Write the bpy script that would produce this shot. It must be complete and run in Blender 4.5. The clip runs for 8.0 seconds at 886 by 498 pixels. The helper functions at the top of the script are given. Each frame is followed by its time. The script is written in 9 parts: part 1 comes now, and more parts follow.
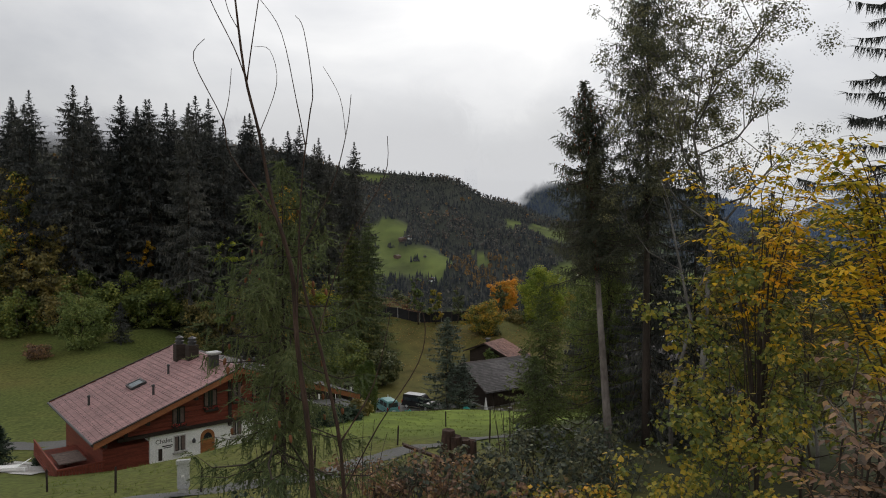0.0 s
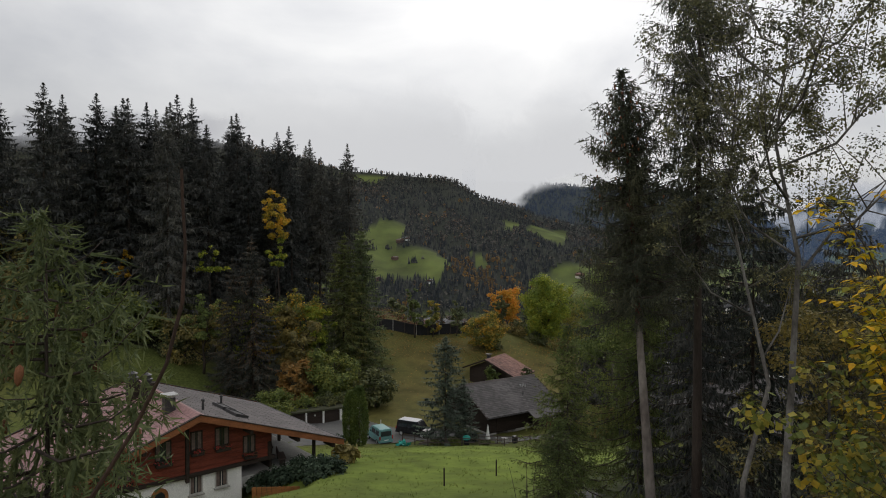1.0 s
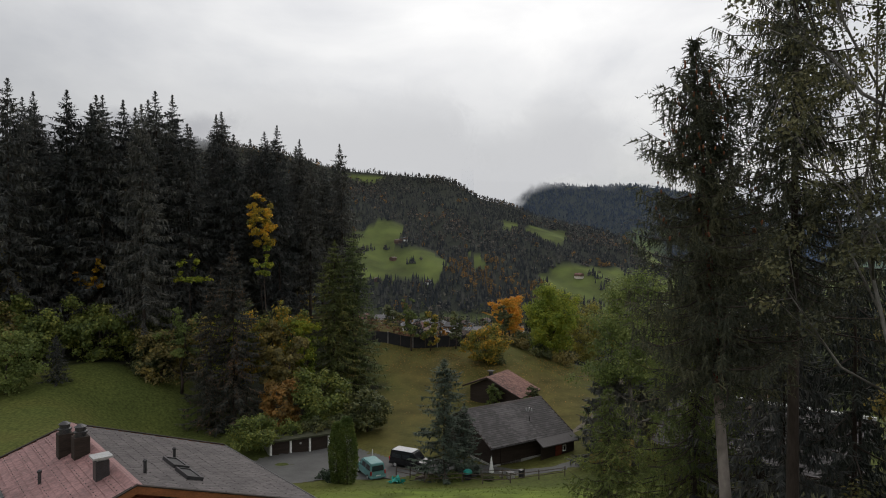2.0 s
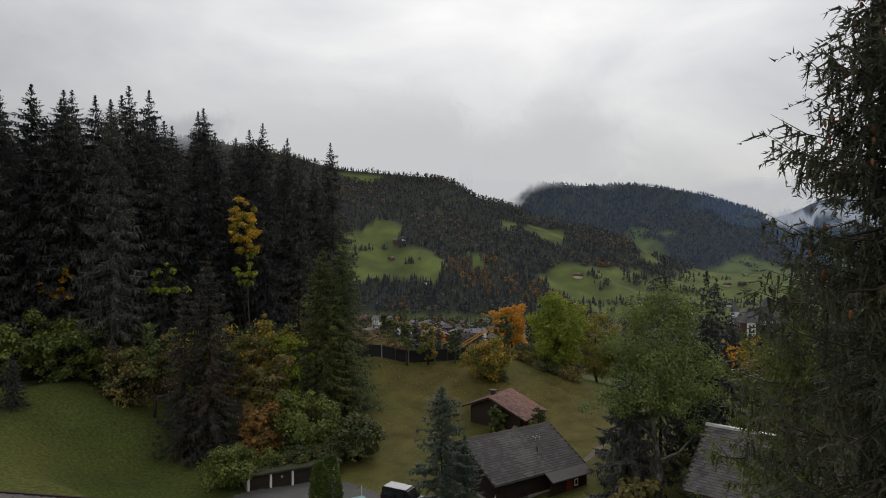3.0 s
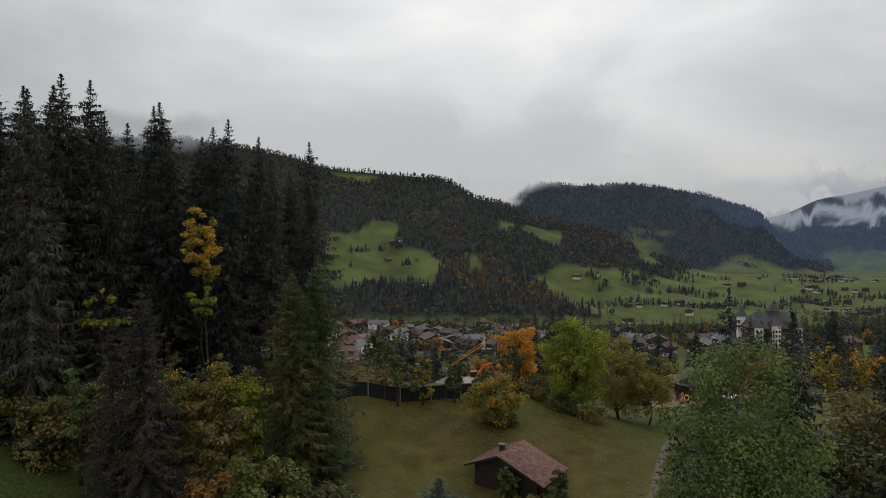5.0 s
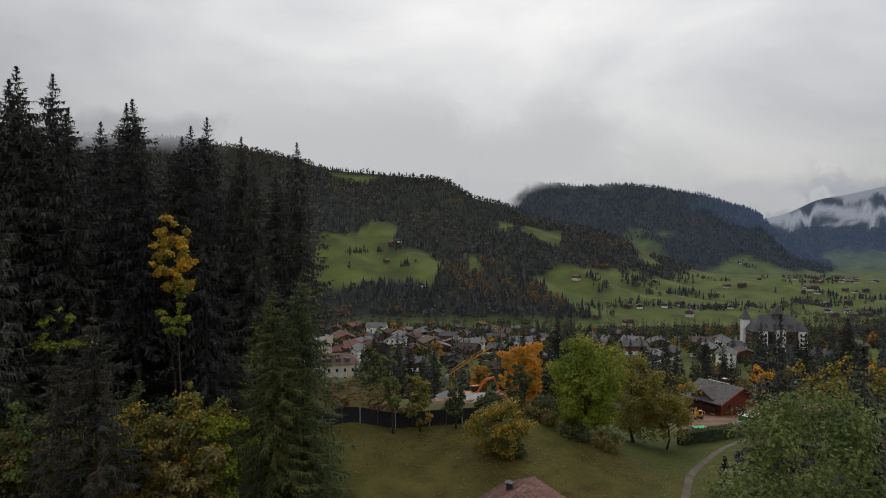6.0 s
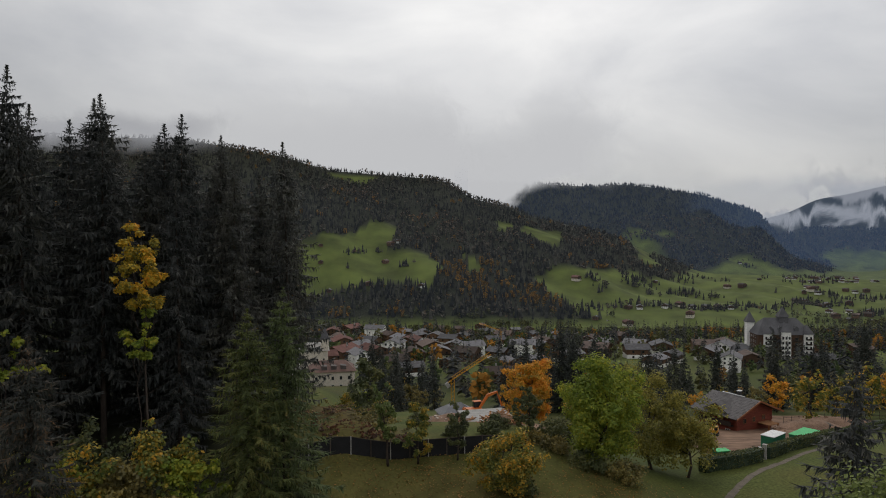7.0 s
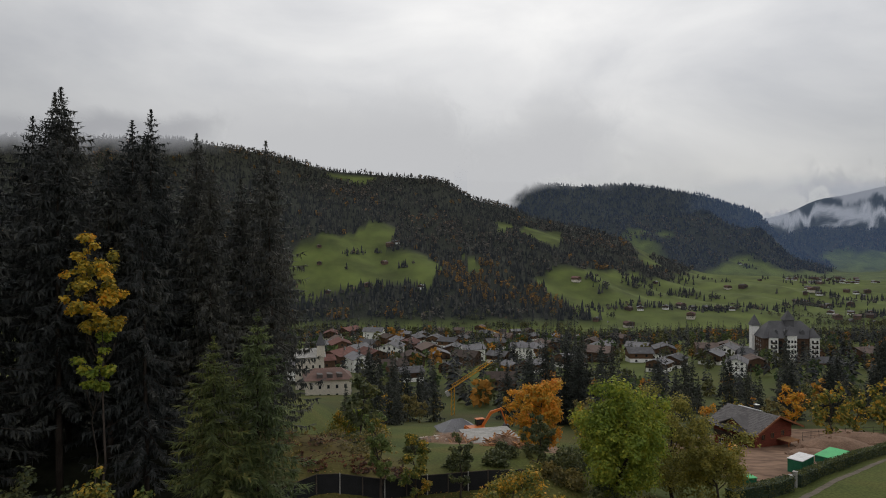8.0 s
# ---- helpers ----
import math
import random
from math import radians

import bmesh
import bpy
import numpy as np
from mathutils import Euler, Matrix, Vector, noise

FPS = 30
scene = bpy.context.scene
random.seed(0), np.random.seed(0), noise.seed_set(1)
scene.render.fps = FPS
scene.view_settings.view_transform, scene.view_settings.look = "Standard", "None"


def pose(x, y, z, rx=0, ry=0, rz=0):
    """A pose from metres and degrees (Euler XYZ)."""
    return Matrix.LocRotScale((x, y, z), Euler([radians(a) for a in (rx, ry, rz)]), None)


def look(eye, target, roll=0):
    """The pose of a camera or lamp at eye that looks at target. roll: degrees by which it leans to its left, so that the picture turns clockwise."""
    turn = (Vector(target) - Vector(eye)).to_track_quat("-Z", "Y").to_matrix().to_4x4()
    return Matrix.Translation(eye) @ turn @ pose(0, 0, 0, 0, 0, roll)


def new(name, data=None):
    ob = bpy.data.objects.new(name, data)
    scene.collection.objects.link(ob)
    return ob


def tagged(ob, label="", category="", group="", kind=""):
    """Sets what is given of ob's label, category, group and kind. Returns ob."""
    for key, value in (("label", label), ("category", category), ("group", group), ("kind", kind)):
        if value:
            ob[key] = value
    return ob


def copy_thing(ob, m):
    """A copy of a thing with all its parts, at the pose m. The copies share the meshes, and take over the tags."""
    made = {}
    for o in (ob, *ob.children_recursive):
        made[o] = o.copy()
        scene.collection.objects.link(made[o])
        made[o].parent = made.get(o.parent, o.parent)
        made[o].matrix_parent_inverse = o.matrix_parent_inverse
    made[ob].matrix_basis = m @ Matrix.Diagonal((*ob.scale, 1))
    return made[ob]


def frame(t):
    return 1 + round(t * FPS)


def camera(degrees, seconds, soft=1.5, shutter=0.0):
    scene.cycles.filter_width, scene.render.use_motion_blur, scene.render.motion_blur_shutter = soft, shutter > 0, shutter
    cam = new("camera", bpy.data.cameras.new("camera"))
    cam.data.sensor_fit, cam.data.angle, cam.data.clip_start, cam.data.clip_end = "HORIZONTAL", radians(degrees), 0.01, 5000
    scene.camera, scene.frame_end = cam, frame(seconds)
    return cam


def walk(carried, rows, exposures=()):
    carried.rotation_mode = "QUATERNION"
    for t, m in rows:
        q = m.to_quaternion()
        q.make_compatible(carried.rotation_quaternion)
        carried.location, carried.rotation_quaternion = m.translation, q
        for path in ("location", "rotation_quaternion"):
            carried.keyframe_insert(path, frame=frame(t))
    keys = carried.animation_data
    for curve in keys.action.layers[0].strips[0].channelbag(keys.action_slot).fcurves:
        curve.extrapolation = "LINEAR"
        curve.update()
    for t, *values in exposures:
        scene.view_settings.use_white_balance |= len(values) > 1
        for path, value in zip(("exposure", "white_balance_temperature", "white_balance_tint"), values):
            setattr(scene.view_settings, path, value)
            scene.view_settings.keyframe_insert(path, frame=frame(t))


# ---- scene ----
cam = camera(68.0, 8.0, soft=1.0)
METRES, EYE, TILT, LEAN, TURN = 68.0, 23.0, -1.0, 0.0, 0.0
ROWS = [
    (0.0, 0.0000, 0.0000, 0.0000, 0.000, 0.000, -0.00),
    (0.5, 0.0000, 0.0542, 0.0102, -0.075, 0.063, -0.02),
    (1.0, 0.0000, 0.1106, 0.0205, -0.176, 0.088, -0.02),
    (1.5, -0.0000, 0.1688, 0.0304, -0.252, 0.094, 0.02),
    (3.0, 0.0029, 0.3473, 0.0590, -0.440, 0.000, 0.10),
    (3.5, 0.0032, 0.4086, 0.0683, -0.503, -0.013, 0.15),
    (4.0, 0.0037, 0.4706, 0.0778, -0.560, -0.013, 0.21),
    (4.5, 0.0042, 0.5327, 0.0878, -0.623, -0.019, 0.22),
    (6.0, 0.0050, 0.7195, 0.1173, -0.774, 0.031, 0.26),
    (6.5, 0.0047, 0.7819, 0.1270, -0.818, 0.038, 0.29),
    (7.0, 0.0046, 0.8443, 0.1361, -0.868, 0.031, 0.31),
    (7.5, 0.0045, 0.9067, 0.1449, -0.900, 0.063, 0.32),
    (8.0, 0.0042, 0.9694, 0.1538, -0.931, 0.063, 0.33),
]
walk(cam, [(t, pose(0, 0, EYE, TILT, LEAN, TURN) @ pose(METRES * x, METRES * y, METRES * z, 90 + pitch, roll, yaw)) for t, x, y, z, yaw, pitch, roll in ROWS],
     exposures=[(0.0, 0.22), (1.5, 0.17), (3.0, 0.04), (4.5, -0.05), (6.5, -0.06), (8.0, -0.05)])
# ---------------------------------------------------------------- world and light
world = bpy.data.worlds.new("overcast_sky")
scene.world = world
world.use_nodes = True
wn, wl = world.node_tree.nodes, world.node_tree.links
wn.clear()
w_out = wn.new("ShaderNodeOutputWorld")
w_bg = wn.new("ShaderNodeBackground")
w_bg.inputs["Strength"].default_value = 1.0
w_sky = wn.new("ShaderNodeTexSky")
w_sky.sky_type, w_sky.sun_disc = "NISHITA", False
w_sky.sun_elevation, w_sky.sun_rotation = radians(38), radians(10)
w_dim = wn.new("ShaderNodeVectorMath")
w_dim.operation = "SCALE"
w_dim.inputs["Scale"].default_value = 0.10
w_co = wn.new("ShaderNodeTexCoord")
w_map = wn.new("ShaderNodeMapping")
w_map.inputs["Scale"].default_value = (1.0, 1.0, 2.2)
w_noise = wn.new("ShaderNodeTexNoise")
w_noise.inputs["Scale"].default_value = 2.6
w_noise.inputs["Detail"].default_value = 7.0
w_noise.inputs["Roughness"].default_value = 0.52
w_noise.inputs["Distortion"].default_value = 0.35
w_ramp = wn.new("ShaderNodeValToRGB")
w_ramp.color_ramp.elements[0].position, w_ramp.color_ramp.elements[0].color = 0.30, (0.565, 0.572, 0.595, 1)
w_ramp.color_ramp.elements[1].position, w_ramp.color_ramp.elements[1].color = 0.68, (0.86, 0.852, 0.84, 1)
# brighter overhead where the cloud thins, greyer towards the horizon
w_sep = wn.new("ShaderNodeSeparateXYZ")
w_grad = wn.new("ShaderNodeMapRange")
w_grad.interpolation_type = "SMOOTHSTEP"
w_grad.inputs["From Min"].default_value, w_grad.inputs["From Max"].default_value = 0.02, 0.34
w_grad.inputs["To Min"].default_value, w_grad.inputs["To Max"].default_value = 0.78, 1.10
w_mul = wn.new("ShaderNodeVectorMath")
w_mul.operation = "SCALE"
w_dot = wn.new("ShaderNodeVectorMath")
w_dot.operation = "DOT_PRODUCT"
w_dot.inputs[1].default_value = (0.17, 0.825, 0.54)
w_glow = wn.new("ShaderNodeMapRange")
w_glow.inputs["From Min"].default_value, w_glow.inputs["From Max"].default_value = 0.70, 1.0
w_glow.inputs["To Min"].default_value, w_glow.inputs["To Max"].default_value = 0.77, 1.08
# unseen sky behind the point of view, raised to brighten surfaces facing it
w_back = wn.new("ShaderNodeMapRange")
w_back.interpolation_type = "SMOOTHSTEP"
w_back.inputs["From Min"].default_value, w_back.inputs["From Max"].default_value = -0.5, 0.5
w_back.inputs["To Min"].default_value, w_back.inputs["To Max"].default_value = 1.42, 1.0
w_all = wn.new("ShaderNodeMath")
w_all.operation = "MULTIPLY"
w_both = wn.new("ShaderNodeMath")
w_both.operation = "MULTIPLY"
w_mix = wn.new("ShaderNodeMix")
w_mix.data_type = "RGBA"
w_mix.inputs["Factor"].default_value = 0.94
wl.new(w_co.outputs["Generated"], w_map.inputs["Vector"])
wl.new(w_map.outputs["Vector"], w_noise.inputs["Vector"])
wl.new(w_noise.outputs["Fac"], w_ramp.inputs["Fac"])
wl.new(w_co.outputs["Generated"], w_sep.inputs["Vector"])
wl.new(w_sep.outputs["Z"], w_grad.inputs["Value"])
wl.new(w_ramp.outputs["Color"], w_mul.inputs[0])
wl.new(w_co.outputs["Generated"], w_dot.inputs[0])
wl.new(w_dot.outputs["Value"], w_glow.inputs["Value"])
wl.new(w_grad.outputs["Result"], w_both.inputs[0])
wl.new(w_glow.outputs["Result"], w_both.inputs[1])
wl.new(w_dot.outputs["Value"], w_back.inputs["Value"])
wl.new(w_both.outputs["Value"], w_all.inputs[0])
wl.new(w_back.outputs["Result"], w_all.inputs[1])
wl.new(w_all.outputs["Value"], w_mul.inputs["Scale"])
wl.new(w_sky.outputs["Color"], w_dim.inputs[0])
wl.new(w_dim.outputs["Vector"], w_mix.inputs["A"])
wl.new(w_mul.outputs["Vector"], w_mix.inputs["B"])
wl.new(w_mix.outputs["Result"], w_bg.inputs["Color"])
wl.new(w_bg.outputs["Background"], w_out.inputs["Surface"])

sun_data = bpy.data.lights.new("sun", "SUN")
sun_data.energy, sun_data.angle, sun_data.color = 0.7, radians(40), (1.0, 0.96, 0.9)
sun = new("sun", sun_data)
sun.matrix_world = look((0, 0, 200), (0 - 20, -100, 200 - 85))


# ---------------------------------------------------------------- materials
def ramp(nt, stops):
    r = nt.nodes.new("ShaderNodeValToRGB")
    e = r.color_ramp.elements
    while len(e) < len(stops):
        e.new(0.5)
    for k, (p, c) in enumerate(stops):
        e[k].position, e[k].color = p, (*c, 1)
    return r


def surface(name, stops, scale=1.0, rough=0.8, bump=0.3, fine=12.0, island=0.0, objrand=0.0, metal=0.0, spec=0.3, stretch=(1, 1, 1), world_co=True,
            thin=0.0, grime=0.25, relief=0.02):
    """A noisy surface: a colour ramp over a broad noise, broken by a fine one; island / objrand: how much each piece differs."""
    m = bpy.data.materials.new(name)
    m.use_nodes = True
    nt = m.node_tree
    nt.nodes.clear()
    N, L = nt.nodes.new, nt.links.new
    out, bs = N("ShaderNodeOutputMaterial"), N("ShaderNodeBsdfPrincipled")
    bs.inputs["Roughness"].default_value, bs.inputs["Metallic"].default_value = rough, metal
    bs.inputs["Specular IOR Level"].default_value = spec
    if world_co:
        co = N("ShaderNodeNewGeometry").outputs["Position"]
    else:
        co = N("ShaderNodeTexCoord").outputs["Object"]
    mp = N("ShaderNodeMapping")
    mp.inputs["Scale"].default_value = stretch
    L(co, mp.inputs["Vector"])
    a, b = N("ShaderNodeTexNoise"), N("ShaderNodeTexNoise")
    a.inputs["Scale"].default_value, a.inputs["Detail"].default_value = scale, 5
    b.inputs["Scale"].default_value, b.inputs["Detail"].default_value = scale * fine, 4
    L(mp.outputs["Vector"], a.inputs["Vector"])
    L(mp.outputs["Vector"], b.inputs["Vector"])
    val = a.outputs["Fac"]
    for amount, src in ((island, "Random Per Island"), (objrand, "Random")):
        if amount:
            g = N("ShaderNodeNewGeometry") if src != "Random" else N("ShaderNodeObjectInfo")
            mr = N("ShaderNodeMapRange")
            mr.inputs["To Min"].default_value, mr.inputs["To Max"].default_value = -amount / 2, amount / 2
            L(g.outputs[src], mr.inputs["Value"])
            add = N("ShaderNodeMath")
            L(val, add.inputs[0])
            L(mr.outputs["Result"], add.inputs[1])
            val = add.outputs["Value"]
    r = ramp(nt, stops)
    L(val, r.inputs["Fac"])
    g = N("ShaderNodeMapRange")
    g.inputs["From Min"].default_value, g.inputs["From Max"].default_value = 0.3, 0.7
    g.inputs["To Min"].default_value, g.inputs["To Max"].default_value = 1 - grime, 1 + grime
    L(b.outputs["Fac"], g.inputs["Value"])
    sc = N("ShaderNodeVectorMath")
    sc.operation = "SCALE"
    L(r.outputs["Color"], sc.inputs[0])
    L(g.outputs["Result"], sc.inputs["Scale"])
    L(sc.outputs["Vector"], bs.inputs["Base Color"])
    if bump:
        bp = N("ShaderNodeBump")
        bp.inputs["Strength"].default_value, bp.inputs["Distance"].default_value = bump, relief
        L(b.outputs["Fac"], bp.inputs["Height"])
        L(bp.outputs["Normal"], bs.inputs["Normal"])
    if thin:
        tr, mx = N("ShaderNodeBsdfTranslucent"), N("ShaderNodeMixShader")
        L(sc.outputs["Vector"], tr.inputs["Color"])
        mx.inputs["Fac"].default_value = thin
        L(bs.outputs["BSDF"], mx.inputs[1])
        L(tr.outputs["BSDF"], mx.inputs[2])
        L(mx.outputs["Shader"], out.inputs["Surface"])
    else:
        L(bs.outputs["BSDF"], out.inputs["Surface"])
    return m


def three(c, d=0.35):
    return [(0.25, [v * (1 - d) for v in c]), (0.5, c), (0.78, [min(1, v * (1 + d)) for v in c])]


M_SPRUCE = surface("spruce_needles", [(0.2, (0.035, 0.040, 0.040)), (0.5, (0.066, 0.070, 0.067)), (0.82, (0.126, 0.122, 0.102))], 0.25, 0.75, 0, island=0.4, objrand=0.3, thin=0.2)
M_SPRUCE_K = surface("dark_spruce_needles", [(0.2, (0.022, 0.028, 0.025)), (0.5, (0.040, 0.047, 0.040)), (0.85, (0.080, 0.084, 0.066))], 0.25, 0.75, 0, island=0.4, objrand=0.4, thin=0.2)
M_SPRUCE_B = surface("brown_tinged_spruce_needles", [(0.2, (0.030, 0.035, 0.032)), (0.55, (0.062, 0.064, 0.054)), (0.78, (0.11, 0.085, 0.058)), (0.92, (0.21, 0.115, 0.055))], 0.3, 0.75, 0, island=0.6, thin=0.2)
M_SPRUCE_Y = surface("fresh_spruce_needles", [(0.2, (0.056, 0.076, 0.028)), (0.5, (0.116, 0.148, 0.044)), (0.85, (0.24, 0.245, 0.066))], 0.3, 0.75, 0, island=0.36, thin=0.25)
M_BARK = surface("spruce_bark", [(0.3, (0.024, 0.018, 0.014)), (0.55, (0.056, 0.042, 0.034)), (0.8, (0.104, 0.084, 0.070))], 1.5, 0.9, 0.6, stretch=(1, 1, 0.25))
M_BIRCH = surface("pale_flaky_bark", [(0.3, (0.04, 0.035, 0.03)), (0.5, (0.16, 0.14, 0.125)), (0.7, (0.30, 0.28, 0.26))], 2.0, 0.9, 0.6, stretch=(1, 1, 0.6))
M_REDBARK = surface("reddish_bark", [(0.3, (0.022, 0.014, 0.011)), (0.55, (0.056, 0.032, 0.023)), (0.8, (0.105, 0.072, 0.056))], 5.0, 0.9, 0.8, stretch=(1, 1, 0.4))
M_LEAF_G = surface("green_leaves", [(0.2, (0.053, 0.078, 0.026)), (0.5, (0.129, 0.163, 0.037)), (0.82, (0.269, 0.269, 0.056))], 0.35, 0.6, 0, island=0.36, thin=0.3)
M_LEAF_D = surface("dark_green_leaves", [(0.2, (0.039, 0.050, 0.026)), (0.5, (0.086, 0.102, 0.039)), (0.82, (0.189, 0.176, 0.058))], 0.35, 0.6, 0, island=0.36, thin=0.3)
M_LEAF_YG = surface("turning_leaves", [(0.25, (0.077, 0.114, 0.029)), (0.5, (0.205, 0.197, 0.039)), (0.66, (0.448, 0.299, 0.0379)), (0.85, (0.747, 0.359, 0.0379))], 0.4, 0.6, 0, island=0.4, thin=0.35)
M_LEAF_Y = surface("yellow_leaves", [(0.2, (0.187, 0.166, 0.036)), (0.45, (0.525, 0.338, 0.0335)), (0.8, (0.75, 0.35, 0.0277))], 0.6, 0.6, 0, island=0.32, thin=0.35)
M_LEAF_O = surface("orange_leaves", [(0.2, (0.137, 0.132, 0.038)), (0.38, (0.48, 0.3, 0.035)), (0.6, (0.72, 0.33, 0.035)), (0.85, (0.74, 0.25, 0.035))], 0.5, 0.6, 0, island=0.32, thin=0.35)
M_LEAF_OL = surface("olive_leaves", [(0.2, (0.082, 0.081, 0.038)), (0.5, (0.206, 0.172, 0.060)), (0.82, (0.371, 0.276, 0.064))], 0.4, 0.6, 0, island=0.32, thin=0.3)
M_LEAF_R = surface("rusty_leaves", [(0.2, (0.086, 0.069, 0.053)), (0.5, (0.195, 0.112, 0.0713)), (0.82, (0.33, 0.195, 0.075))], 0.8, 0.6, 0, island=0.45, thin=0.3)
M_LEAF_BR = surface("bramble_leaves", [(0.2, (0.030, 0.042, 0.034)), (0.5, (0.075, 0.088, 0.060)), (0.75, (0.149, 0.145, 0.070)), (0.9, (0.208, 0.117, 0.052))], 0.6, 0.6, 0, island=0.45, thin=0.25)
M_LEAF_RU = surface("rust_red_leaves", [(0.2, (0.06, 0.04, 0.035)), (0.5, (0.15, 0.065, 0.0422)), (0.8, (0.25, 0.12, 0.0495))], 0.5, 0.6, 0, island=0.45, thin=0.3)
M_WHITE = surface("white_render", three((0.76, 0.75, 0.72), 0.10), 0.8, 0.9, 0.2, fine=30)
M_WOOD_R = surface("red_brown_boards", three((0.15, 0.034, 0.019), 0.4), 0.7, 0.7, 0.3, stretch=(1, 1, 9), fine=8)
M_WOOD_D = surface("dark_weathered_boards", three((0.030, 0.021, 0.016), 0.4), 0.7, 0.8, 0.3, stretch=(1, 1, 6), fine=8)
M_WOOD_O = surface("orange_brown_boards", three((0.26, 0.105, 0.035), 0.35), 0.7, 0.7, 0.3, stretch=(1, 1, 6), fine=8)
M_TILE_D = surface("dark_brown_tiles", three((0.085, 0.072, 0.068), 0.3), 0.5, 0.75, 0.4, fine=10, island=0.35)
M_METAL = surface("dark_sheet_metal", three((0.07, 0.068, 0.07), 0.2), 2, 0.45, 0.1, metal=0.6)
M_METAL_L = surface("pale_sheet_metal", three((0.5, 0.5, 0.5), 0.15), 2, 0.4, 0.1, metal=0.5)
M_GLASS = surface("dark_window_glass", three((0.02, 0.024, 0.028), 0.3), 0.6, 0.08, 0, spec=0.6)
M_GLASS_SKY = surface("skylight_glass", three((0.25, 0.28, 0.3), 0.1), 0.6, 0.06, 0, spec=0.9)
M_ASPHALT = surface("asphalt", three((0.10, 0.098, 0.095), 0.2), 0.5, 0.9, 0.4, fine=40)
M_DIRT = surface("churned_earth", three((0.20, 0.125, 0.085), 0.35), 0.25, 0.95, 0.8, fine=14, relief=0.15)
M_CONC = surface("concrete", three((0.32, 0.31, 0.29), 0.25), 0.8, 0.9, 0.3)
M_SLATE = surface("grey_slate_roof", three((0.085, 0.084, 0.09), 0.3), 0.15, 0.7, 0.3, fine=12)
M_BLACK = surface("black_cloth", three((0.018, 0.018, 0.02), 0.3), 1.0, 0.85, 0.2)


# ---------------------------------------------------------------- mesh helpers
def mesh_of(name, v, f, mat, smooth=False):
    me = bpy.data.meshes.new(name)
    v = np.asarray(v, dtype=np.float32)
    me.from_pydata(v.tolist() if len(v) < 1 else v.tolist(), [], f.tolist() if isinstance(f, np.ndarray) else f)
    me.materials.append(mat)
    if smooth:
        me.polygons.foreach_set("use_smooth", [True] * len(me.polygons))
    me.update()
    return me


def thing(name, label, category, x=0, y=0, z=0, rz=0, group="", kind=""):
    ob = new(name)
    ob.empty_display_size = 0.3
    ob.matrix_basis = pose(x, y, z, 0, 0, rz)
    return tagged(ob, label, category, group, kind)


def part(name, shape, material, parent, label="", smooth=False, m=None, kind=""):
    """One mesh object under a thing or a part. shape: (verts, faces), a bmesh, or a finished mesh."""
    if isinstance(shape, bpy.types.Mesh):
        me = shape
    elif isinstance(shape, bmesh.types.BMesh):
        me = bpy.data.meshes.new(name)
        shape.to_mesh(me)
        shape.free()
        me.materials.append(material)
    else:
        me = mesh_of(name, shape[0], shape[1], material, smooth)
    ob = new(name, me)
    ob.parent = parent
    if m is not None:
        ob.matrix_basis = m
    return tagged(ob, label, "", "", kind)


BOX_F = [(0, 3, 2, 1), (4, 5, 6, 7), (0, 1, 5, 4), (1, 2, 6, 5), (2, 3, 7, 6), (3, 0, 4, 7)]


def box(x0, x1, y0, y1, z0, z1):
    return [(x0, y0, z0), (x1, y0, z0), (x1, y1, z0), (x0, y1, z0), (x0, y0, z1), (x1, y0, z1), (x1, y1, z1), (x0, y1, z1)], list(BOX_F)


def bevelled(x0, x1, y0, y1, z0, z1, r=0.02, seg=1):
    bm = bmesh.new()
    v, f = box(x0, x1, y0, y1, z0, z1)
    vs = [bm.verts.new(p) for p in v]
    for q in f:
        bm.faces.new([vs[k] for k in q])
    bmesh.ops.bevel(bm, geom=bm.edges[:], offset=r, segments=seg, affect="EDGES")
    return bm


def join(*shapes):
    v, f = [], []
    for a, b in shapes:
        n = len(v)
        v += [tuple(p) for p in a]
        f += [tuple(k + n for k in q) for q in b]
    return v, f


def moved(shape, m):
    return [tuple(m @ Vector(p)) for p in shape[0]], shape[1]


def prism(outline, a, b, axis="y"):
    """A closed outline in two axes, drawn out from a to b along the third."""
    n = len(outline)
    put = {"y": lambda p, d: (p[0], d, p[1]), "x": lambda p, d: (d, p[0], p[1]), "z": lambda p, d: (p[0], p[1], d)}[axis]
    v = [put(p, a) for p in outline] + [put(p, b) for p in outline]
    f = [tuple(range(n)), tuple(range(2 * n - 1, n - 1, -1))] + [(k, k + n, (k + 1) % n + n, (k + 1) % n) for k in range(n)]
    return v, f


def tube(points, radii, sides=6):
    """A tapering tube along points."""
    pts = [Vector(p) for p in points]
    v, f = [], []
    for k, p in enumerate(pts):
        d = (pts[min(k + 1, len(pts) - 1)] - pts[max(k - 1, 0)]).normalized()
        a = d.cross(Vector((0.31, 0.95, 0.05))).normalized()
        b = d.cross(a)
        for s in range(sides):
            w = 2 * math.pi * s / sides
            v.append(tuple(p + float(radii[k]) * (a * math.cos(w) + b * math.sin(w))))
    for k in range(len(pts) - 1):
        for s in range(sides):
            i, j = k * sides + s, k * sides + (s + 1) % sides
            f.append((i, j, j + sides, i + sides))
    f.append(tuple(range(sides - 1, -1, -1)))
    f.append(tuple(range((len(pts) - 1) * sides, len(pts) * sides)))
    return v, f


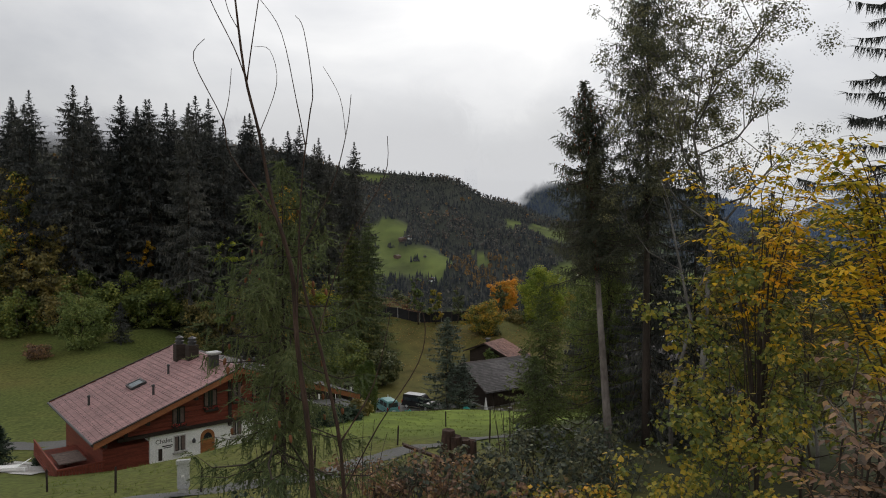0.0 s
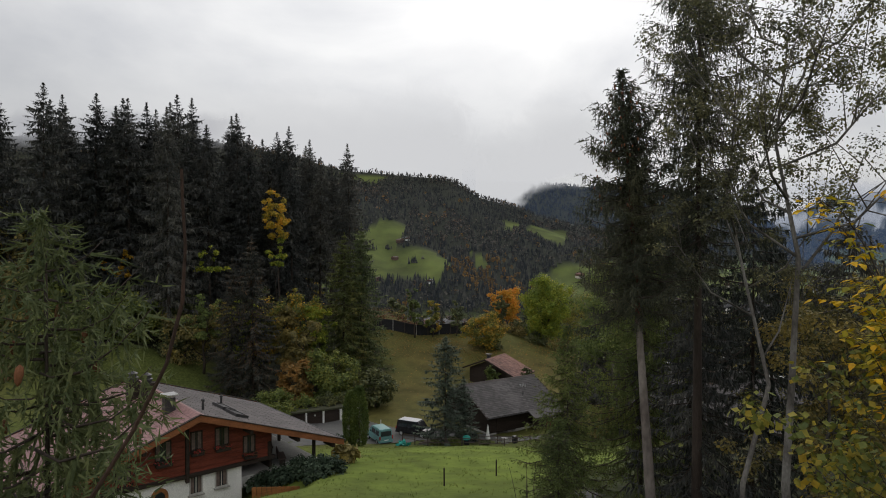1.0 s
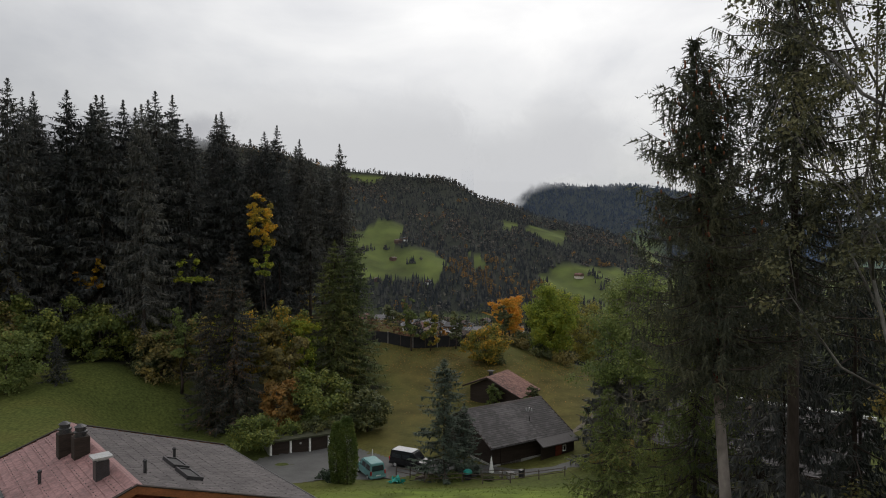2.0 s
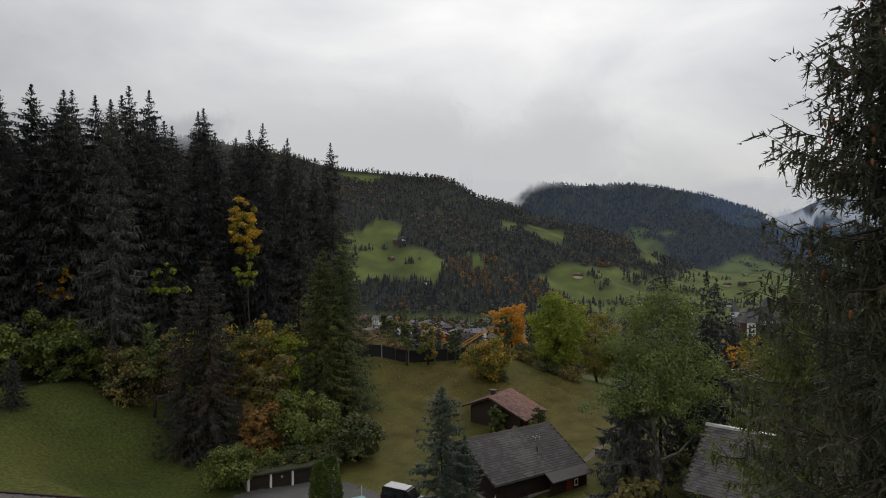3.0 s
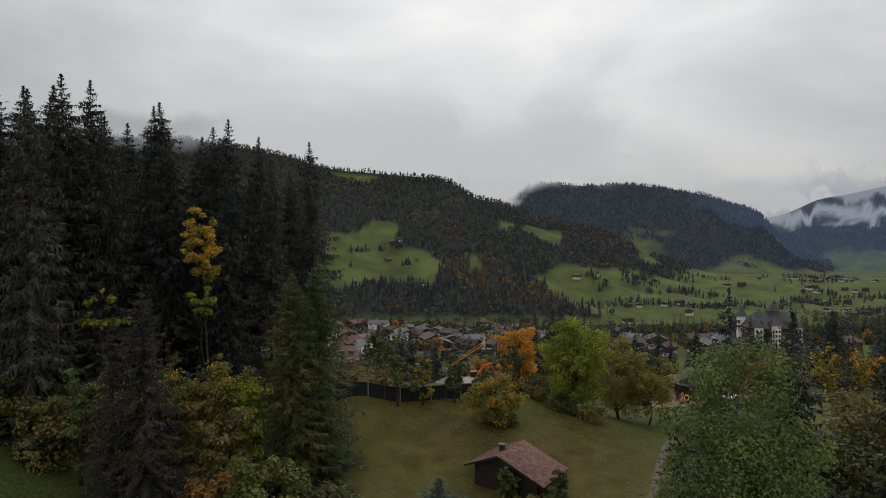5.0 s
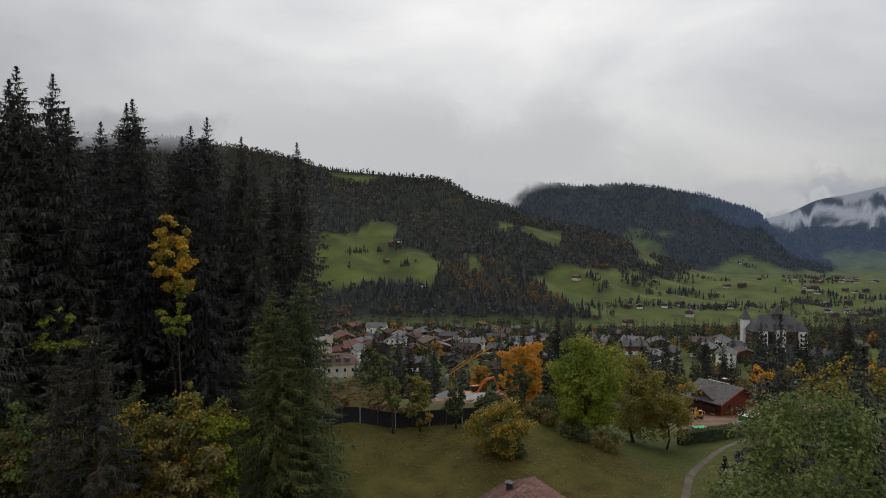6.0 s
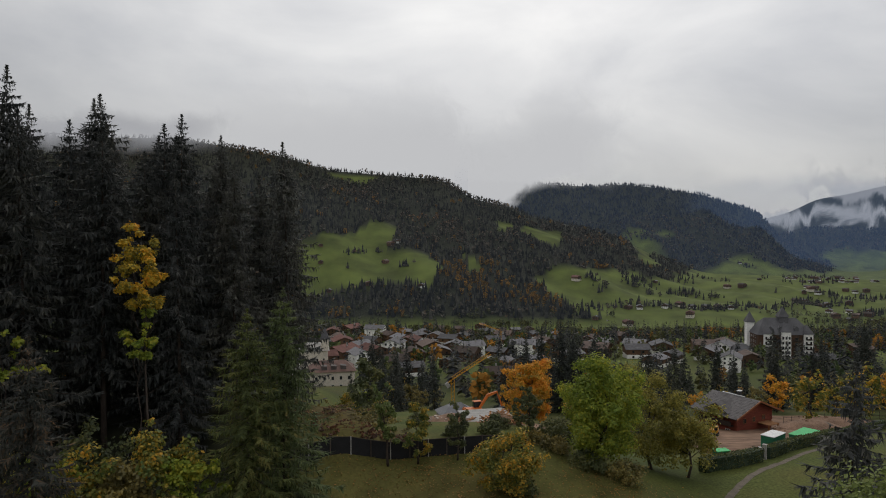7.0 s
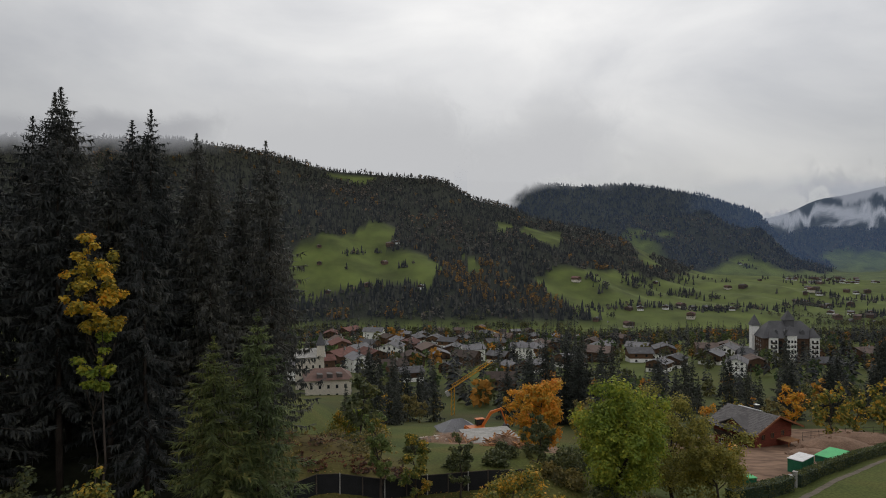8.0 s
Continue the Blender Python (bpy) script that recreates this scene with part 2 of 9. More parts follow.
def lathe(profile, sides=10):
    v, f = [], []
    for r, z in profile:
        for s in range(sides):
            w = 2 * math.pi * s / sides
            v.append((r * math.cos(w), r * math.sin(w), z))
    for k in range(len(profile) - 1):
        for s in range(sides):
            i, j = k * sides + s, k * sides + (s + 1) % sides
            f.append((i, j, j + sides, i + sides))
    f.append(tuple(range(sides - 1, -1, -1)))
    f.append(tuple(range((len(profile) - 1) * sides, len(profile) * sides)))
    return v, f


# ---------------------------------------------------------------- the ground
def step(a, b, v):
    s = np.clip((v - a) / (b - a), 0, 1)
    return s * s * (3 - 2 * s)


def glide(v, xs, ys, w):
    """Piecewise heights, rounded off over a width w."""
    return sum(np.interp(v + o * w, xs, ys) for o in (-1, -0.6, -0.2, 0.2, 0.6, 1)) / 6


Y_MID = [-400, -120, -40, 0, 15, 30, 45, 60, 74, 79, 83, 95, 105, 113, 121, 132, 142, 150, 165, 180, 200, 220, 300, 400, 520, 800, 1100, 1300, 5200]
Z_MID = [60, 30, 19, 15.5, 14.3, 12.4, 10, 7.0, 3.2, 1.4, -0.3, -0.3, -0.1, 0.5, 2.6, 6.3, 6.5, 5.0, 0.6, -3.0, -7, -12, -32, -47, -56, -78, -120, -140, -140]
Y_LEFT = [-400, -120, 0, 25, 45, 55, 75, 90, 110, 140, 180, 250, 400, 520, 800, 1100, 1300, 5200]
Z_LEFT = [60, 32, 17, 12, 7.0, 5.2, 5.3, 6.2, 8.2, 9.8, 6, -14, -42, -56, -78, -120, -140, -140]
Y_RIGHT = [-400, -120, 0, 30, 60, 75, 90, 105, 130, 150, 165, 180, 200, 240, 300, 400, 520, 800, 1100, 1300, 5200]
Z_RIGHT = [60, 30, 15, 11.5, 7, 5, 3, 1.2, 0, -1.5, -4, -7, -12, -18, -32, -47, -56, -85, -128, -140, -140]
B_ONE = [-1.2, -0.6, -0.477, -0.4, -0.3, -0.226, -0.158, -0.055, -0.004, 0.031, 0.046, 0.073, 0.117, 0.142, 0.203, 0.255, 0.298, 0.35, 0.42, 1.2]
E_ONE = [0.158, 0.158, 0.155, 0.156, 0.140, 0.126, 0.105, 0.096, 0.092, 0.084, 0.068, 0.057, 0.050, 0.036, 0.021, 0.010, -0.008, -0.033, -0.056, -0.09]
B_TWO = [-1.2, -0.05, 0.031, 0.134, 0.246, 0.29, 0.342, 0.42, 0.455, 0.498, 0.518, 0.533, 0.569, 0.608, 0.639, 1.2]
E_TWO = [0.06, 0.072, 0.087, 0.084, 0.078, 0.082, 0.076, 0.064, 0.050, 0.040, 0.018, -0.002, -0.024, -0.044, -0.07, -0.08]
B_THREE = [-1.2, 0.3, 0.499, 0.542, 0.586, 0.639, 0.698, 1.2]
E_THREE = [-0.05, -0.04, -0.012, 0.005, 0.014, 0.012, 0.010, 0.03]
B_FOUR = [-1.2, 0.3, 0.464, 0.516, 0.551, 0.586, 0.638, 0.698, 1.2]
E_FOUR = [0.02, 0.015, 0.018, 0.029, 0.038, 0.057, 0.065, 0.079, 0.10]


def ground_z(x, y):
    x, y = np.asarray(x, float), np.asarray(y, float)
    w = 2.5 + 0.05 * np.abs(y)
    mid, left, right = glide(y, Y_MID, Z_MID, np.minimum(w, 4 + 0.04 * np.abs(y))), glide(y, Y_LEFT, Z_LEFT, w), glide(y, Y_RIGHT, Z_RIGHT, w)
    yard = step(77, 86, y) * (1 - step(98, 108, y))
    shift = 11 * yard + 6 * step(98, 115, y)
    flat = step(58, 104, y) * (1 - step(124, 142, y))
    wl_ = step(-9 - shift - 13 * flat, -24 - shift + 7 * yard - 23 * flat, x)
    wr_ = step(9, 36, x)
    z = mid + (left - mid) * wl_ + (right - mid) * wr_
    z = z - 2.2 * np.exp(-(((x + 14.5) * 0.81 + (y - 46.5) * 0.59) / 5.5) ** 4 - (((y - 46.5) * 0.81 - (x + 14.5) * 0.59) / 4.2) ** 4)
    z = z + 4.1 * np.exp(-((x + 17) / 9.6) ** 4 - ((y - 138.5) / 12) ** 2)
    # the hills that close the valley, by their bearing from the valley's middle line
    r = np.maximum(y - 66, 1.0)
    b = x / r
    ripple = 30 * np.sin(x * 0.011 + 1.3) * np.sin(y * 0.006) + 14 * np.sin(x * 0.031 + y * 0.017)
    for bs, es, r0, r1, base in ((B_ONE, E_ONE, 1290, 2300, -132), (B_TWO, E_TWO, 2500, 3400, -140), (B_THREE, E_THREE, 3150, 3700, -140), (B_FOUR, E_FOUR, 3900, 4600, -140)):
        e = glide(b, bs, es, 0.015)
        crest = 32 + e * r1
        s = np.clip((r - r0) / (r1 - r0), 0, 1.25)
        up = s ** 0.92 * (crest - base) + base + ripple * np.minimum(1, 3 * s) * np.clip(1 - s, 0, 1)
        up = np.where(s > 1, crest - (s - 1) * 500, up)
        z = np.where(r > r0, np.maximum(z, up), z)
    near = np.exp(-((y - 60) / 160) ** 2)
    z = z + near * (0.10 * np.sin(x * 0.9 + 0.3 * y) * np.sin(0.7 * y + 1) + 0.22 * np.sin(0.23 * x + 1) * np.cos(0.19 * y))
    return z


def gz(x, y):
    return float(ground_z(x, y))


def inside(x, y, poly):
    x, y = np.asarray(x, float), np.asarray(y, float)
    hit = np.zeros(x.shape, bool)
    for (ax, ay), (bx, by) in zip(poly, poly[1:] + poly[:1]):
        cross = ((ay > y) != (by > y)) & (x < (bx - ax) * (y - ay) / ((by - ay) or 1e-9) + ax)
        hit ^= cross
    return hit


# meadows cut out of the wooded hillsides
MEADOWS = [
    [(-285, 1689), (-233, 1719), (-183, 1780), (-172, 1815), (-99, 1851), (-92, 1719), (-104, 1690), (-171, 1662), (-6, 1693), (25, 1576), (12, 1527), (5, 1478), (-80, 1497), (-199, 1467), (-277, 1440), (-338, 1678)],
    [(183, 2091), (257, 2119), (254, 2033), (185, 1934)], [(295, 2138), (403, 2188), (398, 2048), (358, 1913), (307, 1991), (271, 2033)],
    [(67, 1740), (97, 1688), (121, 1635), (113, 1611), (80, 1619)], [(832, 2900), (1034, 2947), (1018, 2915), (846, 2862)],
    [(835, 2851), (971, 2783), (941, 2753), (737, 2279), (709, 2115), (672, 2059), (642, 2129)],
]
# the wide meadow over the valley, and a farther one
WIDE = [[(222, 1582), (307, 1687), (364, 1660), (416, 1759), (482, 1783), (550, 1913), (586, 1873), (686, 1931), (745, 2045), (1057, 2635), (1176, 2703), (1276, 2819), (1321, 2811), (1343, 2760),
         (1411, 2710), (1523, 2743), (1810, 3021), (1913, 2803), (1028, 1400), (658, 1330), (402, 1330), (276, 1400), (252, 1569)],
        [(1999, 3427), (2123, 3483), (2198, 3414), (2320, 3387), (2300, 2803), (1811, 2900), (2000, 3307)]]
# where the hill wood turns orange: x, y, reach
TURNING = [(6, 1576, 45), (84, 1572, 70), (137, 1660, 40), (105, 1509, 60), (203, 1496, 50), (249, 1444, 35), (431, 1757, 35), (435, 1571, 35), (-186, 1379, 25), (-73, 1372, 25)]
FAR_MEADOWS = [[(-170, 1130), (-140, 1345), (-28, 1356), (-31, 1267), (-77, 960)], [(283, 1356), (437, 1379), (663, 1419), (611, 1336), (422, 1187), (264, 1179)]]


def woods(x, y):
    """1 where the far ground is wooded, 0 on meadow and valley floor."""
    x, y = np.asarray(x, float), np.asarray(y, float)
    wob = 9 * np.sin(0.021 * x + 0.013 * y) + 7 * np.sin(0.05 * x - 0.033 * y)
    z = ground_z(x, y)
    w = (y > 1330) & (z > -137)
    for m in MEADOWS + WIDE:
        w &= ~inside(x + wob, y + wob * 0.6, m)
    # a meadow high on the shoulder
    w &= ~inside(x, y, [(-420, 2330), (-230, 2330), (-185, 2300), (-228, 2235), (-321, 2265)])
    return w & ~((z < -124) & (x > 420) & (y < 2900))


def ground_sheet():
    xs = [-95.0 + 1.9 * k for k in range(106)]
    ys = [-40.0 + 1.9 * k for k in range(136)]
    d = 1.4
    while xs[-1] < 4700:
        xs.append(xs[-1] + d)
        xs.insert(0, xs[0] - d)
        d = min(d * 1.07, 56)
    d = 1.4
    while ys[-1] < 4980:
        ys.append(ys[-1] + d)
        d = min(d * 1.055, 40)
    d = 3.0
    while ys[0] > -1500:
        ys.insert(0, ys[0] - d)
        d *= 1.2
    X, Y = np.meshgrid(xs, ys)
    Z = ground_z(X, Y)
    v = np.stack([X.ravel(), Y.ravel(), Z.ravel()], 1)
    nx, ny = len(xs), len(ys)
    i = (np.arange(ny - 1)[:, None] * nx + np.arange(nx - 1)[None, :]).ravel()
    f = np.stack([i, i + 1, i + 1 + nx, i + nx], 1)
    me = mesh_of("ground", v, f, M_GROUND, True)
    dry = np.exp(-((X - 9) / 26) ** 4 - ((Y - 112) / 24) ** 4) * (0.75 + 0.25 * np.sin(0.35 * X + 0.2 * Y) * np.sin(0.3 * Y)) * 0.95
    for name, values in (("dry", dry), ("pasture", np.clip((Y - 300) / 300, 0, 0.85)), ("fresh", 0.8 * np.exp(-((X - 3) / 16) ** 4 - ((Y - 58) / 17) ** 4)), ("woods", woods(X, Y) + inside(X + 2 * np.sin(Y), Y + 2 * np.sin(X * 0.7), [(-160, 113), (-62, 111), (-50, 109), (-43, 112), (-37, 113), (-30, 108), (-22, 105), (-9, 108), (-12, 122), (-16, 131), (-19, 140), (-20, 165), (-60, 190), (-160, 190)]) * 1.0
                          + 0.8 * inside(X, Y, [(4, 27), (13, 22), (30, 10), (60, 20), (60, 70), (30, 72), (17, 60), (8, 48)])
                          + 0.6 * np.clip((Y - 205) / 30, 0, 1) * np.clip((520 - Y) / 120, 0, 1) * (0.7 + 0.3 * np.sin(0.06 * X + 1) * np.sin(0.05 * Y))), ("earth", inside(X, Y, [(44, 180), (45, 157), (50, 159), (62, 170), (86, 194), (112, 216), (104, 230), (80, 234), (50, 208)]).astype(float)
                          + inside(X, Y, [(0, 172), (16, 166), (24, 176), (24, 200), (2, 204)])),
                         ("scrub", np.clip(np.exp(-((X + 12) / 10) ** 2 - ((Y - 141) / 6) ** 2) * 1.3 * (1 + 0.5 * np.sin(0.9 * X + 0.6 * Y) * np.sin(0.7 * Y)), 0, 1))):
        at = me.attributes.new(name, "FLOAT", "POINT")
        at.data.foreach_set("value", values.ravel().astype(np.float32))
    return tagged(new("ground", me), "hilly meadow ground with worn autumn grass", "ground", kind="structure")


def ground_material():
    m = surface("meadow_grass", [(0.28, (0.053, 0.070, 0.020)), (0.48, (0.078, 0.093, 0.024)), (0.64, (0.100, 0.096, 0.027)), (0.82, (0.129, 0.099, 0.049))], 0.05, 0.9, 0.35, fine=60, grime=0.38, relief=0.06, spec=0.1)
    nt = m.node_tree
    N, L = nt.nodes.new, nt.links.new
    bs = [n for n in nt.nodes if n.type == "BSDF_PRINCIPLED"][0]
    base = bs.inputs["Base Color"].links[0].from_socket
    for name, col in (("dry", (0.100, 0.082, 0.026)), ("pasture", (0.084, 0.106, 0.023)), ("fresh", (0.130, 0.175, 0.028)), ("woods", (0.028, 0.030, 0.019)), ("earth", (0.19, 0.12, 0.082)), ("scrub", (0.100, 0.078, 0.030))):
        at = N("ShaderNodeAttribute")
        at.attribute_name = name
        mx = N("ShaderNodeMix")
        mx.data_type = "RGBA"
        nz, sc = N("ShaderNodeTexNoise"), N("ShaderNodeVectorMath")
        nz.inputs["Scale"].default_value, nz.inputs["Detail"].default_value = (0.014 if name == "pasture" else 0.35), 9
        mr = N("ShaderNodeMapRange")
        mr.inputs["From Min"].default_value, mr.inputs["From Max"].default_value = 0.3, 0.7
        mr.inputs["To Min"].default_value, mr.inputs["To Max"].default_value = 0.55, 1.5
        L(N("ShaderNodeNewGeometry").outputs["Position"], nz.inputs["Vector"])
        L(nz.outputs["Fac"], mr.inputs["Value"])
        sc.operation = "SCALE"
        sc.inputs[0].default_value = col
        L(mr.outputs["Result"], sc.inputs["Scale"])
        L(at.outputs["Fac"], mx.inputs["Factor"])
        L(base, mx.inputs["A"])
        L(sc.outputs["Vector"], mx.inputs["B"])
        base = mx.outputs["Result"]
    L(base, bs.inputs["Base Color"])
    return m


M_GROUND = ground_material()
ground = ground_sheet()


# ---------------------------------------------------------------- trees
def kites(base, d, length, width, rng, droop=0.0, roll=1.0):
    """Slim four-cornered sprays from base along d: (verts, faces) with one island each."""
    n = len(base)
    d = d / (np.linalg.norm(d, axis=1, keepdims=True) + 1e-9)
    up = np.array([0.0, 0, 1])
    side = np.cross(d, up)
    side /= np.linalg.norm(side, axis=1, keepdims=True) + 1e-9
    nor = np.cross(side, d)
    a = rng.normal(0, roll, n)[:, None]
    side = side * np.cos(a) + nor * np.sin(a)
    length, width = np.broadcast_to(length, n)[:, None], np.broadcast_to(width, n)[:, None]
    tip = base + d * length - up * droop * length
    mid = base + d * length * 0.45 - up * droop * length * 0.25
    v = np.stack([base, mid + side * width, tip, mid - side * width], 1).reshape(-1, 3)
    i = np.arange(n) * 4
    f = np.concatenate([np.stack([i, i + 1, i + 2], 1), np.stack([i, i + 2, i + 3], 1)])
    return v, f


def merge(sets):
    v, f, n = [], [], 0
    for a, b in sets:
        v.append(a)
        f.append(b + n)
        n += len(a)
    return np.concatenate(v), np.concatenate(f)


def blades(base, d, length, width, rng, roll=0.9):
    """Slim three-cornered sprays from base along d, one island each."""
    n = len(base)
    d = d / (np.linalg.norm(d, axis=1, keepdims=True) + 1e-9)
    side = np.cross(d, np.array([0.0, 0, 1]))
    side /= np.linalg.norm(side, axis=1, keepdims=True) + 1e-6
    nor = np.cross(side, d)
    a = rng.normal(0, roll, n)[:, None]
    side = (side * np.cos(a) + nor * np.sin(a)) * np.broadcast_to(width, n)[:, None]
    v = np.stack([base + side, base - side, base + d * np.broadcast_to(length, n)[:, None]], 1).reshape(-1, 3)
    return v, np.arange(3 * n).reshape(-1, 3)


def spruce_shape(seed, H, R, whorls=30, boughs=6, sprays=11, bare=0.06, hang=0.5, spray=1.0, wide=0.13, ragged=0.25, sparse=0.0, power=0.8, thick=1.0, droop=1.0, tiers=1.5):
    """Trunk and crown of a spruce, base at the origin. sprays: blades for each metre of bough; spray, wide: the longest blade and its half width, in metres."""
    rng = np.random.default_rng(seed)
    lean = rng.normal(0, 0.006, 2) * H
    zs = np.linspace(0, 1, 9)
    trunk = tube([(lean[0] * z * z, lean[1] * z * z, H * z * 0.985) for z in zs], [max(0.0085 * H * (1 - z) ** 0.9 * thick, 0.012) for z in zs], 7)
    P, D, LN, RO, twigs = [], [], [], [], []
    total = whorls * boughs
    up = np.array([0.0, 0, 1.0])
    for k in range(total):
        if rng.random() < sparse:
            continue
        u = (k + rng.random()) / total
        t = bare + (1 - bare) * (1 - (1 - u) ** 1.55)
        t = min(0.995, (int(t * whorls * tiers) + 0.5 + rng.normal(0, 0.2 * tiers)) / (whorls * tiers))
        L = R * (1 - t) ** power * rng.uniform(1 - ragged * 1.4, 1 + ragged * 0.7) + 0.05 + 0.002 * H
        if t > 0.88:
            L *= ((1 - t) / 0.12) ** 0.45
        if t < bare + 0.1:
            L *= 0.7 + 3 * (t - bare)
        az = k * 2.39996 + rng.normal(0, 0.35)
        out = np.array([math.cos(az), math.sin(az), 0])
        perp = np.array([-out[1], out[0], 0])
        rise = (0.16 * t ** 4 - 0.62 * (1 - t) * droop - 0.02) + rng.normal(0, 0.08)
        n = max(5, int(sprays * L))
        s = np.sort(rng.uniform(0.06, 1.0, n)) ** 0.9
        c = np.array([lean[0] * t * t, lean[1] * t * t, H * t])
        pos = c + out * (L * s)[:, None] + up * (L * (rise * s - 0.30 * (1 - t) * s * (1 - s) * droop + 0.22 * (1 - t) * s ** 3))[:, None]
        side = rng.choice((-1.0, 1.0), n)[:, None]
        fall = rng.random((n, 1)) < hang
        flat_d = out * (0.45 + 0.5 * s[:, None]) + perp * side * rng.uniform(0.3, 1.1, (n, 1)) + up * rng.normal(-0.25 * droop, 0.18, (n, 1))
        hang_d = -up * 1.0 + out * 0.25 + perp * side * 0.35 + rng.normal(0, 0.2, (n, 3))
        d = np.where(fall, hang_d, flat_d)
        ln = np.minimum(spray, 0.22 * L + 0.30 * L * (1 - s) + 0.12) * rng.uniform(0.6, 1.2, n)
        P.append(pos)
        D.append(d)
        LN.append(ln)
        RO.append(np.where(fall[:, 0], 0.9, 0.3))
        RO.append(np.full(2, 0.3))
        P.append(pos[-2:])
        D.append(np.stack([out, out + 0.3 * up]))
        LN.append(np.full(2, min(spray, 0.25 * L + 0.12)))
        if k % 3 == 0 and L > 0.3 * R:
            twigs.append(tube([tuple(c), tuple(pos[n // 2]), tuple(pos[-1])], [0.009 * L + 0.008, 0.006 * L + 0.004, 0.004], 4))
    P.append(np.array([[lean[0], lean[1], H * 0.955]] * 3))
    D.append(np.array([[0.05, 0, 1.0], [0, 0.06, 1], [-0.05, -0.05, 1]]))
    LN.append(np.array([0.045, 0.04, 0.035]) * H)
    P, D, LN = np.concatenate(P), np.concatenate(D), np.concatenate(LN)
    W = wide * (0.35 + 0.65 * LN / spray) * rng.uniform(0.7, 1.3, len(LN))
    W[-3:] = 0.003 * H
    return join(trunk, *twigs), blades(P, D, LN, W, rng, np.concatenate(RO + [np.full(3, 0.9)]))


def tassel_spruce(seed, H, R, boughs=380, per=9, tw=0.42, needles=6, need=0.12, nw=0.011, bare=0.3, power=0.6, hang=0.6, sparse=0.0, thick=1.0, droop=1.0, ragged=0.3):
    """A spruce seen close by: sagging boughs that carry hanging branchlets, each a brush of needle blades. per: branchlets for each metre of bough."""
    rng = np.random.default_rng(seed)
    zs = np.linspace(0, 1, 9)
    wood = [tube([(0, 0, H * z * 0.985) for z in zs], [max(0.0085 * H * (1 - z) ** 0.9 * thick, 0.012) for z in zs], 8)]
    up = np.array([0.0, 0, 1.0])
    P, D, LN, SAG = [], [], [], []
    for k in range(boughs):
        if rng.random() < sparse:
            continue
        t = min(0.995, bare + (1 - bare) * ((k + rng.random()) / boughs) ** 0.92)
        L = R * (1 - t) ** power * rng.uniform(1 - 1.5 * ragged, 1 + 0.6 * ragged) + 0.10
        if t > 0.9:
            L *= 0.35 + 6.5 * (1 - t)
        az = k * 2.39996 + rng.normal(0, 0.5)
        out = np.array([math.cos(az), math.sin(az), 0])
        perp = np.array([-out[1], out[0], 0])
        rise = 0.35 * t ** 3 - 0.50 * (1 - t) * droop + rng.normal(0, 0.13)
        c = np.array([0, 0, H * t])
        s = np.sort(rng.uniform(0.08, 1.0, max(4, int(per * L))))
        line = lambda q: c + out * (L * q)[:, None] + perp * (0.10 * L * np.sin(3 * q + k))[:, None] + up * (L * (rise * q - 0.34 * q * (1 - q) * droop + 0.16 * q ** 3))[:, None]
        pos = line(s)
        n = len(s)
        side = rng.choice((-1.0, 1.0), n)[:, None]
        falls = rng.random((n, 1)) < hang
        d = np.where(falls, -up + out * 0.2 + perp * side * 0.3 + rng.normal(0, 0.18, (n, 3)), out * 0.7 + perp * side * rng.uniform(0.5, 1.0, (n, 1)) - up * 0.3 + rng.normal(0, 0.15, (n, 3)))
        d[-1] = out
        P.append(pos)
        D.append(d / np.linalg.norm(d, axis=1, keepdims=True))
        LN.append(tw * rng.uniform(0.5, 1.25, n) * np.minimum(1, 0.35 + L / 1.6) * (1 - 0.35 * s))
        if L > 0.4:
            q = line(np.array([0.0, 0.35, 0.7, 1.0]))
            wood.append(tube([tuple(v) for v in q], [0.008 * L + 0.008, 0.007 * L + 0.004, 0.005 * L + 0.002, 0.003], 4))
    P, D, LN = np.concatenate(P), np.concatenate(D), np.concatenate(LN)
    f = (np.arange(needles)[None, :] + rng.random((len(P), needles))) / needles
    base = (P[:, None, :] + D[:, None, :] * (LN[:, None] * f)[..., None] - up * (0.3 * LN[:, None] * f * f)[..., None]).reshape(-1, 3)
    d = np.repeat(D, needles, 0) * 0.8 + rng.normal(0, 0.55, (len(base), 3))
    brush = blades(base, d, need * rng.uniform(0.7, 1.3, len(base)), nw, rng, 1.5)
    core = blades(P, D - up * 0.2, LN, nw * 1.6, rng, 1.5)
    return wood[0], merge([brush, core]), join(*wood[1:])


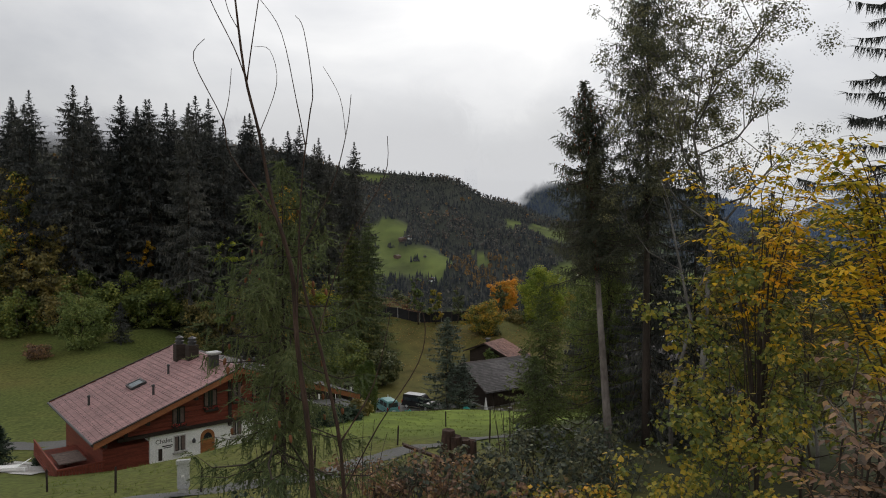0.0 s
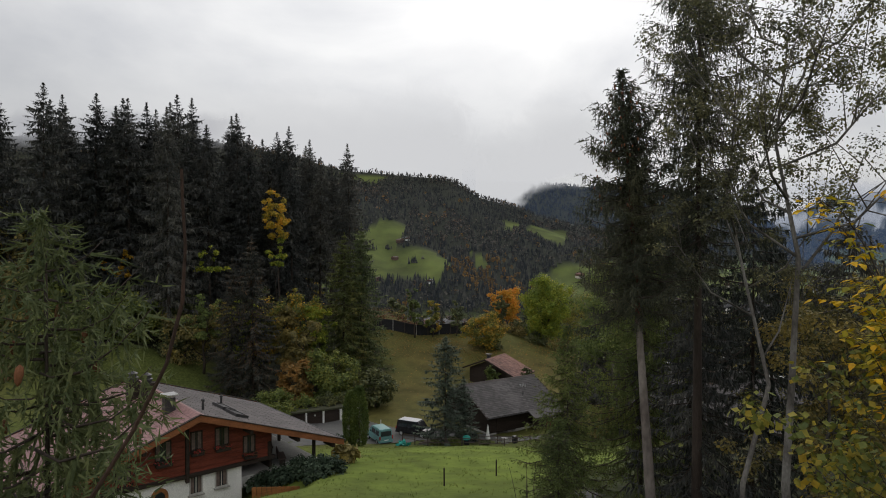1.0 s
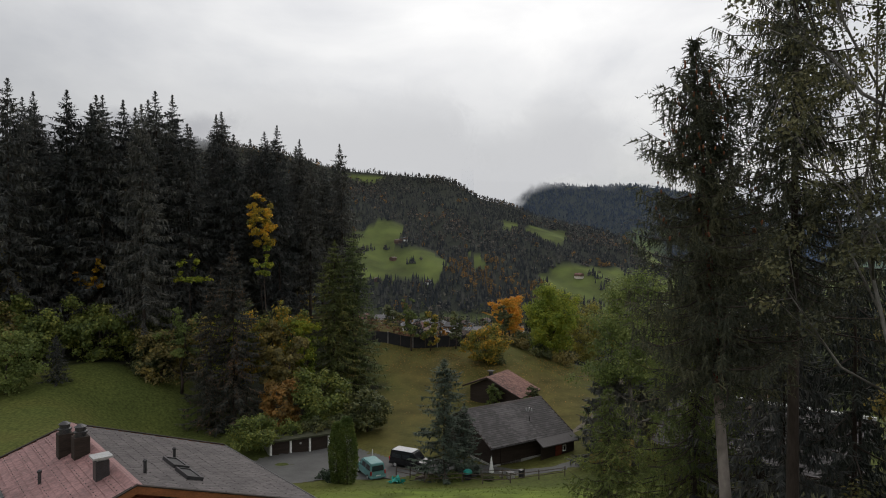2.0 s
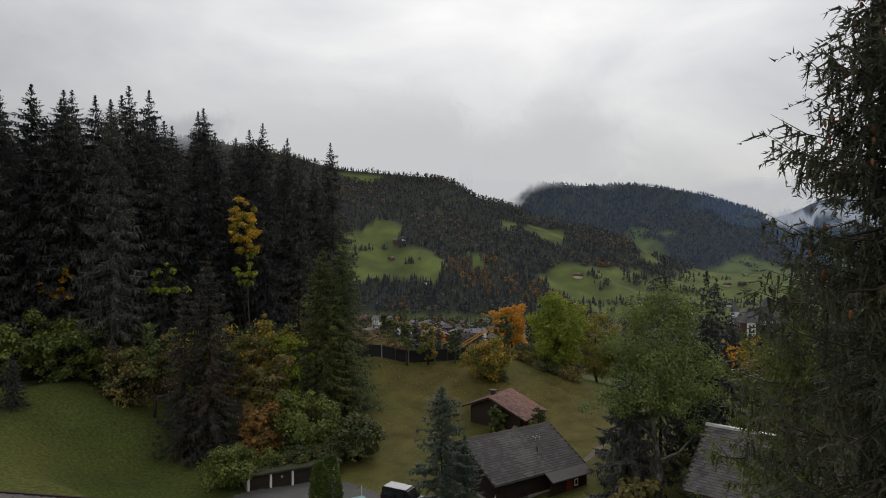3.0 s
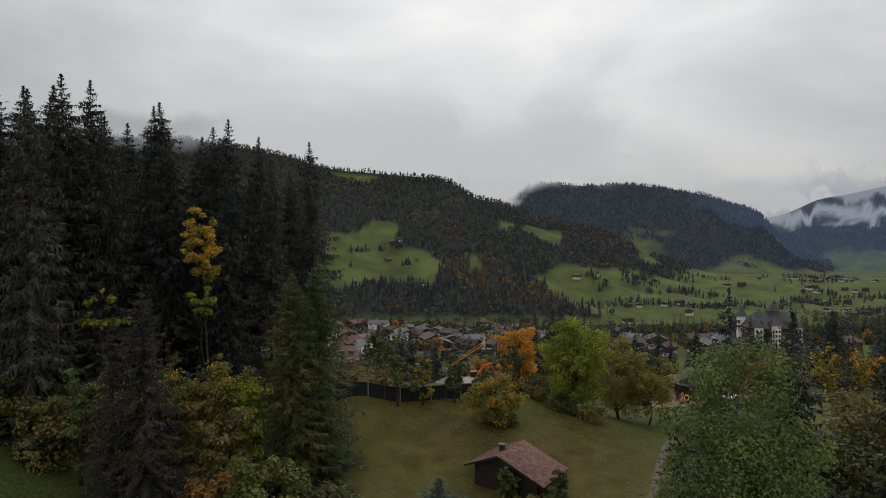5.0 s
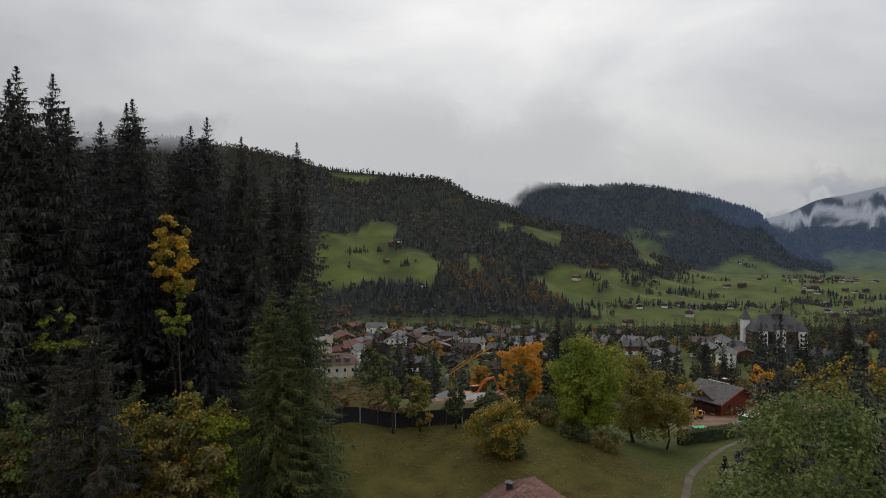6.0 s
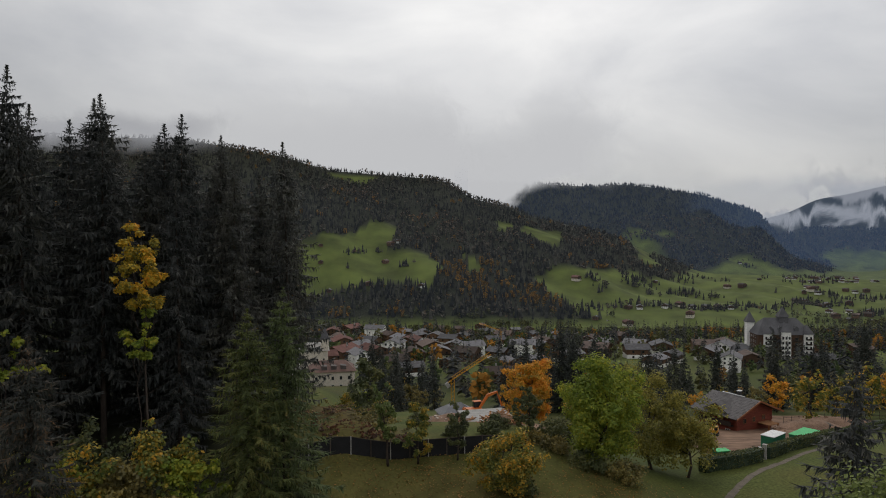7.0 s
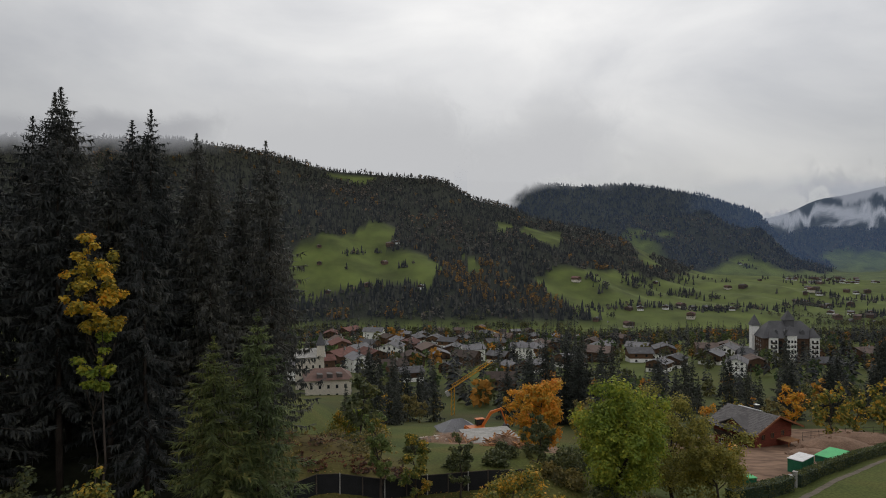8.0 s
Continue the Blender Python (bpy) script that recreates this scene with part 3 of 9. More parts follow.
def leaves_at(centres, radii, count, size, rng, flat=0.35, fold=False):
    """count leaves scattered over clumps, sized about size."""
    k = rng.choice(len(centres), count, p=radii ** 2 / (radii ** 2).sum())
    q = rng.normal(0, 1, (count, 3))
    q /= np.linalg.norm(q, axis=1, keepdims=True)
    rad = rng.uniform(0.1, 1.0, count) ** 0.5 * rng.uniform(0.8, 1.25, count)
    stretch = rng.uniform(0.7, 1.5, (len(centres), 3)) * np.array([1, 1, 0.68])
    p = centres[k] + q * (radii[k] * rad)[:, None] * stretch[k] + rng.normal(0, 0.12, (count, 3)) * radii[k][:, None]
    face = q * 0.9 + np.array([0, 0, 0.55]) + rng.normal(0, 0.4, (count, 3))
    face /= np.linalg.norm(face, axis=1, keepdims=True)
    d = rng.normal(0, 1, (count, 3)) - np.array([0, 0, 0.5])
    d -= face * (d * face).sum(1, keepdims=True)
    d /= np.linalg.norm(d, axis=1, keepdims=True) + 1e-9
    side = np.cross(d, face)
    ln = (size * rng.uniform(0.65, 1.35, count))[:, None]
    mid, w = p + d * ln * 0.45, ln * flat
    v = np.stack([p, mid + side * w, p + d * ln - face * ln * 0.12, mid - side * w], 1).reshape(-1, 3)
    i = np.arange(count) * 4
    return v, np.concatenate([np.stack([i, i + 1, i + 2], 1), np.stack([i, i + 2, i + 3], 1)])


def broadleaf_shape(seed, H, W, fork=0.25, limbs=6, twig=3, clumps=60, count=4500, size=0.4, thick=1.0, low=0.22, squash=1.0, loose=1.0, flat=0.4, stems=1):
    rng = np.random.default_rng(seed)
    tubes, ends = [], []
    for st in range(stems):
        ox, oy = (0, 0) if stems == 1 else rng.normal(0, 0.06 * W, 2)
        top = np.array([ox + rng.normal(0, 0.03 * H), oy + rng.normal(0, 0.03 * H), H * 0.8])
        zs = np.linspace(0, 1, 6)
        bend = rng.normal(0, 0.025 * H, (6, 2))
        bend[0] = 0
        axis = [np.array([ox + (top[0] - ox) * z + bend[k][0], oy + (top[1] - oy) * z + bend[k][1], top[2] * z]) for k, z in enumerate(zs)]
        r0 = 0.016 * H * thick / math.sqrt(stems)
        tubes.append(tube(axis, [r0 * (1.15 - z) for z in zs], 7))
        for k in range(limbs):
            z = fork + (1 - fork) * (k + rng.uniform(0, 0.8)) / limbs
            j = min(int(z * 5), 4)
            a = axis[j] + (axis[j + 1] - axis[j]) * (z * 5 - j)
            az = k * 2.4 + rng.uniform(0, 0.8) + st
            reach = W * 0.5 * rng.uniform(0.65, 1.0) * (1 - 0.35 * max(0, z - 0.5))
            b = a + np.array([math.cos(az) * reach, math.sin(az) * reach, H * rng.uniform(0.10, 0.24)])
            m = (a + b) / 2 + np.array([0, 0, -0.03 * H])
            tubes.append(tube([a, m, b], [r0 * 0.5 * (1.1 - z * 0.6), r0 * 0.32, r0 * 0.1], 5))
            ends.append((m + b) / 2)
            ends.append(b)
            for t in range(twig):
                s = b + rng.normal(0, 1, 3) * np.array([0.12 * W, 0.12 * W, 0.08 * H])
                tubes.append(tube([m + (b - m) * rng.uniform(0.1, 0.9), s], [r0 * 0.16, r0 * 0.05], 4))
                ends.append(s)
    ends = np.array(ends)
    # clumps: on the limb ends and over an uneven crown
    n = clumps - len(ends) if clumps > len(ends) else 0
    if n:
        u = rng.normal(0, 1, (n, 3))
        u /= np.linalg.norm(u, axis=1, keepdims=True)
        lobes = 1 + 0.16 * np.sin(3 * np.arctan2(u[:, 1], u[:, 0]) + seed) + 0.12 * np.sin(5 * u[:, 2] + seed)
        rad = (rng.uniform(0.45, 1.0, n) ** 0.5) * lobes
        mid = low + (1 - low) * 0.47
        e = np.stack([u[:, 0] * rad * W * 0.46, u[:, 1] * rad * W * 0.46, H * (mid + u[:, 2] * rad * (1 - low) * 0.46 * squash)], 1)
        taper = np.clip(1.15 - 0.5 * np.clip((e[:, 2] / H - mid) / (1 - mid), 0, 1), 0.4, 1)
        e[:, :2] *= taper[:, None]
        ends = np.concatenate([ends, e])
    ends[:, 2] = np.clip(ends[:, 2], low * H, H * 0.985)
    radii = W * 0.115 * loose * rng.uniform(0.55, 1.35, len(ends))
    crown = leaves_at(ends, radii, count, size, rng, flat)
    return join(*tubes), crown


def tree(name, label, category, shapes, bark, foliage, x, y, rz=0, scale=1.0, group="", dz=0.0, sxy=1.0):
    """A tree from finished meshes (trunk, crown), standing on the ground at x, y."""
    ob = thing(name, label, category, x, y, gz(x, y) - 0.1 + dz, rz, group)
    ob.scale = (scale * sxy, scale * sxy, scale)
    part("trunk", shapes[0], bark, ob)
    part("crown", shapes[1], foliage, ob)
    return ob


def meshes(name, shapes, bark, foliage):
    return mesh_of(name + "_trunk", shapes[0][0], shapes[0][1], bark, True), mesh_of(name + "_crown", shapes[1][0], shapes[1][1], foliage)


# the tall wood of spruces on the bank
SP = [meshes("forest_spruce", spruce_shape(11 + k, 40.0, r, 46, 7, 11, bare=b, hang=0.6, spray=1.0, wide=0.14, ragged=0.34, power=0.66), M_BARK, M_SPRUCE)
      for k, (r, b) in enumerate(((7.2, 0.10), (6.7, 0.2), (7.7, 0.06), (6.5, 0.26), (7.1, 0.04)))]
SPL = [meshes("slope_spruce", spruce_shape(31 + k, 20.0, r, 26, 7, 7, bare=0.04, hang=0.5, spray=1.0, wide=0.22, ragged=0.3), M_BARK, M_SPRUCE_K) for k, r in enumerate((4.2, 4.8, 3.8))]
SPD = [meshes("dense_spruce", spruce_shape(41 + k, 20.0, r, 30, 8, 10, bare=0.03, hang=0.55, spray=0.8, wide=0.15, ragged=0.28), M_BARK, M_SPRUCE_K) for k, r in enumerate((4.2, 4.8))]
FOREST = [  # x, y, height
    (-63, 112, 40.3), (-58, 118, 40), (-53.1, 120, 39.5), (-53.9, 128, 40), (-46.1, 124, 41.1), (-46.9, 131, 41.5), (-43.3, 112, 36.5), (-40.7, 140.3, 40.4), (-43, 142.5, 40.2),
    (-33.2, 140, 36.4), (-30.4, 138, 37.4), (-27.2, 143, 35), (-19.0, 145.4, 44.4 - gz(-19.0, 145.4)), (-23.5, 148, 31), (-69, 110, 39), (-74, 116, 38), (-66, 124, 39), (-60, 130, 40), (-36, 130, 35),
    (-34, 146, 36), (-50, 140, 39), (-57, 140, 41), (-71, 130, 42), (-80, 122, 40), (-86, 132, 42), (-28, 131, 30), (-24, 138, 30), (-44, 146, 38), (-64, 138, 41), (-78, 140, 43),
    (-30, 152, 36), (-40, 155, 38), (-52, 152, 40), (-22, 156, 30), (-48.5, 126, 40), (-41.5, 125, 36), (-33.5, 135, 33), (-56, 124, 40.5)]
rf = random.Random(5)
for n, (x, y, h) in enumerate(FOREST):
    tree("spruce", "tall dark green spruce at the edge of the wood", "tree", SP[n % 5], M_BARK, M_SPRUCE, x, y, rf.uniform(0, 360), (h + max(0.0, 8.8 - gz(x, y))) / 40.0, "spruces of the wood", sxy=rf.uniform(0.9, 1.2))

# far woods over the hillsides
def far_spruces(name, pts, heights, mat, label, rng, tiers=2, sides=5, jag=0.25, wide=0.21):
    """Many small conifers in one mesh: stacked ragged skirts."""
    V, F, n = [], [], 0
    ang = np.arange(sides) * 2 * np.pi / sides
    N = len(pts)
    z0 = ground_z(pts[:, 0], pts[:, 1])
    rot = rng.uniform(0, 6.28, N)
    for t in range(tiers):
        lo, hi = 0.04 + 0.8 * t / tiers, min(1.0, 0.04 + 0.8 * t / tiers + 1.25 / tiers + 0.1)
        if t == tiers - 1:
            hi = 1.0
        r = heights * wide * (1 - 0.82 * t / tiers)
        a = ang[None, :] + rot[:, None] + t
        rr = r[:, None] * (1 + rng.uniform(-jag, jag, (N, sides)))
        ring = np.stack([pts[:, :1] + rr * np.cos(a), pts[:, 1:2] + rr * np.sin(a), (z0 + heights * lo)[:, None] + rng.uniform(-0.05, 0.03, (N, sides)) * heights[:, None]], 2)
        apex = np.stack([pts[:, 0], pts[:, 1], z0 + heights * hi], 1)[:, None, :]
        V.append(np.concatenate([ring, apex], 1).reshape(-1, 3))
        i = np.arange(N)[:, None] * (sides + 1) + n
        for s in range(sides):
            F.append(np.concatenate([i + s, i + (s + 1) % sides, i + sides], 1))
        n += N * (sides + 1)
    me = mesh_of(name, np.concatenate(V), np.concatenate(F), mat)
    return tagged(new(name, me), label, "trees", kind="stuff")


def feathered_spruces(name, pts, heights, mat, label, rng, count=110, wide=0.19):
    """Many conifers in one mesh, each built up from drooping blades round its stem."""
    N = len(pts)
    z0 = ground_z(pts[:, 0], pts[:, 1])
    u = (np.arange(count)[None, :] + rng.random((N, count))) / count
    u = 1 - (1 - u) ** 1.25
    az = np.arange(count)[None, :] * 2.39996 + rng.uniform(0, 6.28, (N, 1)) + rng.normal(0, 0.3, (N, count))
    h = heights[:, None]
    L = h * wide * (1 - u) ** 0.85 * rng.uniform(0.7, 1.2, (N, count)) + 0.012 * h
    r0 = L * 0.12
    base = np.stack([pts[:, :1] + r0 * np.cos(az), pts[:, 1:2] + r0 * np.sin(az), z0[:, None] + h * (0.03 + 0.95 * u) + 0.06 * h * (1 - u)], 2).reshape(-1, 3)
    d = np.stack([np.cos(az), np.sin(az), rng.uniform(-0.75, -0.2, (N, count)) + 0.5 * u ** 3], 2).reshape(-1, 3)
    v, f = blades(base, d, L.ravel(), (L * 0.33).ravel(), rng, 0.5)
    top = np.stack([pts[:, 0], pts[:, 1], z0 + heights * 0.9], 1)
    v2, f2 = blades(top, np.tile([0.02, 0, 1.0], (N, 1)), heights * 0.12, heights * 0.012, rng)
    return tagged(new(name, mesh_of(name, np.concatenate([v, v2]), np.concatenate([f, f2 + len(v)]), mat)), label, "trees", kind="stuff")


def far_broadleaf(name, pts, heights, mat, label, rng, count=26):
    """Many small broadleaved trees in one mesh: each a loose heap of leaf sprays."""
    N = len(pts)
    z0 = ground_z(pts[:, 0], pts[:, 1])
    u = rng.normal(0, 1, (N, count, 3))
    u /= np.linalg.norm(u, axis=2, keepdims=True)
    u *= rng.uniform(0.55, 1.0, (N, count, 1))
    h = heights[:, None]
    p = np.stack([pts[:, :1] + u[..., 0] * h * 0.30, pts[:, 1:2] + u[..., 1] * h * 0.30, z0[:, None] + h * (0.52 + 0.42 * u[..., 2])], 2).reshape(-1, 3)
    d = u.reshape(-1, 3) + rng.normal(0, 0.5, (N * count, 3))
    ln = np.repeat(heights, count) * 0.30 * rng.uniform(0.7, 1.3, N * count) * (26 / count) ** 0.35
    v, f = kites(p - d * 0.2 * ln[:, None], d, ln, ln * 0.42, rng, 0.1, 1.5)
    return tagged(new(name, mesh_of(name, v, f, mat)), label, "trees", kind="stuff")


M_FAR_SP = surface("distant_conifers", [(0.15, (0.011, 0.013, 0.012)), (0.5, (0.025, 0.027, 0.024)), (0.85, (0.064, 0.061, 0.049))], 0.012, 0.9, 0, island=0.85)
M_FAR_BL = surface("distant_autumn_trees", [(0.15, (0.025, 0.028, 0.021)), (0.42, (0.059, 0.054, 0.043)), (0.72, (0.102, 0.089, 0.070)), (0.95, (0.22, 0.12, 0.05))], 0.006, 0.9, 0, island=0.6)
M_FAR_OR = surface("distant_orange_trees", [(0.15, (0.06, 0.05, 0.02)), (0.45, (0.16, 0.095, 0.022)), (0.8, (0.32, 0.16, 0.03))], 0.02, 0.9, 0, island=0.35)
M_TOWN_BL = surface("town_olive_trees", [(0.15, (0.035, 0.045, 0.0263)), (0.5, (0.085, 0.09, 0.0379)), (0.85, (0.17, 0.15, 0.0495))], 0.03, 0.9, 0, island=0.25, thin=0.25)
M_TOWN_GR = surface("town_green_trees", [(0.15, (0.03, 0.05, 0.0263)), (0.5, (0.065, 0.095, 0.035)), (0.85, (0.13, 0.15, 0.0495))], 0.03, 0.9, 0, island=0.25, thin=0.25)
M_TOWN_OR = surface("town_orange_trees", [(0.15, (0.13, 0.08, 0.0263)), (0.5, (0.3, 0.155, 0.0321)), (0.85, (0.48, 0.22, 0.0379))], 0.03, 0.9, 0, island=0.3, thin=0.25)
rng = np.random.default_rng(3)


def scatter(n, x0, x1, y0, y1, keep):
    p = np.stack([rng.uniform(x0, x1, n), rng.uniform(y0, y1, n)], 1)
    return p[keep(p[:, 0], p[:, 1])]


def zone(x, y, spots):
    """How far x, y lies within the given round spots, 0 to 1."""
    w = np.zeros(len(x))
    for cx, cy, r in spots:
        w = np.maximum(w, np.exp(-((x - cx) ** 2 + (y - cy) ** 2) / (r * r)))
    return w


p = scatter(27000, -1500, 1500, 1330, 2420, lambda x, y: woods(x, y) & (x > -0.66 * y) & (x < 0.62 * y))
orange = rng.random(len(p)) < np.maximum(0.6 * zone(p[:, 0], p[:, 1], TURNING), 0.012)
leafy = ~orange & ((np.sin(0.009 * p[:, 0] + 1) * np.sin(0.011 * p[:, 1]) + rng.normal(0, 0.6, len(p))) > 0.58)
sp = ~orange & ~leafy
far_spruces("hillside_spruces", p[sp], rng.uniform(9, 24, sp.sum()) * np.interp(p[sp][:, 1], [1400, 2300], [1.1, 0.62]), M_FAR_SP, "dark conifer wood on the far hillside", rng, jag=0.4, wide=0.19)
far_broadleaf("hillside_brown_trees", p[leafy], rng.uniform(9, 17, leafy.sum()), M_FAR_BL, "grey-brown autumn trees on the far hillside", rng, 10)
far_broadleaf("hillside_orange_trees", p[orange], rng.uniform(9, 16, orange.sum()), M_FAR_OR, "orange autumn trees on the far hillside", rng, 34)
p = scatter(22000, -100, 2900, 2500, 4000, lambda x, y: woods(x, y) & (x < 0.72 * y))
# blue of the distance haze is put into these conifers' base colour
M_MOUNT_HAZY = surface("haze_tinted_conifers", [(0.15, (0.012, 0.016, 0.022)), (0.5, (0.022, 0.028, 0.036)), (0.85, (0.045, 0.047, 0.048))], 0.006, 0.9, 0, island=0.7)
brown = (rng.random(len(p)) < 0.42) & (ground_z(p[:, 0], p[:, 1]) < 130)
far_spruces("mountain_spruces", p[~brown], rng.uniform(9, 19, (~brown).sum()), M_MOUNT_HAZY, "dark wood on the farther mountain, tinted blue for haze", rng, 1, 4, wide=0.3)
M_MOUNT_BL = surface("mountain_brown_trees", [(0.15, (0.030, 0.032, 0.030)), (0.5, (0.062, 0.055, 0.045)), (0.85, (0.12, 0.085, 0.05))], 0.005, 0.9, 0, island=0.6)
far_broadleaf("mountain_brown_trees", p[brown], rng.uniform(9, 16, brown.sum()), M_MOUNT_BL, "grey-brown autumn trees at the foot of the farther mountain", rng, 7)


def row_of(ax, ay, bx, by, n, spread):
    """n places along a line, scattered to both sides."""
    t = rng.random(n)
    return np.stack([ax + (bx - ax) * t + rng.normal(0, spread, n), ay + (by - ay) * t + rng.normal(0, spread, n)], 1)


# copses and hedgerows on the hill meadows
COPSES = [(-213, 1619, -158, 1669, 22, 5), (-137, 1668, -135, 1678, 7, 3), (-74, 1592, -54, 1587, 10, 5), (-194, 1555, -193, 1556, 2, 2), (373, 1637, 402, 1560, 26, 10), (376, 1541, 378, 1545, 5, 4), (506, 1763, 497, 1665, 26, 12),
          (515, 1640, 530, 1616, 12, 8), (651, 1776, 680, 1740, 34, 14), (688, 1704, 705, 1680, 12, 8), (574, 1610, 580, 1640, 10, 8)]
COPSES += [(833, 1914, 840, 1925, 5, 5), (1078, 2172, 1085, 2180, 6, 8), (856, 2127, 870, 2150, 9, 10),
          (1304, 2729, 1250, 2690, 14, 20), (480, 1790, 600, 1850, 40, 16), (700, 1935, 760, 2060, 40, 18), (272, 1408, 402, 1457, 34, 12), (402, 1457, 523, 1452, 40, 10), (523, 1452, 642, 1448, 44, 10), (642, 1450, 802, 1521, 50, 14),
          (802, 1521, 920, 1611, 40, 14), (920, 1611, 1231, 1827, 60, 18), (1180, 2250, 1480, 2380, 44, 20), (1100, 2080, 1330, 2160, 26, 18), (840, 1340, 1000, 1480, 50, 22), (900, 1560, 1010, 1560, 26, 12)]
p = np.concatenate([row_of(*c) for c in COPSES])
sp = rng.random(len(p)) < 0.68
far_spruces("meadow_copses", p[sp], rng.uniform(8, 19, sp.sum()), M_FAR_SP, "small dark copses on the hill meadow", rng, 3, 6, 0.3, 0.2)
far_broadleaf("meadow_autumn_trees", p[~sp], rng.uniform(7, 13, (~sp).sum()), M_FAR_BL, "brown autumn trees in hedgerows on the hill meadow", rng, 24)


# ---------------------------------------------------------------- houses
def gable_roof(hw, l0, l1, ridge, eave_l, eave_r, wl_, wr_, t=0.22):
    """Two slopes (left, right) as thick sheets; ridge along y, from l0 to l1."""
    out = []
    for sx, w, e in ((-1, wl_, eave_l), (1, wr_, eave_r)):
        o = [(0, ridge), (sx * w, e), (sx * w, e - t), (0, ridge - t)]
        out.append(prism(o if sx > 0 else o[::-1], l0, l1))
    return out


def courses(w, ridge, eave, l0, l1, sx, rows, lift=0.035, gap=0.0):
    """Overlapping courses of tiles over one slope, each a wedge with its lower edge proud."""
    v, f = [], []
    for k in range(rows):
        a, b = k / rows, (k + 1.12) / rows
        b = min(b, 1.004)
        x0, x1 = sx * w * a, sx * w * b
        z0, z1 = ridge + (eave - ridge) * a, ridge + (eave - ridge) * b
        n = len(v)
        v += [(x0, l0, z0 + 0.004), (x0, l1, z0 + 0.004), (x1, l1, z1 + lift + 0.004), (x1, l0, z1 + lift + 0.004), (x1, l1, z1 - 0.01), (x1, l0, z1 - 0.01)]
        f += [(n, n + 3, n + 2, n + 1), (n + 3, n + 5, n + 4, n + 2)] if sx > 0 else [(n, n + 1, n + 2, n + 3), (n + 3, n + 2, n + 4, n + 5)]
    return v, f


def house_window(parent, x, y, z, w, h, face, frame_mat, shutters=None, bars=True):
    """A framed pane on a wall. face: -1 looks to -y, 1 to +y, 'l' / 'r' to -x / +x. The sill, frame and pane are parts of it."""
    rz = {-1: 0, 1: 180, "r": 90, "l": -90}[face]
    m = pose(x, y, z, 0, 0, rz)
    d = 0.06
    fr = join(box(-w / 2, w / 2, -d, 0.0, h / 2 - 0.07, h / 2), box(-w / 2, w / 2, -d, 0.0, -h / 2, -h / 2 + 0.07), box(-w / 2, -w / 2 + 0.07, -d, 0, -h / 2 + 0.07, h / 2 - 0.07),
              box(w / 2 - 0.07, w / 2, -d, 0, -h / 2 + 0.07, h / 2 - 0.07), *([box(-0.03, 0.03, -d + 0.01, 0, -h / 2 + 0.07, h / 2 - 0.07)] if bars else []))
    wob = part("window", fr, frame_mat, parent, m=m)
    part("pane", box(-w / 2 + 0.07, w / 2 - 0.07, -0.02, 0.0, -h / 2 + 0.07, h / 2 - 0.07), M_GLASS, wob)
    if shutters:
        for s in (-1, 1):
            part("shutter", box(s * (w / 2 + 0.05) - (0.42 if s < 0 else 0), s * (w / 2 + 0.05) + (0.42 if s > 0 else 0), -0.05, 0.01, -h / 2, h / 2), shutters, wob)
    return wob


def village_house_parts(ob, w, l, hw, rise, lower, upper, roof, over=0.9, storeys=2, chim=True, balcony=True, win=True):
    """A small chalet: ridge along y, gables at both ends, overhanging roof."""
    base = 1.6
    h0 = hw * 0.45
    part("lower_wall", box(-w / 2, w / 2, -l / 2, l / 2, -base, h0), lower, ob)
    part("upper_wall", prism([(-w / 2 - 0.04, h0), (w / 2 + 0.04, h0), (w / 2 + 0.04, hw), (0, hw + rise), (-w / 2 - 0.04, hw)], -l / 2 - 0.04, l / 2 + 0.04), upper, ob)
    e = hw - rise * over * 2 / w + 0.16
    for s in gable_roof(0, -l / 2 - over, l / 2 + over, hw + rise + 0.16, e, e, w / 2 + over, w / 2 + over, 0.18):
        part("roof", s, roof, ob)
    if chim:
        c = part("chimney", box(w * 0.12, w * 0.12 + 0.7, l * 0.1, l * 0.1 + 0.7, hw, hw + rise + 1.0), M_CONC, ob)
        part("cap", box(w * 0.12 - 0.08, w * 0.12 + 0.78, l * 0.1 - 0.08, l * 0.1 + 0.78, hw + rise + 1.0, hw + rise + 1.12), M_METAL, c)
    if balcony:
        part("balcony", join(box(-w / 2, w / 2, -l / 2 - 0.95, -l / 2 - 0.04, h0 + 0.05, h0 + 0.17), box(-w / 2, w / 2, -l / 2 - 0.95, -l / 2 - 0.88, h0 + 0.17, h0 + 1.05)), M_WOOD_D, ob)
    if win:
        for st in range(storeys):
            z = h0 * 0.55 if st == 0 else h0 + 1.55 + (st - 1) * 2.5
            for k in range(3):
                x = (k - 1) * w * 0.29
                part("window", box(x - 0.55, x + 0.55, -l / 2 - 0.09, -l / 2, z - 0.6, z + 0.6), M_GLASS, ob)
            if z < hw - 0.7:
                for sx in (-1, 1):
                    for y in (-0.22 * l, 0.22 * l):
                        part("window", box(sx * w / 2 - 0.09, sx * w / 2 + 0.09, y - 0.55, y + 0.55, z - 0.6, z + 0.6), M_GLASS, ob)


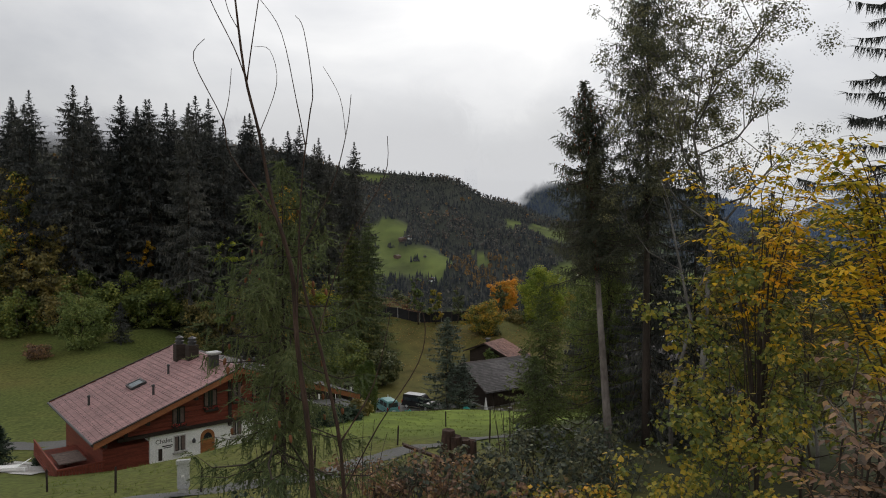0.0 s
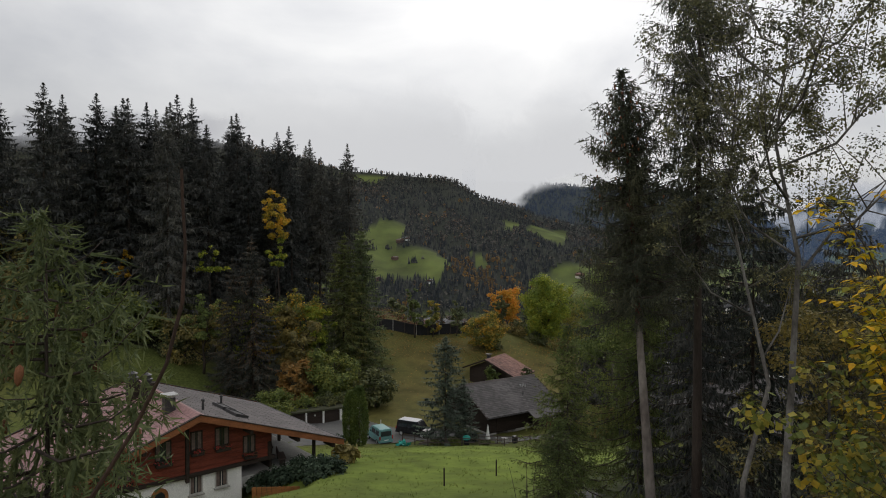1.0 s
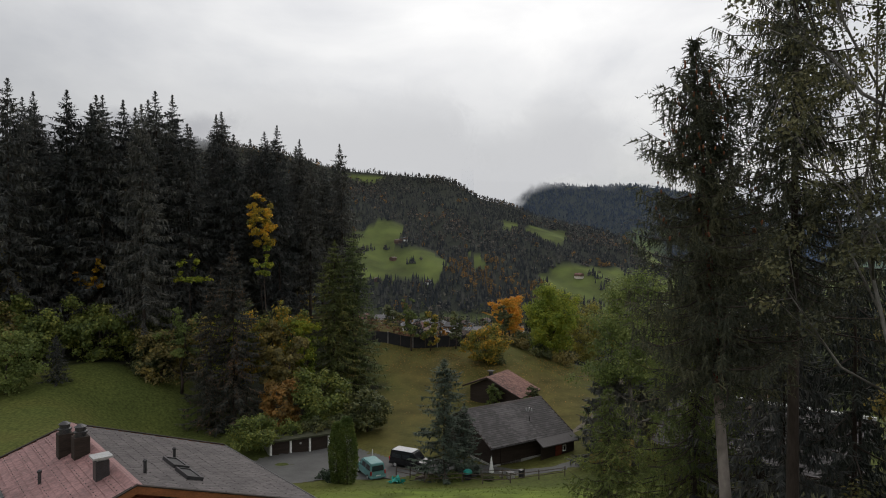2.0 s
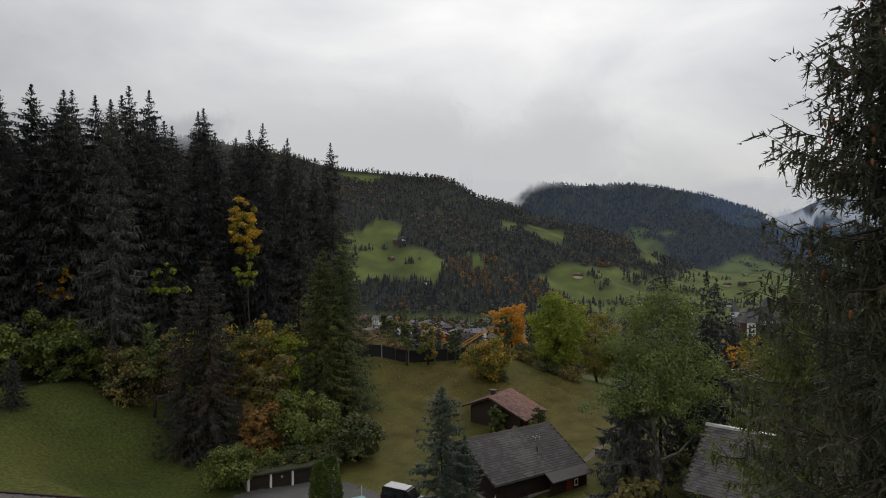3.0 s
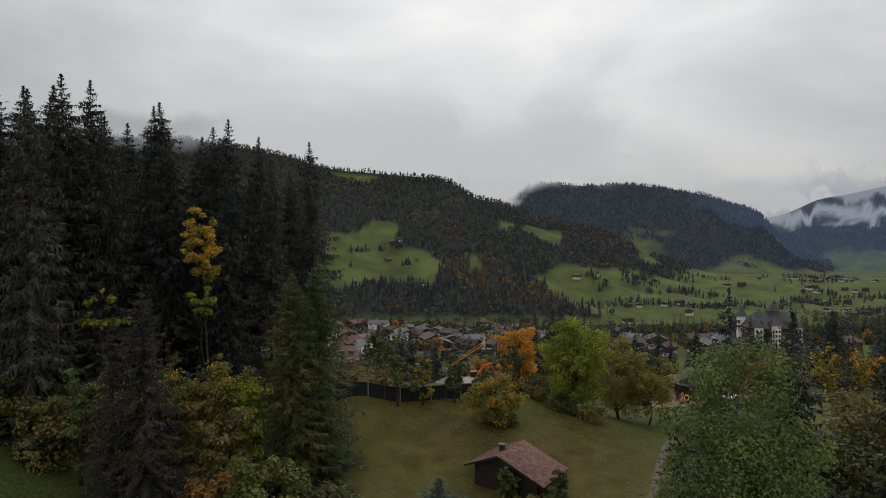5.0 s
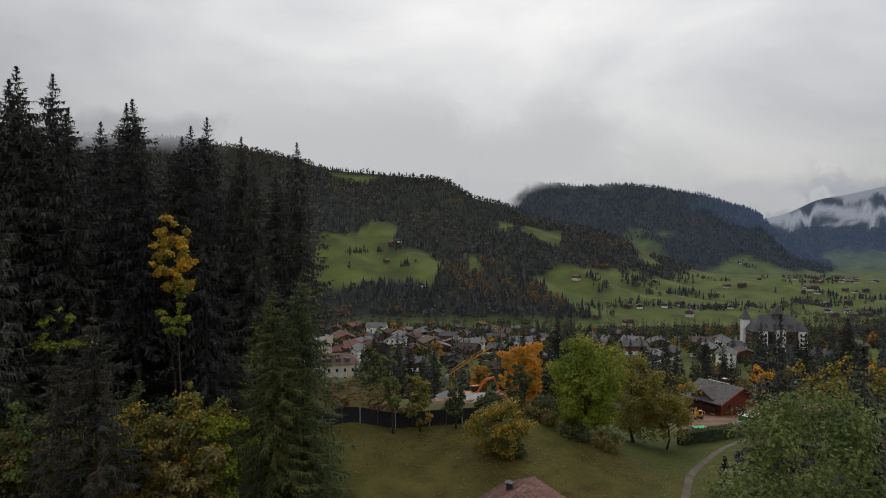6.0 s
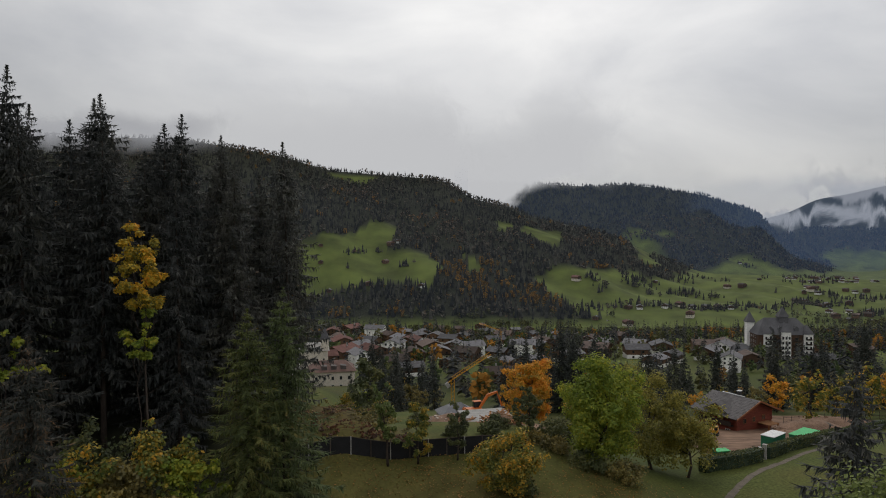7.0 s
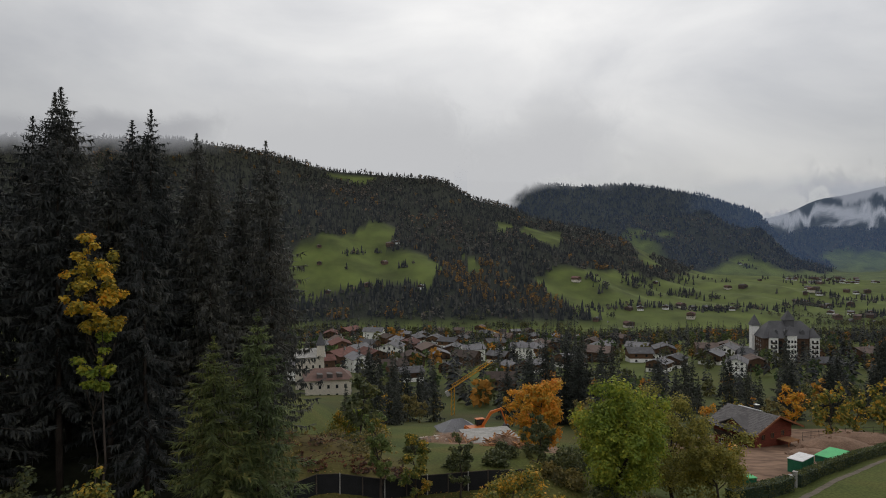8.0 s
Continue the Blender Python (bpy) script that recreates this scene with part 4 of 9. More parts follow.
M_ROOF_V = [surface("village_grey_roof", three((0.125, 0.122, 0.128), 0.4), 0.3, 0.8, 0.3, objrand=0.7, spec=0.15), surface("village_brown_roof", three((0.095, 0.070, 0.060), 0.45), 0.3, 0.85, 0.3, objrand=0.7, spec=0.15),
            surface("village_red_roof", three((0.125, 0.060, 0.050), 0.35), 0.3, 0.85, 0.3, objrand=0.5, spec=0.15)]
M_CREAM = surface("cream_render", three((0.55, 0.50, 0.42), 0.15), 0.4, 0.9, 0.2)
M_BROWN = surface("brown_village_boards", three((0.10, 0.055, 0.032), 0.4), 0.6, 0.8, 0.3, stretch=(1, 1, 5), objrand=0.5)

HOUSE_KINDS = []
for n, (w, l, hw, rise, lo, up, ro, st, label) in enumerate((
        (11, 12, 5.6, 2.0, M_WHITE, M_BROWN, M_ROOF_V[0], 2, "village chalet with white base, brown boards and grey roof"),
        (13, 13, 6.2, 2.4, M_BROWN, M_BROWN, M_ROOF_V[1], 2, "brown timber village chalet with a brown roof"),
        (10, 14, 8.2, 2.3, M_WHITE, M_WHITE, M_ROOF_V[0], 3, "white village house with three storeys and a grey roof"),
        (12, 16, 8.0, 2.2, M_CREAM, M_BROWN, M_ROOF_V[2], 3, "cream and brown village house with a red roof"),
        (9, 10, 4.6, 1.8, M_BROWN, M_BROWN, M_ROOF_V[0], 2, "small brown timber chalet with a grey roof"),
        (8, 11, 3.4, 1.7, M_BROWN, M_BROWN, M_ROOF_V[1], 1, "low brown farm barn on the meadow"))):
    ob = thing("village_house", label, "house", 0, 0, -900 - 30 * n, 0, "village houses")
    village_house_parts(ob, w, l, hw, rise, lo, up, ro, storeys=st, balcony=n != 2, chim=n != 5, win=True)
    HOUSE_KINDS.append(ob)
used_kind = set()


def village_house(kind, x, y, rz, s=1.0, dz=0.0):
    m = pose(x, y, gz(x, y) + dz, 0, 0, rz)
    if kind not in used_kind:
        used_kind.add(kind)
        ob = HOUSE_KINDS[kind]
        ob.matrix_basis = m
        ob.scale = (s, s, s)
        return ob
    ob = copy_thing(HOUSE_KINDS[kind], m)
    ob.scale = (s, s, s)
    return ob


rv = random.Random(21)
TOWN = []  # x, y, radius kept clear by trees


def put_house(kind, x, y, rz, s=1.0):
    TOWN.append((x, y))
    village_house(kind, x, y, rz, s)


# houses of the village: x, y, kind
VILLAGE = [(-17, 711, 0), (2, 707, 0), (45, 1199, 1), (88, 1278, 1), (59, 686, 0), (42, 633, 4), (78, 654, 4), (-2, 573, 1), (-14, 525, 1), (17, 587, 0), (24, 524, 1), (11, 485, 4), (-13, 448, 0), (-24, 466, 1)]
VILLAGE += [(-42, 515, 3), (-57, 568, 2), (36, 411, 1), (65, 482, 0), (-90, 778, 3), (-56, 638, 0), (-43, 712, 1), (-29, 663, 0), (115, 1180, 1), (63, 1125, 1), (5, 545, 0), (168, 1203, 1), (140, 1179, 0)]
VILLAGE += [(-106, 755, 3), (-87, 683, 1), (50, 482, 4), (100, 642, 1), (170, 605, 0), (182, 578, 0), (162, 502, 0), (219, 587, 1), (236, 590, 1), (237, 558, 0), (183, 457, 2), (257, 532, 0), (270, 530, 0), (144, 480, 0), (306, 526, 1)]
VILLAGE += [(122, 544, 1), (93, 507, 0), (-70, 470, 3), (-75, 430, 2), (120, 720, 4), (150, 680, 1), (30, 760, 0), (80, 790, 1), (-30, 800, 4), (140, 810, 0), (200, 760, 1), (-70, 850, 0), (10, 870, 1), (180, 880, 4)]
VILLAGE += [(-47, 480, 2), (-62, 505, 3), (-30, 560, 2), (-5, 610, 0), (30, 560, 2), (48, 540, 0), (70, 575, 2), (-20, 610, 3), (-75, 600, 3), (-92, 640, 0), (15, 660, 0), (88, 600, 0), (-60, 740, 2), (-10, 760, 0),
            (150, 540, 0), (195, 520, 0), (205, 480, 1), (215, 540, 2), (140, 610, 0), (160, 650, 0), (285, 560, 0), (300, 590, 1), (70, 900, 2), (130, 930, 0), (40, 960, 1), (-40, 930, 0), (95, 1010, 0)]
for x, y, k in VILLAGE:
    put_house(k, x, y, rv.choice((-70, -35, -15, 10, 30, 60, 85)) + rv.uniform(-8, 8), rv.uniform(1.1, 1.4) if y > 500 else 1.1)
# farms and hamlets over the valley
HAMLETS = [(-91, 1713, 0), (-105, 1700, 1), (-271, 1646, 5), (-260, 1584, 5), (-113, 1618, 1), (-140, 1485, 1), (-24, 1481, 0), (-224, 1473, 4), (-302, 1928, 5), (285, 2013, 5), (339, 1607, 3), (413, 1440, 1), (436, 1436, 0)]
HAMLETS += [(491, 1440, 0), (543, 1490, 3), (563, 1475, 0), (592, 1475, 0), (613, 1460, 1), (634, 1445, 0), (371, 1304, 3), (383, 1332, 1), (517, 1369, 3), (345, 1356, 4), (323, 1357, 4), (801, 1833, 3), (830, 1807, 1)]
HAMLETS += [(836, 1821, 5), (1051, 2156, 5), (1255, 2724, 0), (1274, 2714, 1), (611, 1854, 4), (1120, 2006, 0), (1138, 1993, 1), (923, 1676, 4), (948, 1659, 0), (947, 1691, 3), (873, 1625, 1), (893, 1624, 0), (1205, 1913, 0)]
HAMLETS += [(1205, 1880, 4), (1237, 1912, 1), (1195, 1940, 1), (846, 1446, 0), (812, 1368, 1), (830, 1351, 4), (884, 1437, 0), (850, 1363, 1), (870, 1338, 4), (960, 1485, 0), (886, 1376, 1), (904, 1570, 1), (923, 1581, 0), (967, 1568, 1)]
for x, y, k in HAMLETS:
    put_house(k, x, y, rv.uniform(-50, 50), rv.uniform(0.95, 1.25))
for k in range(26):
    t = k / 25
    put_house((0, 4, 1)[k % 3], 1150 + 330 * t + rv.uniform(-30, 30), 2190 + 110 * t + rv.uniform(-90, 90), rv.uniform(-60, 60), rv.uniform(1.0, 1.2))


# ---------------------------------------------------------------- town trees
M_TOWN_SP = surface("town_conifers", [(0.15, (0.018, 0.022, 0.026)), (0.5, (0.040, 0.044, 0.047)), (0.85, (0.085, 0.083, 0.056))], 0.02, 0.9, 0, island=0.7)
town_xy = np.array(TOWN)


def clear_of(x, y, r):
    return (((x[:, None] - town_xy[None, :, 0]) ** 2 + (y[:, None] - town_xy[None, :, 1]) ** 2).min(1) > r * r)


p = scatter(2500, -200, 560, 290, 1000, lambda x, y: (np.abs(x - 40) < 0.62 * y) & (np.sin(0.021 * x + 2) * np.sin(0.017 * y) > -0.6))
p = p[clear_of(p[:, 0], p[:, 1], 11) & clear_of(p[:, 0] * 1.0, p[:, 1] + 16.0, 9) & ~inside(p[:, 0], p[:, 1], [(-40, 420), (10, 420), (14, 445), (-40, 445)]) & ~inside(p[:, 0], p[:, 1], [(-14, 180), (-24, 300), (-56, 345), (-58, 330), (-34, 200)])]
sp = rng.random(len(p)) < 0.64
feathered_spruces("town_spruces", p[sp], rng.uniform(9, 25, sp.sum()), M_TOWN_SP, "dark spruces between the village houses", rng, 70)
b = p[~sp]
for k, (m_, name_, label_) in enumerate(((M_TOWN_BL, "town_olive_trees", "olive trees between the village houses"), (M_TOWN_GR, "town_green_trees", "green trees between the village houses"), (M_TOWN_OR, "town_orange_trees", "orange autumn trees between the village houses"))):
    q = b[k::3] if k < 2 else b[2::4]
    far_broadleaf(name_, q, rng.uniform(7, 14, len(q)), m_, label_, rng, 55)
p = scatter(2700, -250, 1100, 960, 1400, lambda x, y: (np.sin(0.012 * x + 4) + np.sin(0.019 * y + 0.008 * x) > -0.5 + 0.45 * (x > 250)) & ~inside(x, y, FAR_MEADOWS[0]) & ~inside(x, y, FAR_MEADOWS[1]))
p = p[clear_of(p[:, 0], p[:, 1], 12)]
sp = rng.random(len(p)) < 0.55
feathered_spruces("valley_spruces", p[sp], rng.uniform(9, 22, sp.sum()), M_FAR_SP, "dark spruces along the valley fields", rng, 30)
far_broadleaf("valley_autumn_trees", p[~sp], rng.uniform(7, 13, (~sp).sum()), M_TOWN_BL, "olive trees along the valley fields", rng, 26)
p = scatter(260, 400, 560, 900, 1180, lambda x, y: np.abs((x - 480) / 70) ** 2 + np.abs((y - 1040) / 110) ** 2 < 1)
far_broadleaf("field_orange_trees", p, rng.uniform(8, 14, len(p)), M_TOWN_OR, "orange autumn grove beyond the hotel", rng, 40)
p = scatter(80, 420, 1900, 1450, 2900, lambda x, y: (~woods(x, y)) & (np.sin(0.022 * x + 0.004 * y) * np.sin(0.017 * y + 1 + 0.003 * x) > 0.3))
p = p[clear_of(p[:, 0], p[:, 1], 14)]
far_spruces("field_spruces", p, rng.uniform(9, 18, len(p)), M_FAR_SP, "scattered dark trees on the valley meadows", rng, 2, 5, 0.3, 0.26)


M_LEAF_LIME = surface('lime_leaves', [(0.22, (0.102, 0.154, 0.024)), (0.5, (0.230, 0.287, 0.037)), (0.72, (0.385, 0.369, 0.041)), (0.92, (0.594, 0.42, 0.03))], 0.3, 0.6, 0, island=0.34, thin=0.4)
M_LEAF_BI = surface("birch_leaves", [(0.2, (0.105, 0.108, 0.030)), (0.5, (0.235, 0.220, 0.050)), (0.82, (0.42, 0.33, 0.055))], 0.4, 0.6, 0, island=0.32, thin=0.4)
M_LEAF_ASH = surface('ash_leaves', [(0.2, (0.065, 0.095, 0.032)), (0.5, (0.143, 0.183, 0.051)), (0.82, (0.246, 0.277, 0.076))], 0.3, 0.6, 0, island=0.3, thin=0.35)


# ---------------------------------------------------------------- single trees round the meadow
def spruce(label, x, y, h, r, seed, mat, whorls=30, boughs=6, sprays=10, rz=0, bark=M_BARK, dz=0.0, **kw):
    s = spruce_shape(seed, h, r, whorls, boughs, sprays, **kw)
    return tree("spruce", label, "tree", meshes("spruce", s, bark, mat), bark, mat, x, y, rz, dz=dz)


def broadleaf(name, label, x, y, h, w, seed, mat, bark=M_BARK, dz=0.0, **kw):
    s = broadleaf_shape(seed, h, w, **kw)
    return tree(name, label, "tree", meshes(name, s, bark, mat), bark, mat, x, y, dz=dz)


M_SPRUCE_YD = surface("deep_green_spruce_needles", [(0.2, (0.050, 0.070, 0.032)), (0.5, (0.096, 0.126, 0.048)), (0.85, (0.185, 0.21, 0.072))], 0.3, 0.75, 0, island=0.36, thin=0.25)
M_PINE = surface("pine_needles", [(0.2, (0.040, 0.056, 0.044)), (0.5, (0.070, 0.094, 0.070)), (0.85, (0.125, 0.155, 0.108))], 0.3, 0.75, 0, island=0.5, thin=0.2)
M_SPRUCE_YB = surface("rust_tipped_spruce_needles", [(0.2, (0.058, 0.074, 0.028)), (0.5, (0.120, 0.142, 0.044)), (0.80, (0.22, 0.20, 0.060)), (0.94, (0.25, 0.14, 0.055))], 0.3, 0.75, 0, island=0.4, thin=0.3)
spruce("brown-tinged young spruce in front of the wood", -27.4, 103.2, 24.9 - gz(-27.4, 103.2), 5.6, 101, M_SPRUCE_B, 40, 9, 19, bare=0.02, spray=0.7, wide=0.085, power=0.78, hang=0.3, tiers=0.8)
spruce("slim brown-tinged spruce beside a larger one", -30.6, 103.4, 21.8 - gz(-30.6, 103.4), 4.2, 102, M_SPRUCE_B, 34, 8, 18, bare=0.02, spray=0.65, wide=0.08, power=0.78, hang=0.3, tiers=0.8)
spruce("broad green spruce standing on the meadow's edge", -15.8, 114.2, 24.2, 6.6, 103, M_SPRUCE_YB, 42, 9, 17, bare=0.02, spray=0.75, wide=0.09, power=0.76, hang=0.3, tiers=0.8)
spruce("second dark green top of the spruce pair", -13.4, 117.2, 25.0, 6.2, 104, M_SPRUCE_YD, 42, 9, 15, bare=0.02, spray=0.8, wide=0.09, power=0.76, hang=0.3, tiers=0.8)
spruce("drooping spruce with a broken top", -59.4, 119.5, 28.6, 8.0, 105, M_SPRUCE, 36, 7, 13, bare=0.04, hang=0.85, spray=1.0, wide=0.12, droop=1.5, power=0.5)
spruce("small round dark pine beside the road", 0.5, 84.6, 12.9, 3.5, 106, M_PINE, 30, 9, 20, bare=0.03, hang=0.2, spray=0.5, wide=0.075, power=0.5, droop=0.4, ragged=0.4)
spruce("slender pine beside the small dark pine", 2.7, 86.2, 8.0, 2.6, 107, M_PINE, 24, 8, 18, bare=0.03, hang=0.2, spray=0.45, wide=0.07)
spruce("dark spruce behind the large ash", 24.7, 95.6, 23.4, 5.4, 108, M_SPRUCE, 34, 7, 16, bare=0.03, spray=0.8, wide=0.10)
spruce("dark spruce with spreading boughs under the large ash", 18.2, 85.0, 12.5, 4.6, 113, M_SPRUCE, 24, 8, 14, bare=0.03, spray=0.8, wide=0.13, hang=0.7)
spruce("little spruce on the upper meadow", -49.0, 99.5, 6.2, 2.2, 109, M_SPRUCE, 22, 8, 20, bare=0.03, spray=0.4, wide=0.06)
M_LEAF_YM = surface("yellow_maple_leaves", [(0.2, (0.149, 0.152, 0.038)), (0.42, (0.343, 0.274, 0.038)), (0.6, (0.58, 0.38, 0.035)), (0.85, (0.75, 0.34, 0.0277))], 0.3, 0.6, 0, island=0.4, thin=0.35)
broadleaf("maple", "orange maple behind the meadow fence", 14.2, 153, 11.0, 6.4, 201, M_LEAF_O, clumps=110, count=14000, size=0.31, low=0.06, loose=0.95, limbs=6, twig=2, fork=0.1)
broadleaf("lime_tree", "broad green lime tree turning yellow", 20.6, 136.6, 15.2, 9.3, 202, M_LEAF_LIME, clumps=130, count=28000, size=0.30, low=0.02, loose=1.1, limbs=7, twig=1, fork=0.12)
broadleaf("birch", "olive yellow birch behind the lime tree", 30.2, 147, 14.2, 10.4, 203, M_LEAF_BI, clumps=130, count=18000, size=0.27, low=0.05, loose=0.95, limbs=7, twig=2, fork=0.1)
broadleaf("birch", "small olive birch at the meadow's edge", 34.5, 145, 10.5, 8.0, 220, M_LEAF_BI, clumps=70, count=7000, size=0.3, low=0.06)
broadleaf("ash_tree", "large green ash beside the grey-roofed house", 20.4, 83.8, 20.2, 9.6, 204, M_LEAF_ASH, bark=M_BIRCH, clumps=125, count=27000, size=0.23, low=0.36, loose=1.1, limbs=7, twig=2, flat=0.34)
broadleaf("maple", "yellow maple column against the dark spruces", -28.9, 122.5, 33.2 - gz(-28.9, 122.5), 4.2, 205, M_LEAF_YM, clumps=52, count=5200, size=0.32, low=0.72, loose=0.95, fork=0.72, limbs=8, twig=2, thick=0.3)
broadleaf("maple", "yellow-green branches under the yellow maple", -28.8, 122.9, 24.4 - gz(-28.8, 122.9), 3.2, 215, M_LEAF_LIME, clumps=16, count=1300, size=0.34, low=0.78, fork=0.78, limbs=4, twig=1, loose=1.0, thick=0.3)
broadleaf("maple", "small yellow maple in the shade of the wood", -54.4, 116.5, 14.3, 4.2, 216, M_LEAF_Y, clumps=14, count=1100, size=0.42, low=0.7, loose=0.7)
broadleaf("maple", "small green maple in the shade of the wood", -38.2, 118.0, 25.0 - gz(-38.2, 118.0), 4.0, 217, M_LEAF_LIME, clumps=14, count=900, size=0.42, low=0.72, loose=0.7, thick=0.4)
M_LEAF_RO = surface("rusty_orange_leaves", [(0.2, (0.103, 0.081, 0.038)), (0.5, (0.25, 0.15, 0.0422)), (0.82, (0.42, 0.2, 0.0495))], 0.4, 0.6, 0, island=0.32, thin=0.3)
broadleaf("bush_tree", "bright green young tree at the wood's foot", -15.6, 103.2, 8.4, 8.4, 206, M_LEAF_G, clumps=86, count=10000, size=0.32, low=0.04, loose=0.9, limbs=5, twig=1, fork=0.1)
broadleaf("bush_tree", "dark green young tree beside the garages", -9.6, 102.5, 6.2, 6.0, 221, M_LEAF_D, clumps=76, count=6000, size=0.34, low=0.03, limbs=5, twig=1, fork=0.1, loose=1.1)
broadleaf("bush_tree", "orange and green bush beside the spruce", -21.0, 102.0, 7.8, 5.2, 207, M_LEAF_RO, clumps=76, count=6000, size=0.34, low=0.04, limbs=5, twig=1, fork=0.1, loose=1.1)
broadleaf("bush_tree", "olive young tree between the spruces", -21.0, 107, 12.0, 4.8, 222, M_LEAF_OL, clumps=40, count=4500, size=0.36, low=0.1)
broadleaf("bush_tree", "leafy bush above the garage roof", -22.0, 93.6, 4.2, 5.6, 223, M_LEAF_G, clumps=76, count=6000, size=0.26, low=0.04, dz=0.6, limbs=5, twig=1, fork=0.1, loose=1.1)
broadleaf("bush_tree", "round green bush at the foot of the wood", -49.4, 111.5, 9.0, 10.0, 208, M_LEAF_G, clumps=106, count=11000, size=0.36, low=0.02, loose=0.9, limbs=5, twig=1, fork=0.1)
broadleaf("bush_tree", "pale green bush with bare stems on the meadow", -36.7, 109.0, 16.0 - gz(-36.7, 109.0), 5.6, 224, M_LEAF_ASH, clumps=44, count=4000, size=0.3, low=0.5, limbs=9, twig=3, fork=0.15)
broadleaf("bush_tree", "leafy green bush under the tall spruces", -41.5, 110, 5.5, 5.0, 225, M_LEAF_D, clumps=76, count=5500, size=0.3, low=0.03, limbs=5, twig=1, fork=0.1, loose=1.1)
broadleaf("bush_tree", "light green bush on the upper meadow", -52.2, 94.5, 8.2, 6.8, 226, M_LEAF_ASH, clumps=82, count=6500, size=0.30, low=0.05, limbs=5, twig=1, fork=0.1, loose=1.1)
broadleaf("bush_tree", "low brown shrub on the upper meadow", -55.6, 90, 2.2, 3.6, 227, M_LEAF_R, clumps=62, count=2500, size=0.2, low=0.04, limbs=5, twig=1, fork=0.1, loose=1.1)
for n, (x, y, top, w, m_) in enumerate(((-27.0, 108, 15.2, 5, M_LEAF_YG), (-30.5, 108.5, 14.8, 5, M_LEAF_LIME), (-24.2, 109, 15.4, 4.4, M_LEAF_OL), (-22.2, 111, 17.0, 4.6, M_LEAF_YG), (-33.5, 110, 15.2, 5, M_LEAF_OL), (-28.5, 112, 16.4, 5, M_LEAF_D), (-19.5, 110.5, 14.4, 3.6, M_LEAF_LIME))):
    broadleaf("bush_tree", "yellow-green bush between the spruces at the wood's foot", x, y, top - gz(x, y), w, 230 + n, m_, clumps=80, count=5000, size=0.32, low=0.3, limbs=6, twig=1, fork=0.3, loose=1.2, thick=0.6)
for n, (x, y, h, w, m_) in enumerate(((-40, 110, 9, 7, M_LEAF_OL), (-55, 107, 8, 7, M_LEAF_G), (-61, 106, 9, 8, M_LEAF_OL), (-67, 103, 8, 8, M_LEAF_G), (-75, 104, 10, 9, M_LEAF_OL), (-43.5, 116, 9, 6, M_LEAF_D))):
    broadleaf("bush_tree", "leafy undergrowth bush at the wood's edge", x, y, h, w, 240 + n, m_, clumps=64, count=4000, size=0.38, low=0.03, limbs=5, twig=1, fork=0.12, loose=1.15)
for n, (x, y, h, w, m_) in enumerate(((-71, 110, 26, 8, M_LEAF_YG), (-65, 111, 18, 7, M_LEAF_OL), (-78, 110, 30, 9, M_LEAF_OL), (-60.5, 108, 10, 6, M_LEAF_G), (-67, 106.5, 14, 6, M_LEAF_OL), (-74.5, 105, 16, 7, M_LEAF_D))):
    broadleaf("beech", "tall beech turning yellow beside the spruces", x, y, h, w, 250 + n, m_, clumps=80, count=4600, size=0.45, low=0.12)
broadleaf("young_tree", "thin young tree with orange leaves before the fence", -1.5, 132.0, 12.7 - gz(-1.5, 132.0), 2.8, 209, M_LEAF_YG, clumps=44, count=4200, size=0.24, low=0.06, loose=0.9, limbs=7, twig=1, fork=0.15)
broadleaf("young_tree", "thin green young tree before the fence", -4.9, 131.3, 15.0 - gz(-4.9, 131.3), 2.4, 210, M_LEAF_ASH, clumps=44, count=4200, size=0.22, low=0.3, loose=0.9, limbs=8, twig=1, fork=0.25)
broadleaf("young_tree", "slender dark green young tree before the fence", 3.0, 132.6, 12.4 - gz(3.0, 132.6), 2.2, 213, M_LEAF_D, clumps=40, count=3600, size=0.22, low=0.12, loose=0.95, limbs=7, twig=1, fork=0.15)
broadleaf("young_tree", "slim olive green ash before the orange maple", 11.7, 138.2, 13.4 - gz(11.7, 138.2), 3.0, 214, M_LEAF_D, clumps=50, count=4600, size=0.24, low=0.1, loose=0.95, limbs=8, twig=1, fork=0.15)
broadleaf("young_tree", "small orange maple beside the old barn", 7.8, 126.5, 6.4, 6.6, 211, M_LEAF_YG, clumps=90, count=10000, size=0.26, low=0.03, loose=0.9)
def clipped_column(label, x, y, h, r, seed):
    """A dense clipped column: upright sprays all over a narrow spindle."""
    q = np.random.default_rng(seed)
    n = 6500
    u, az = q.random(n) ** 0.9, q.uniform(0, 6.283, n)
    rad = r * np.sin(np.pi * np.clip(0.16 + 0.80 * u, 0, 1)) ** 0.55 * (1 + 0.09 * np.sin(3 * az + 5 * u)) * q.uniform(0.72, 1.04, n)
    p_ = np.stack([rad * np.cos(az), rad * np.sin(az), 0.1 + h * 0.95 * u], 1)
    d_ = np.stack([0.5 * np.cos(az), 0.5 * np.sin(az), q.uniform(0.3, 1.1, n)], 1) + q.normal(0, 0.25, (n, 3))
    crown = kites(p_, d_, 0.22 * q.uniform(0.6, 1.3, n), 0.06 * q.uniform(0.7, 1.3, n), q, 0.1, 1.0)
    return tree("hornbeam", label, "tree", meshes("hornbeam", (tube([(0, 0, 0), (0, 0, h * 0.8)], [0.12, 0.03], 7), crown), M_BARK, M_LEAF_CC), M_BARK, M_LEAF_CC, x, y)


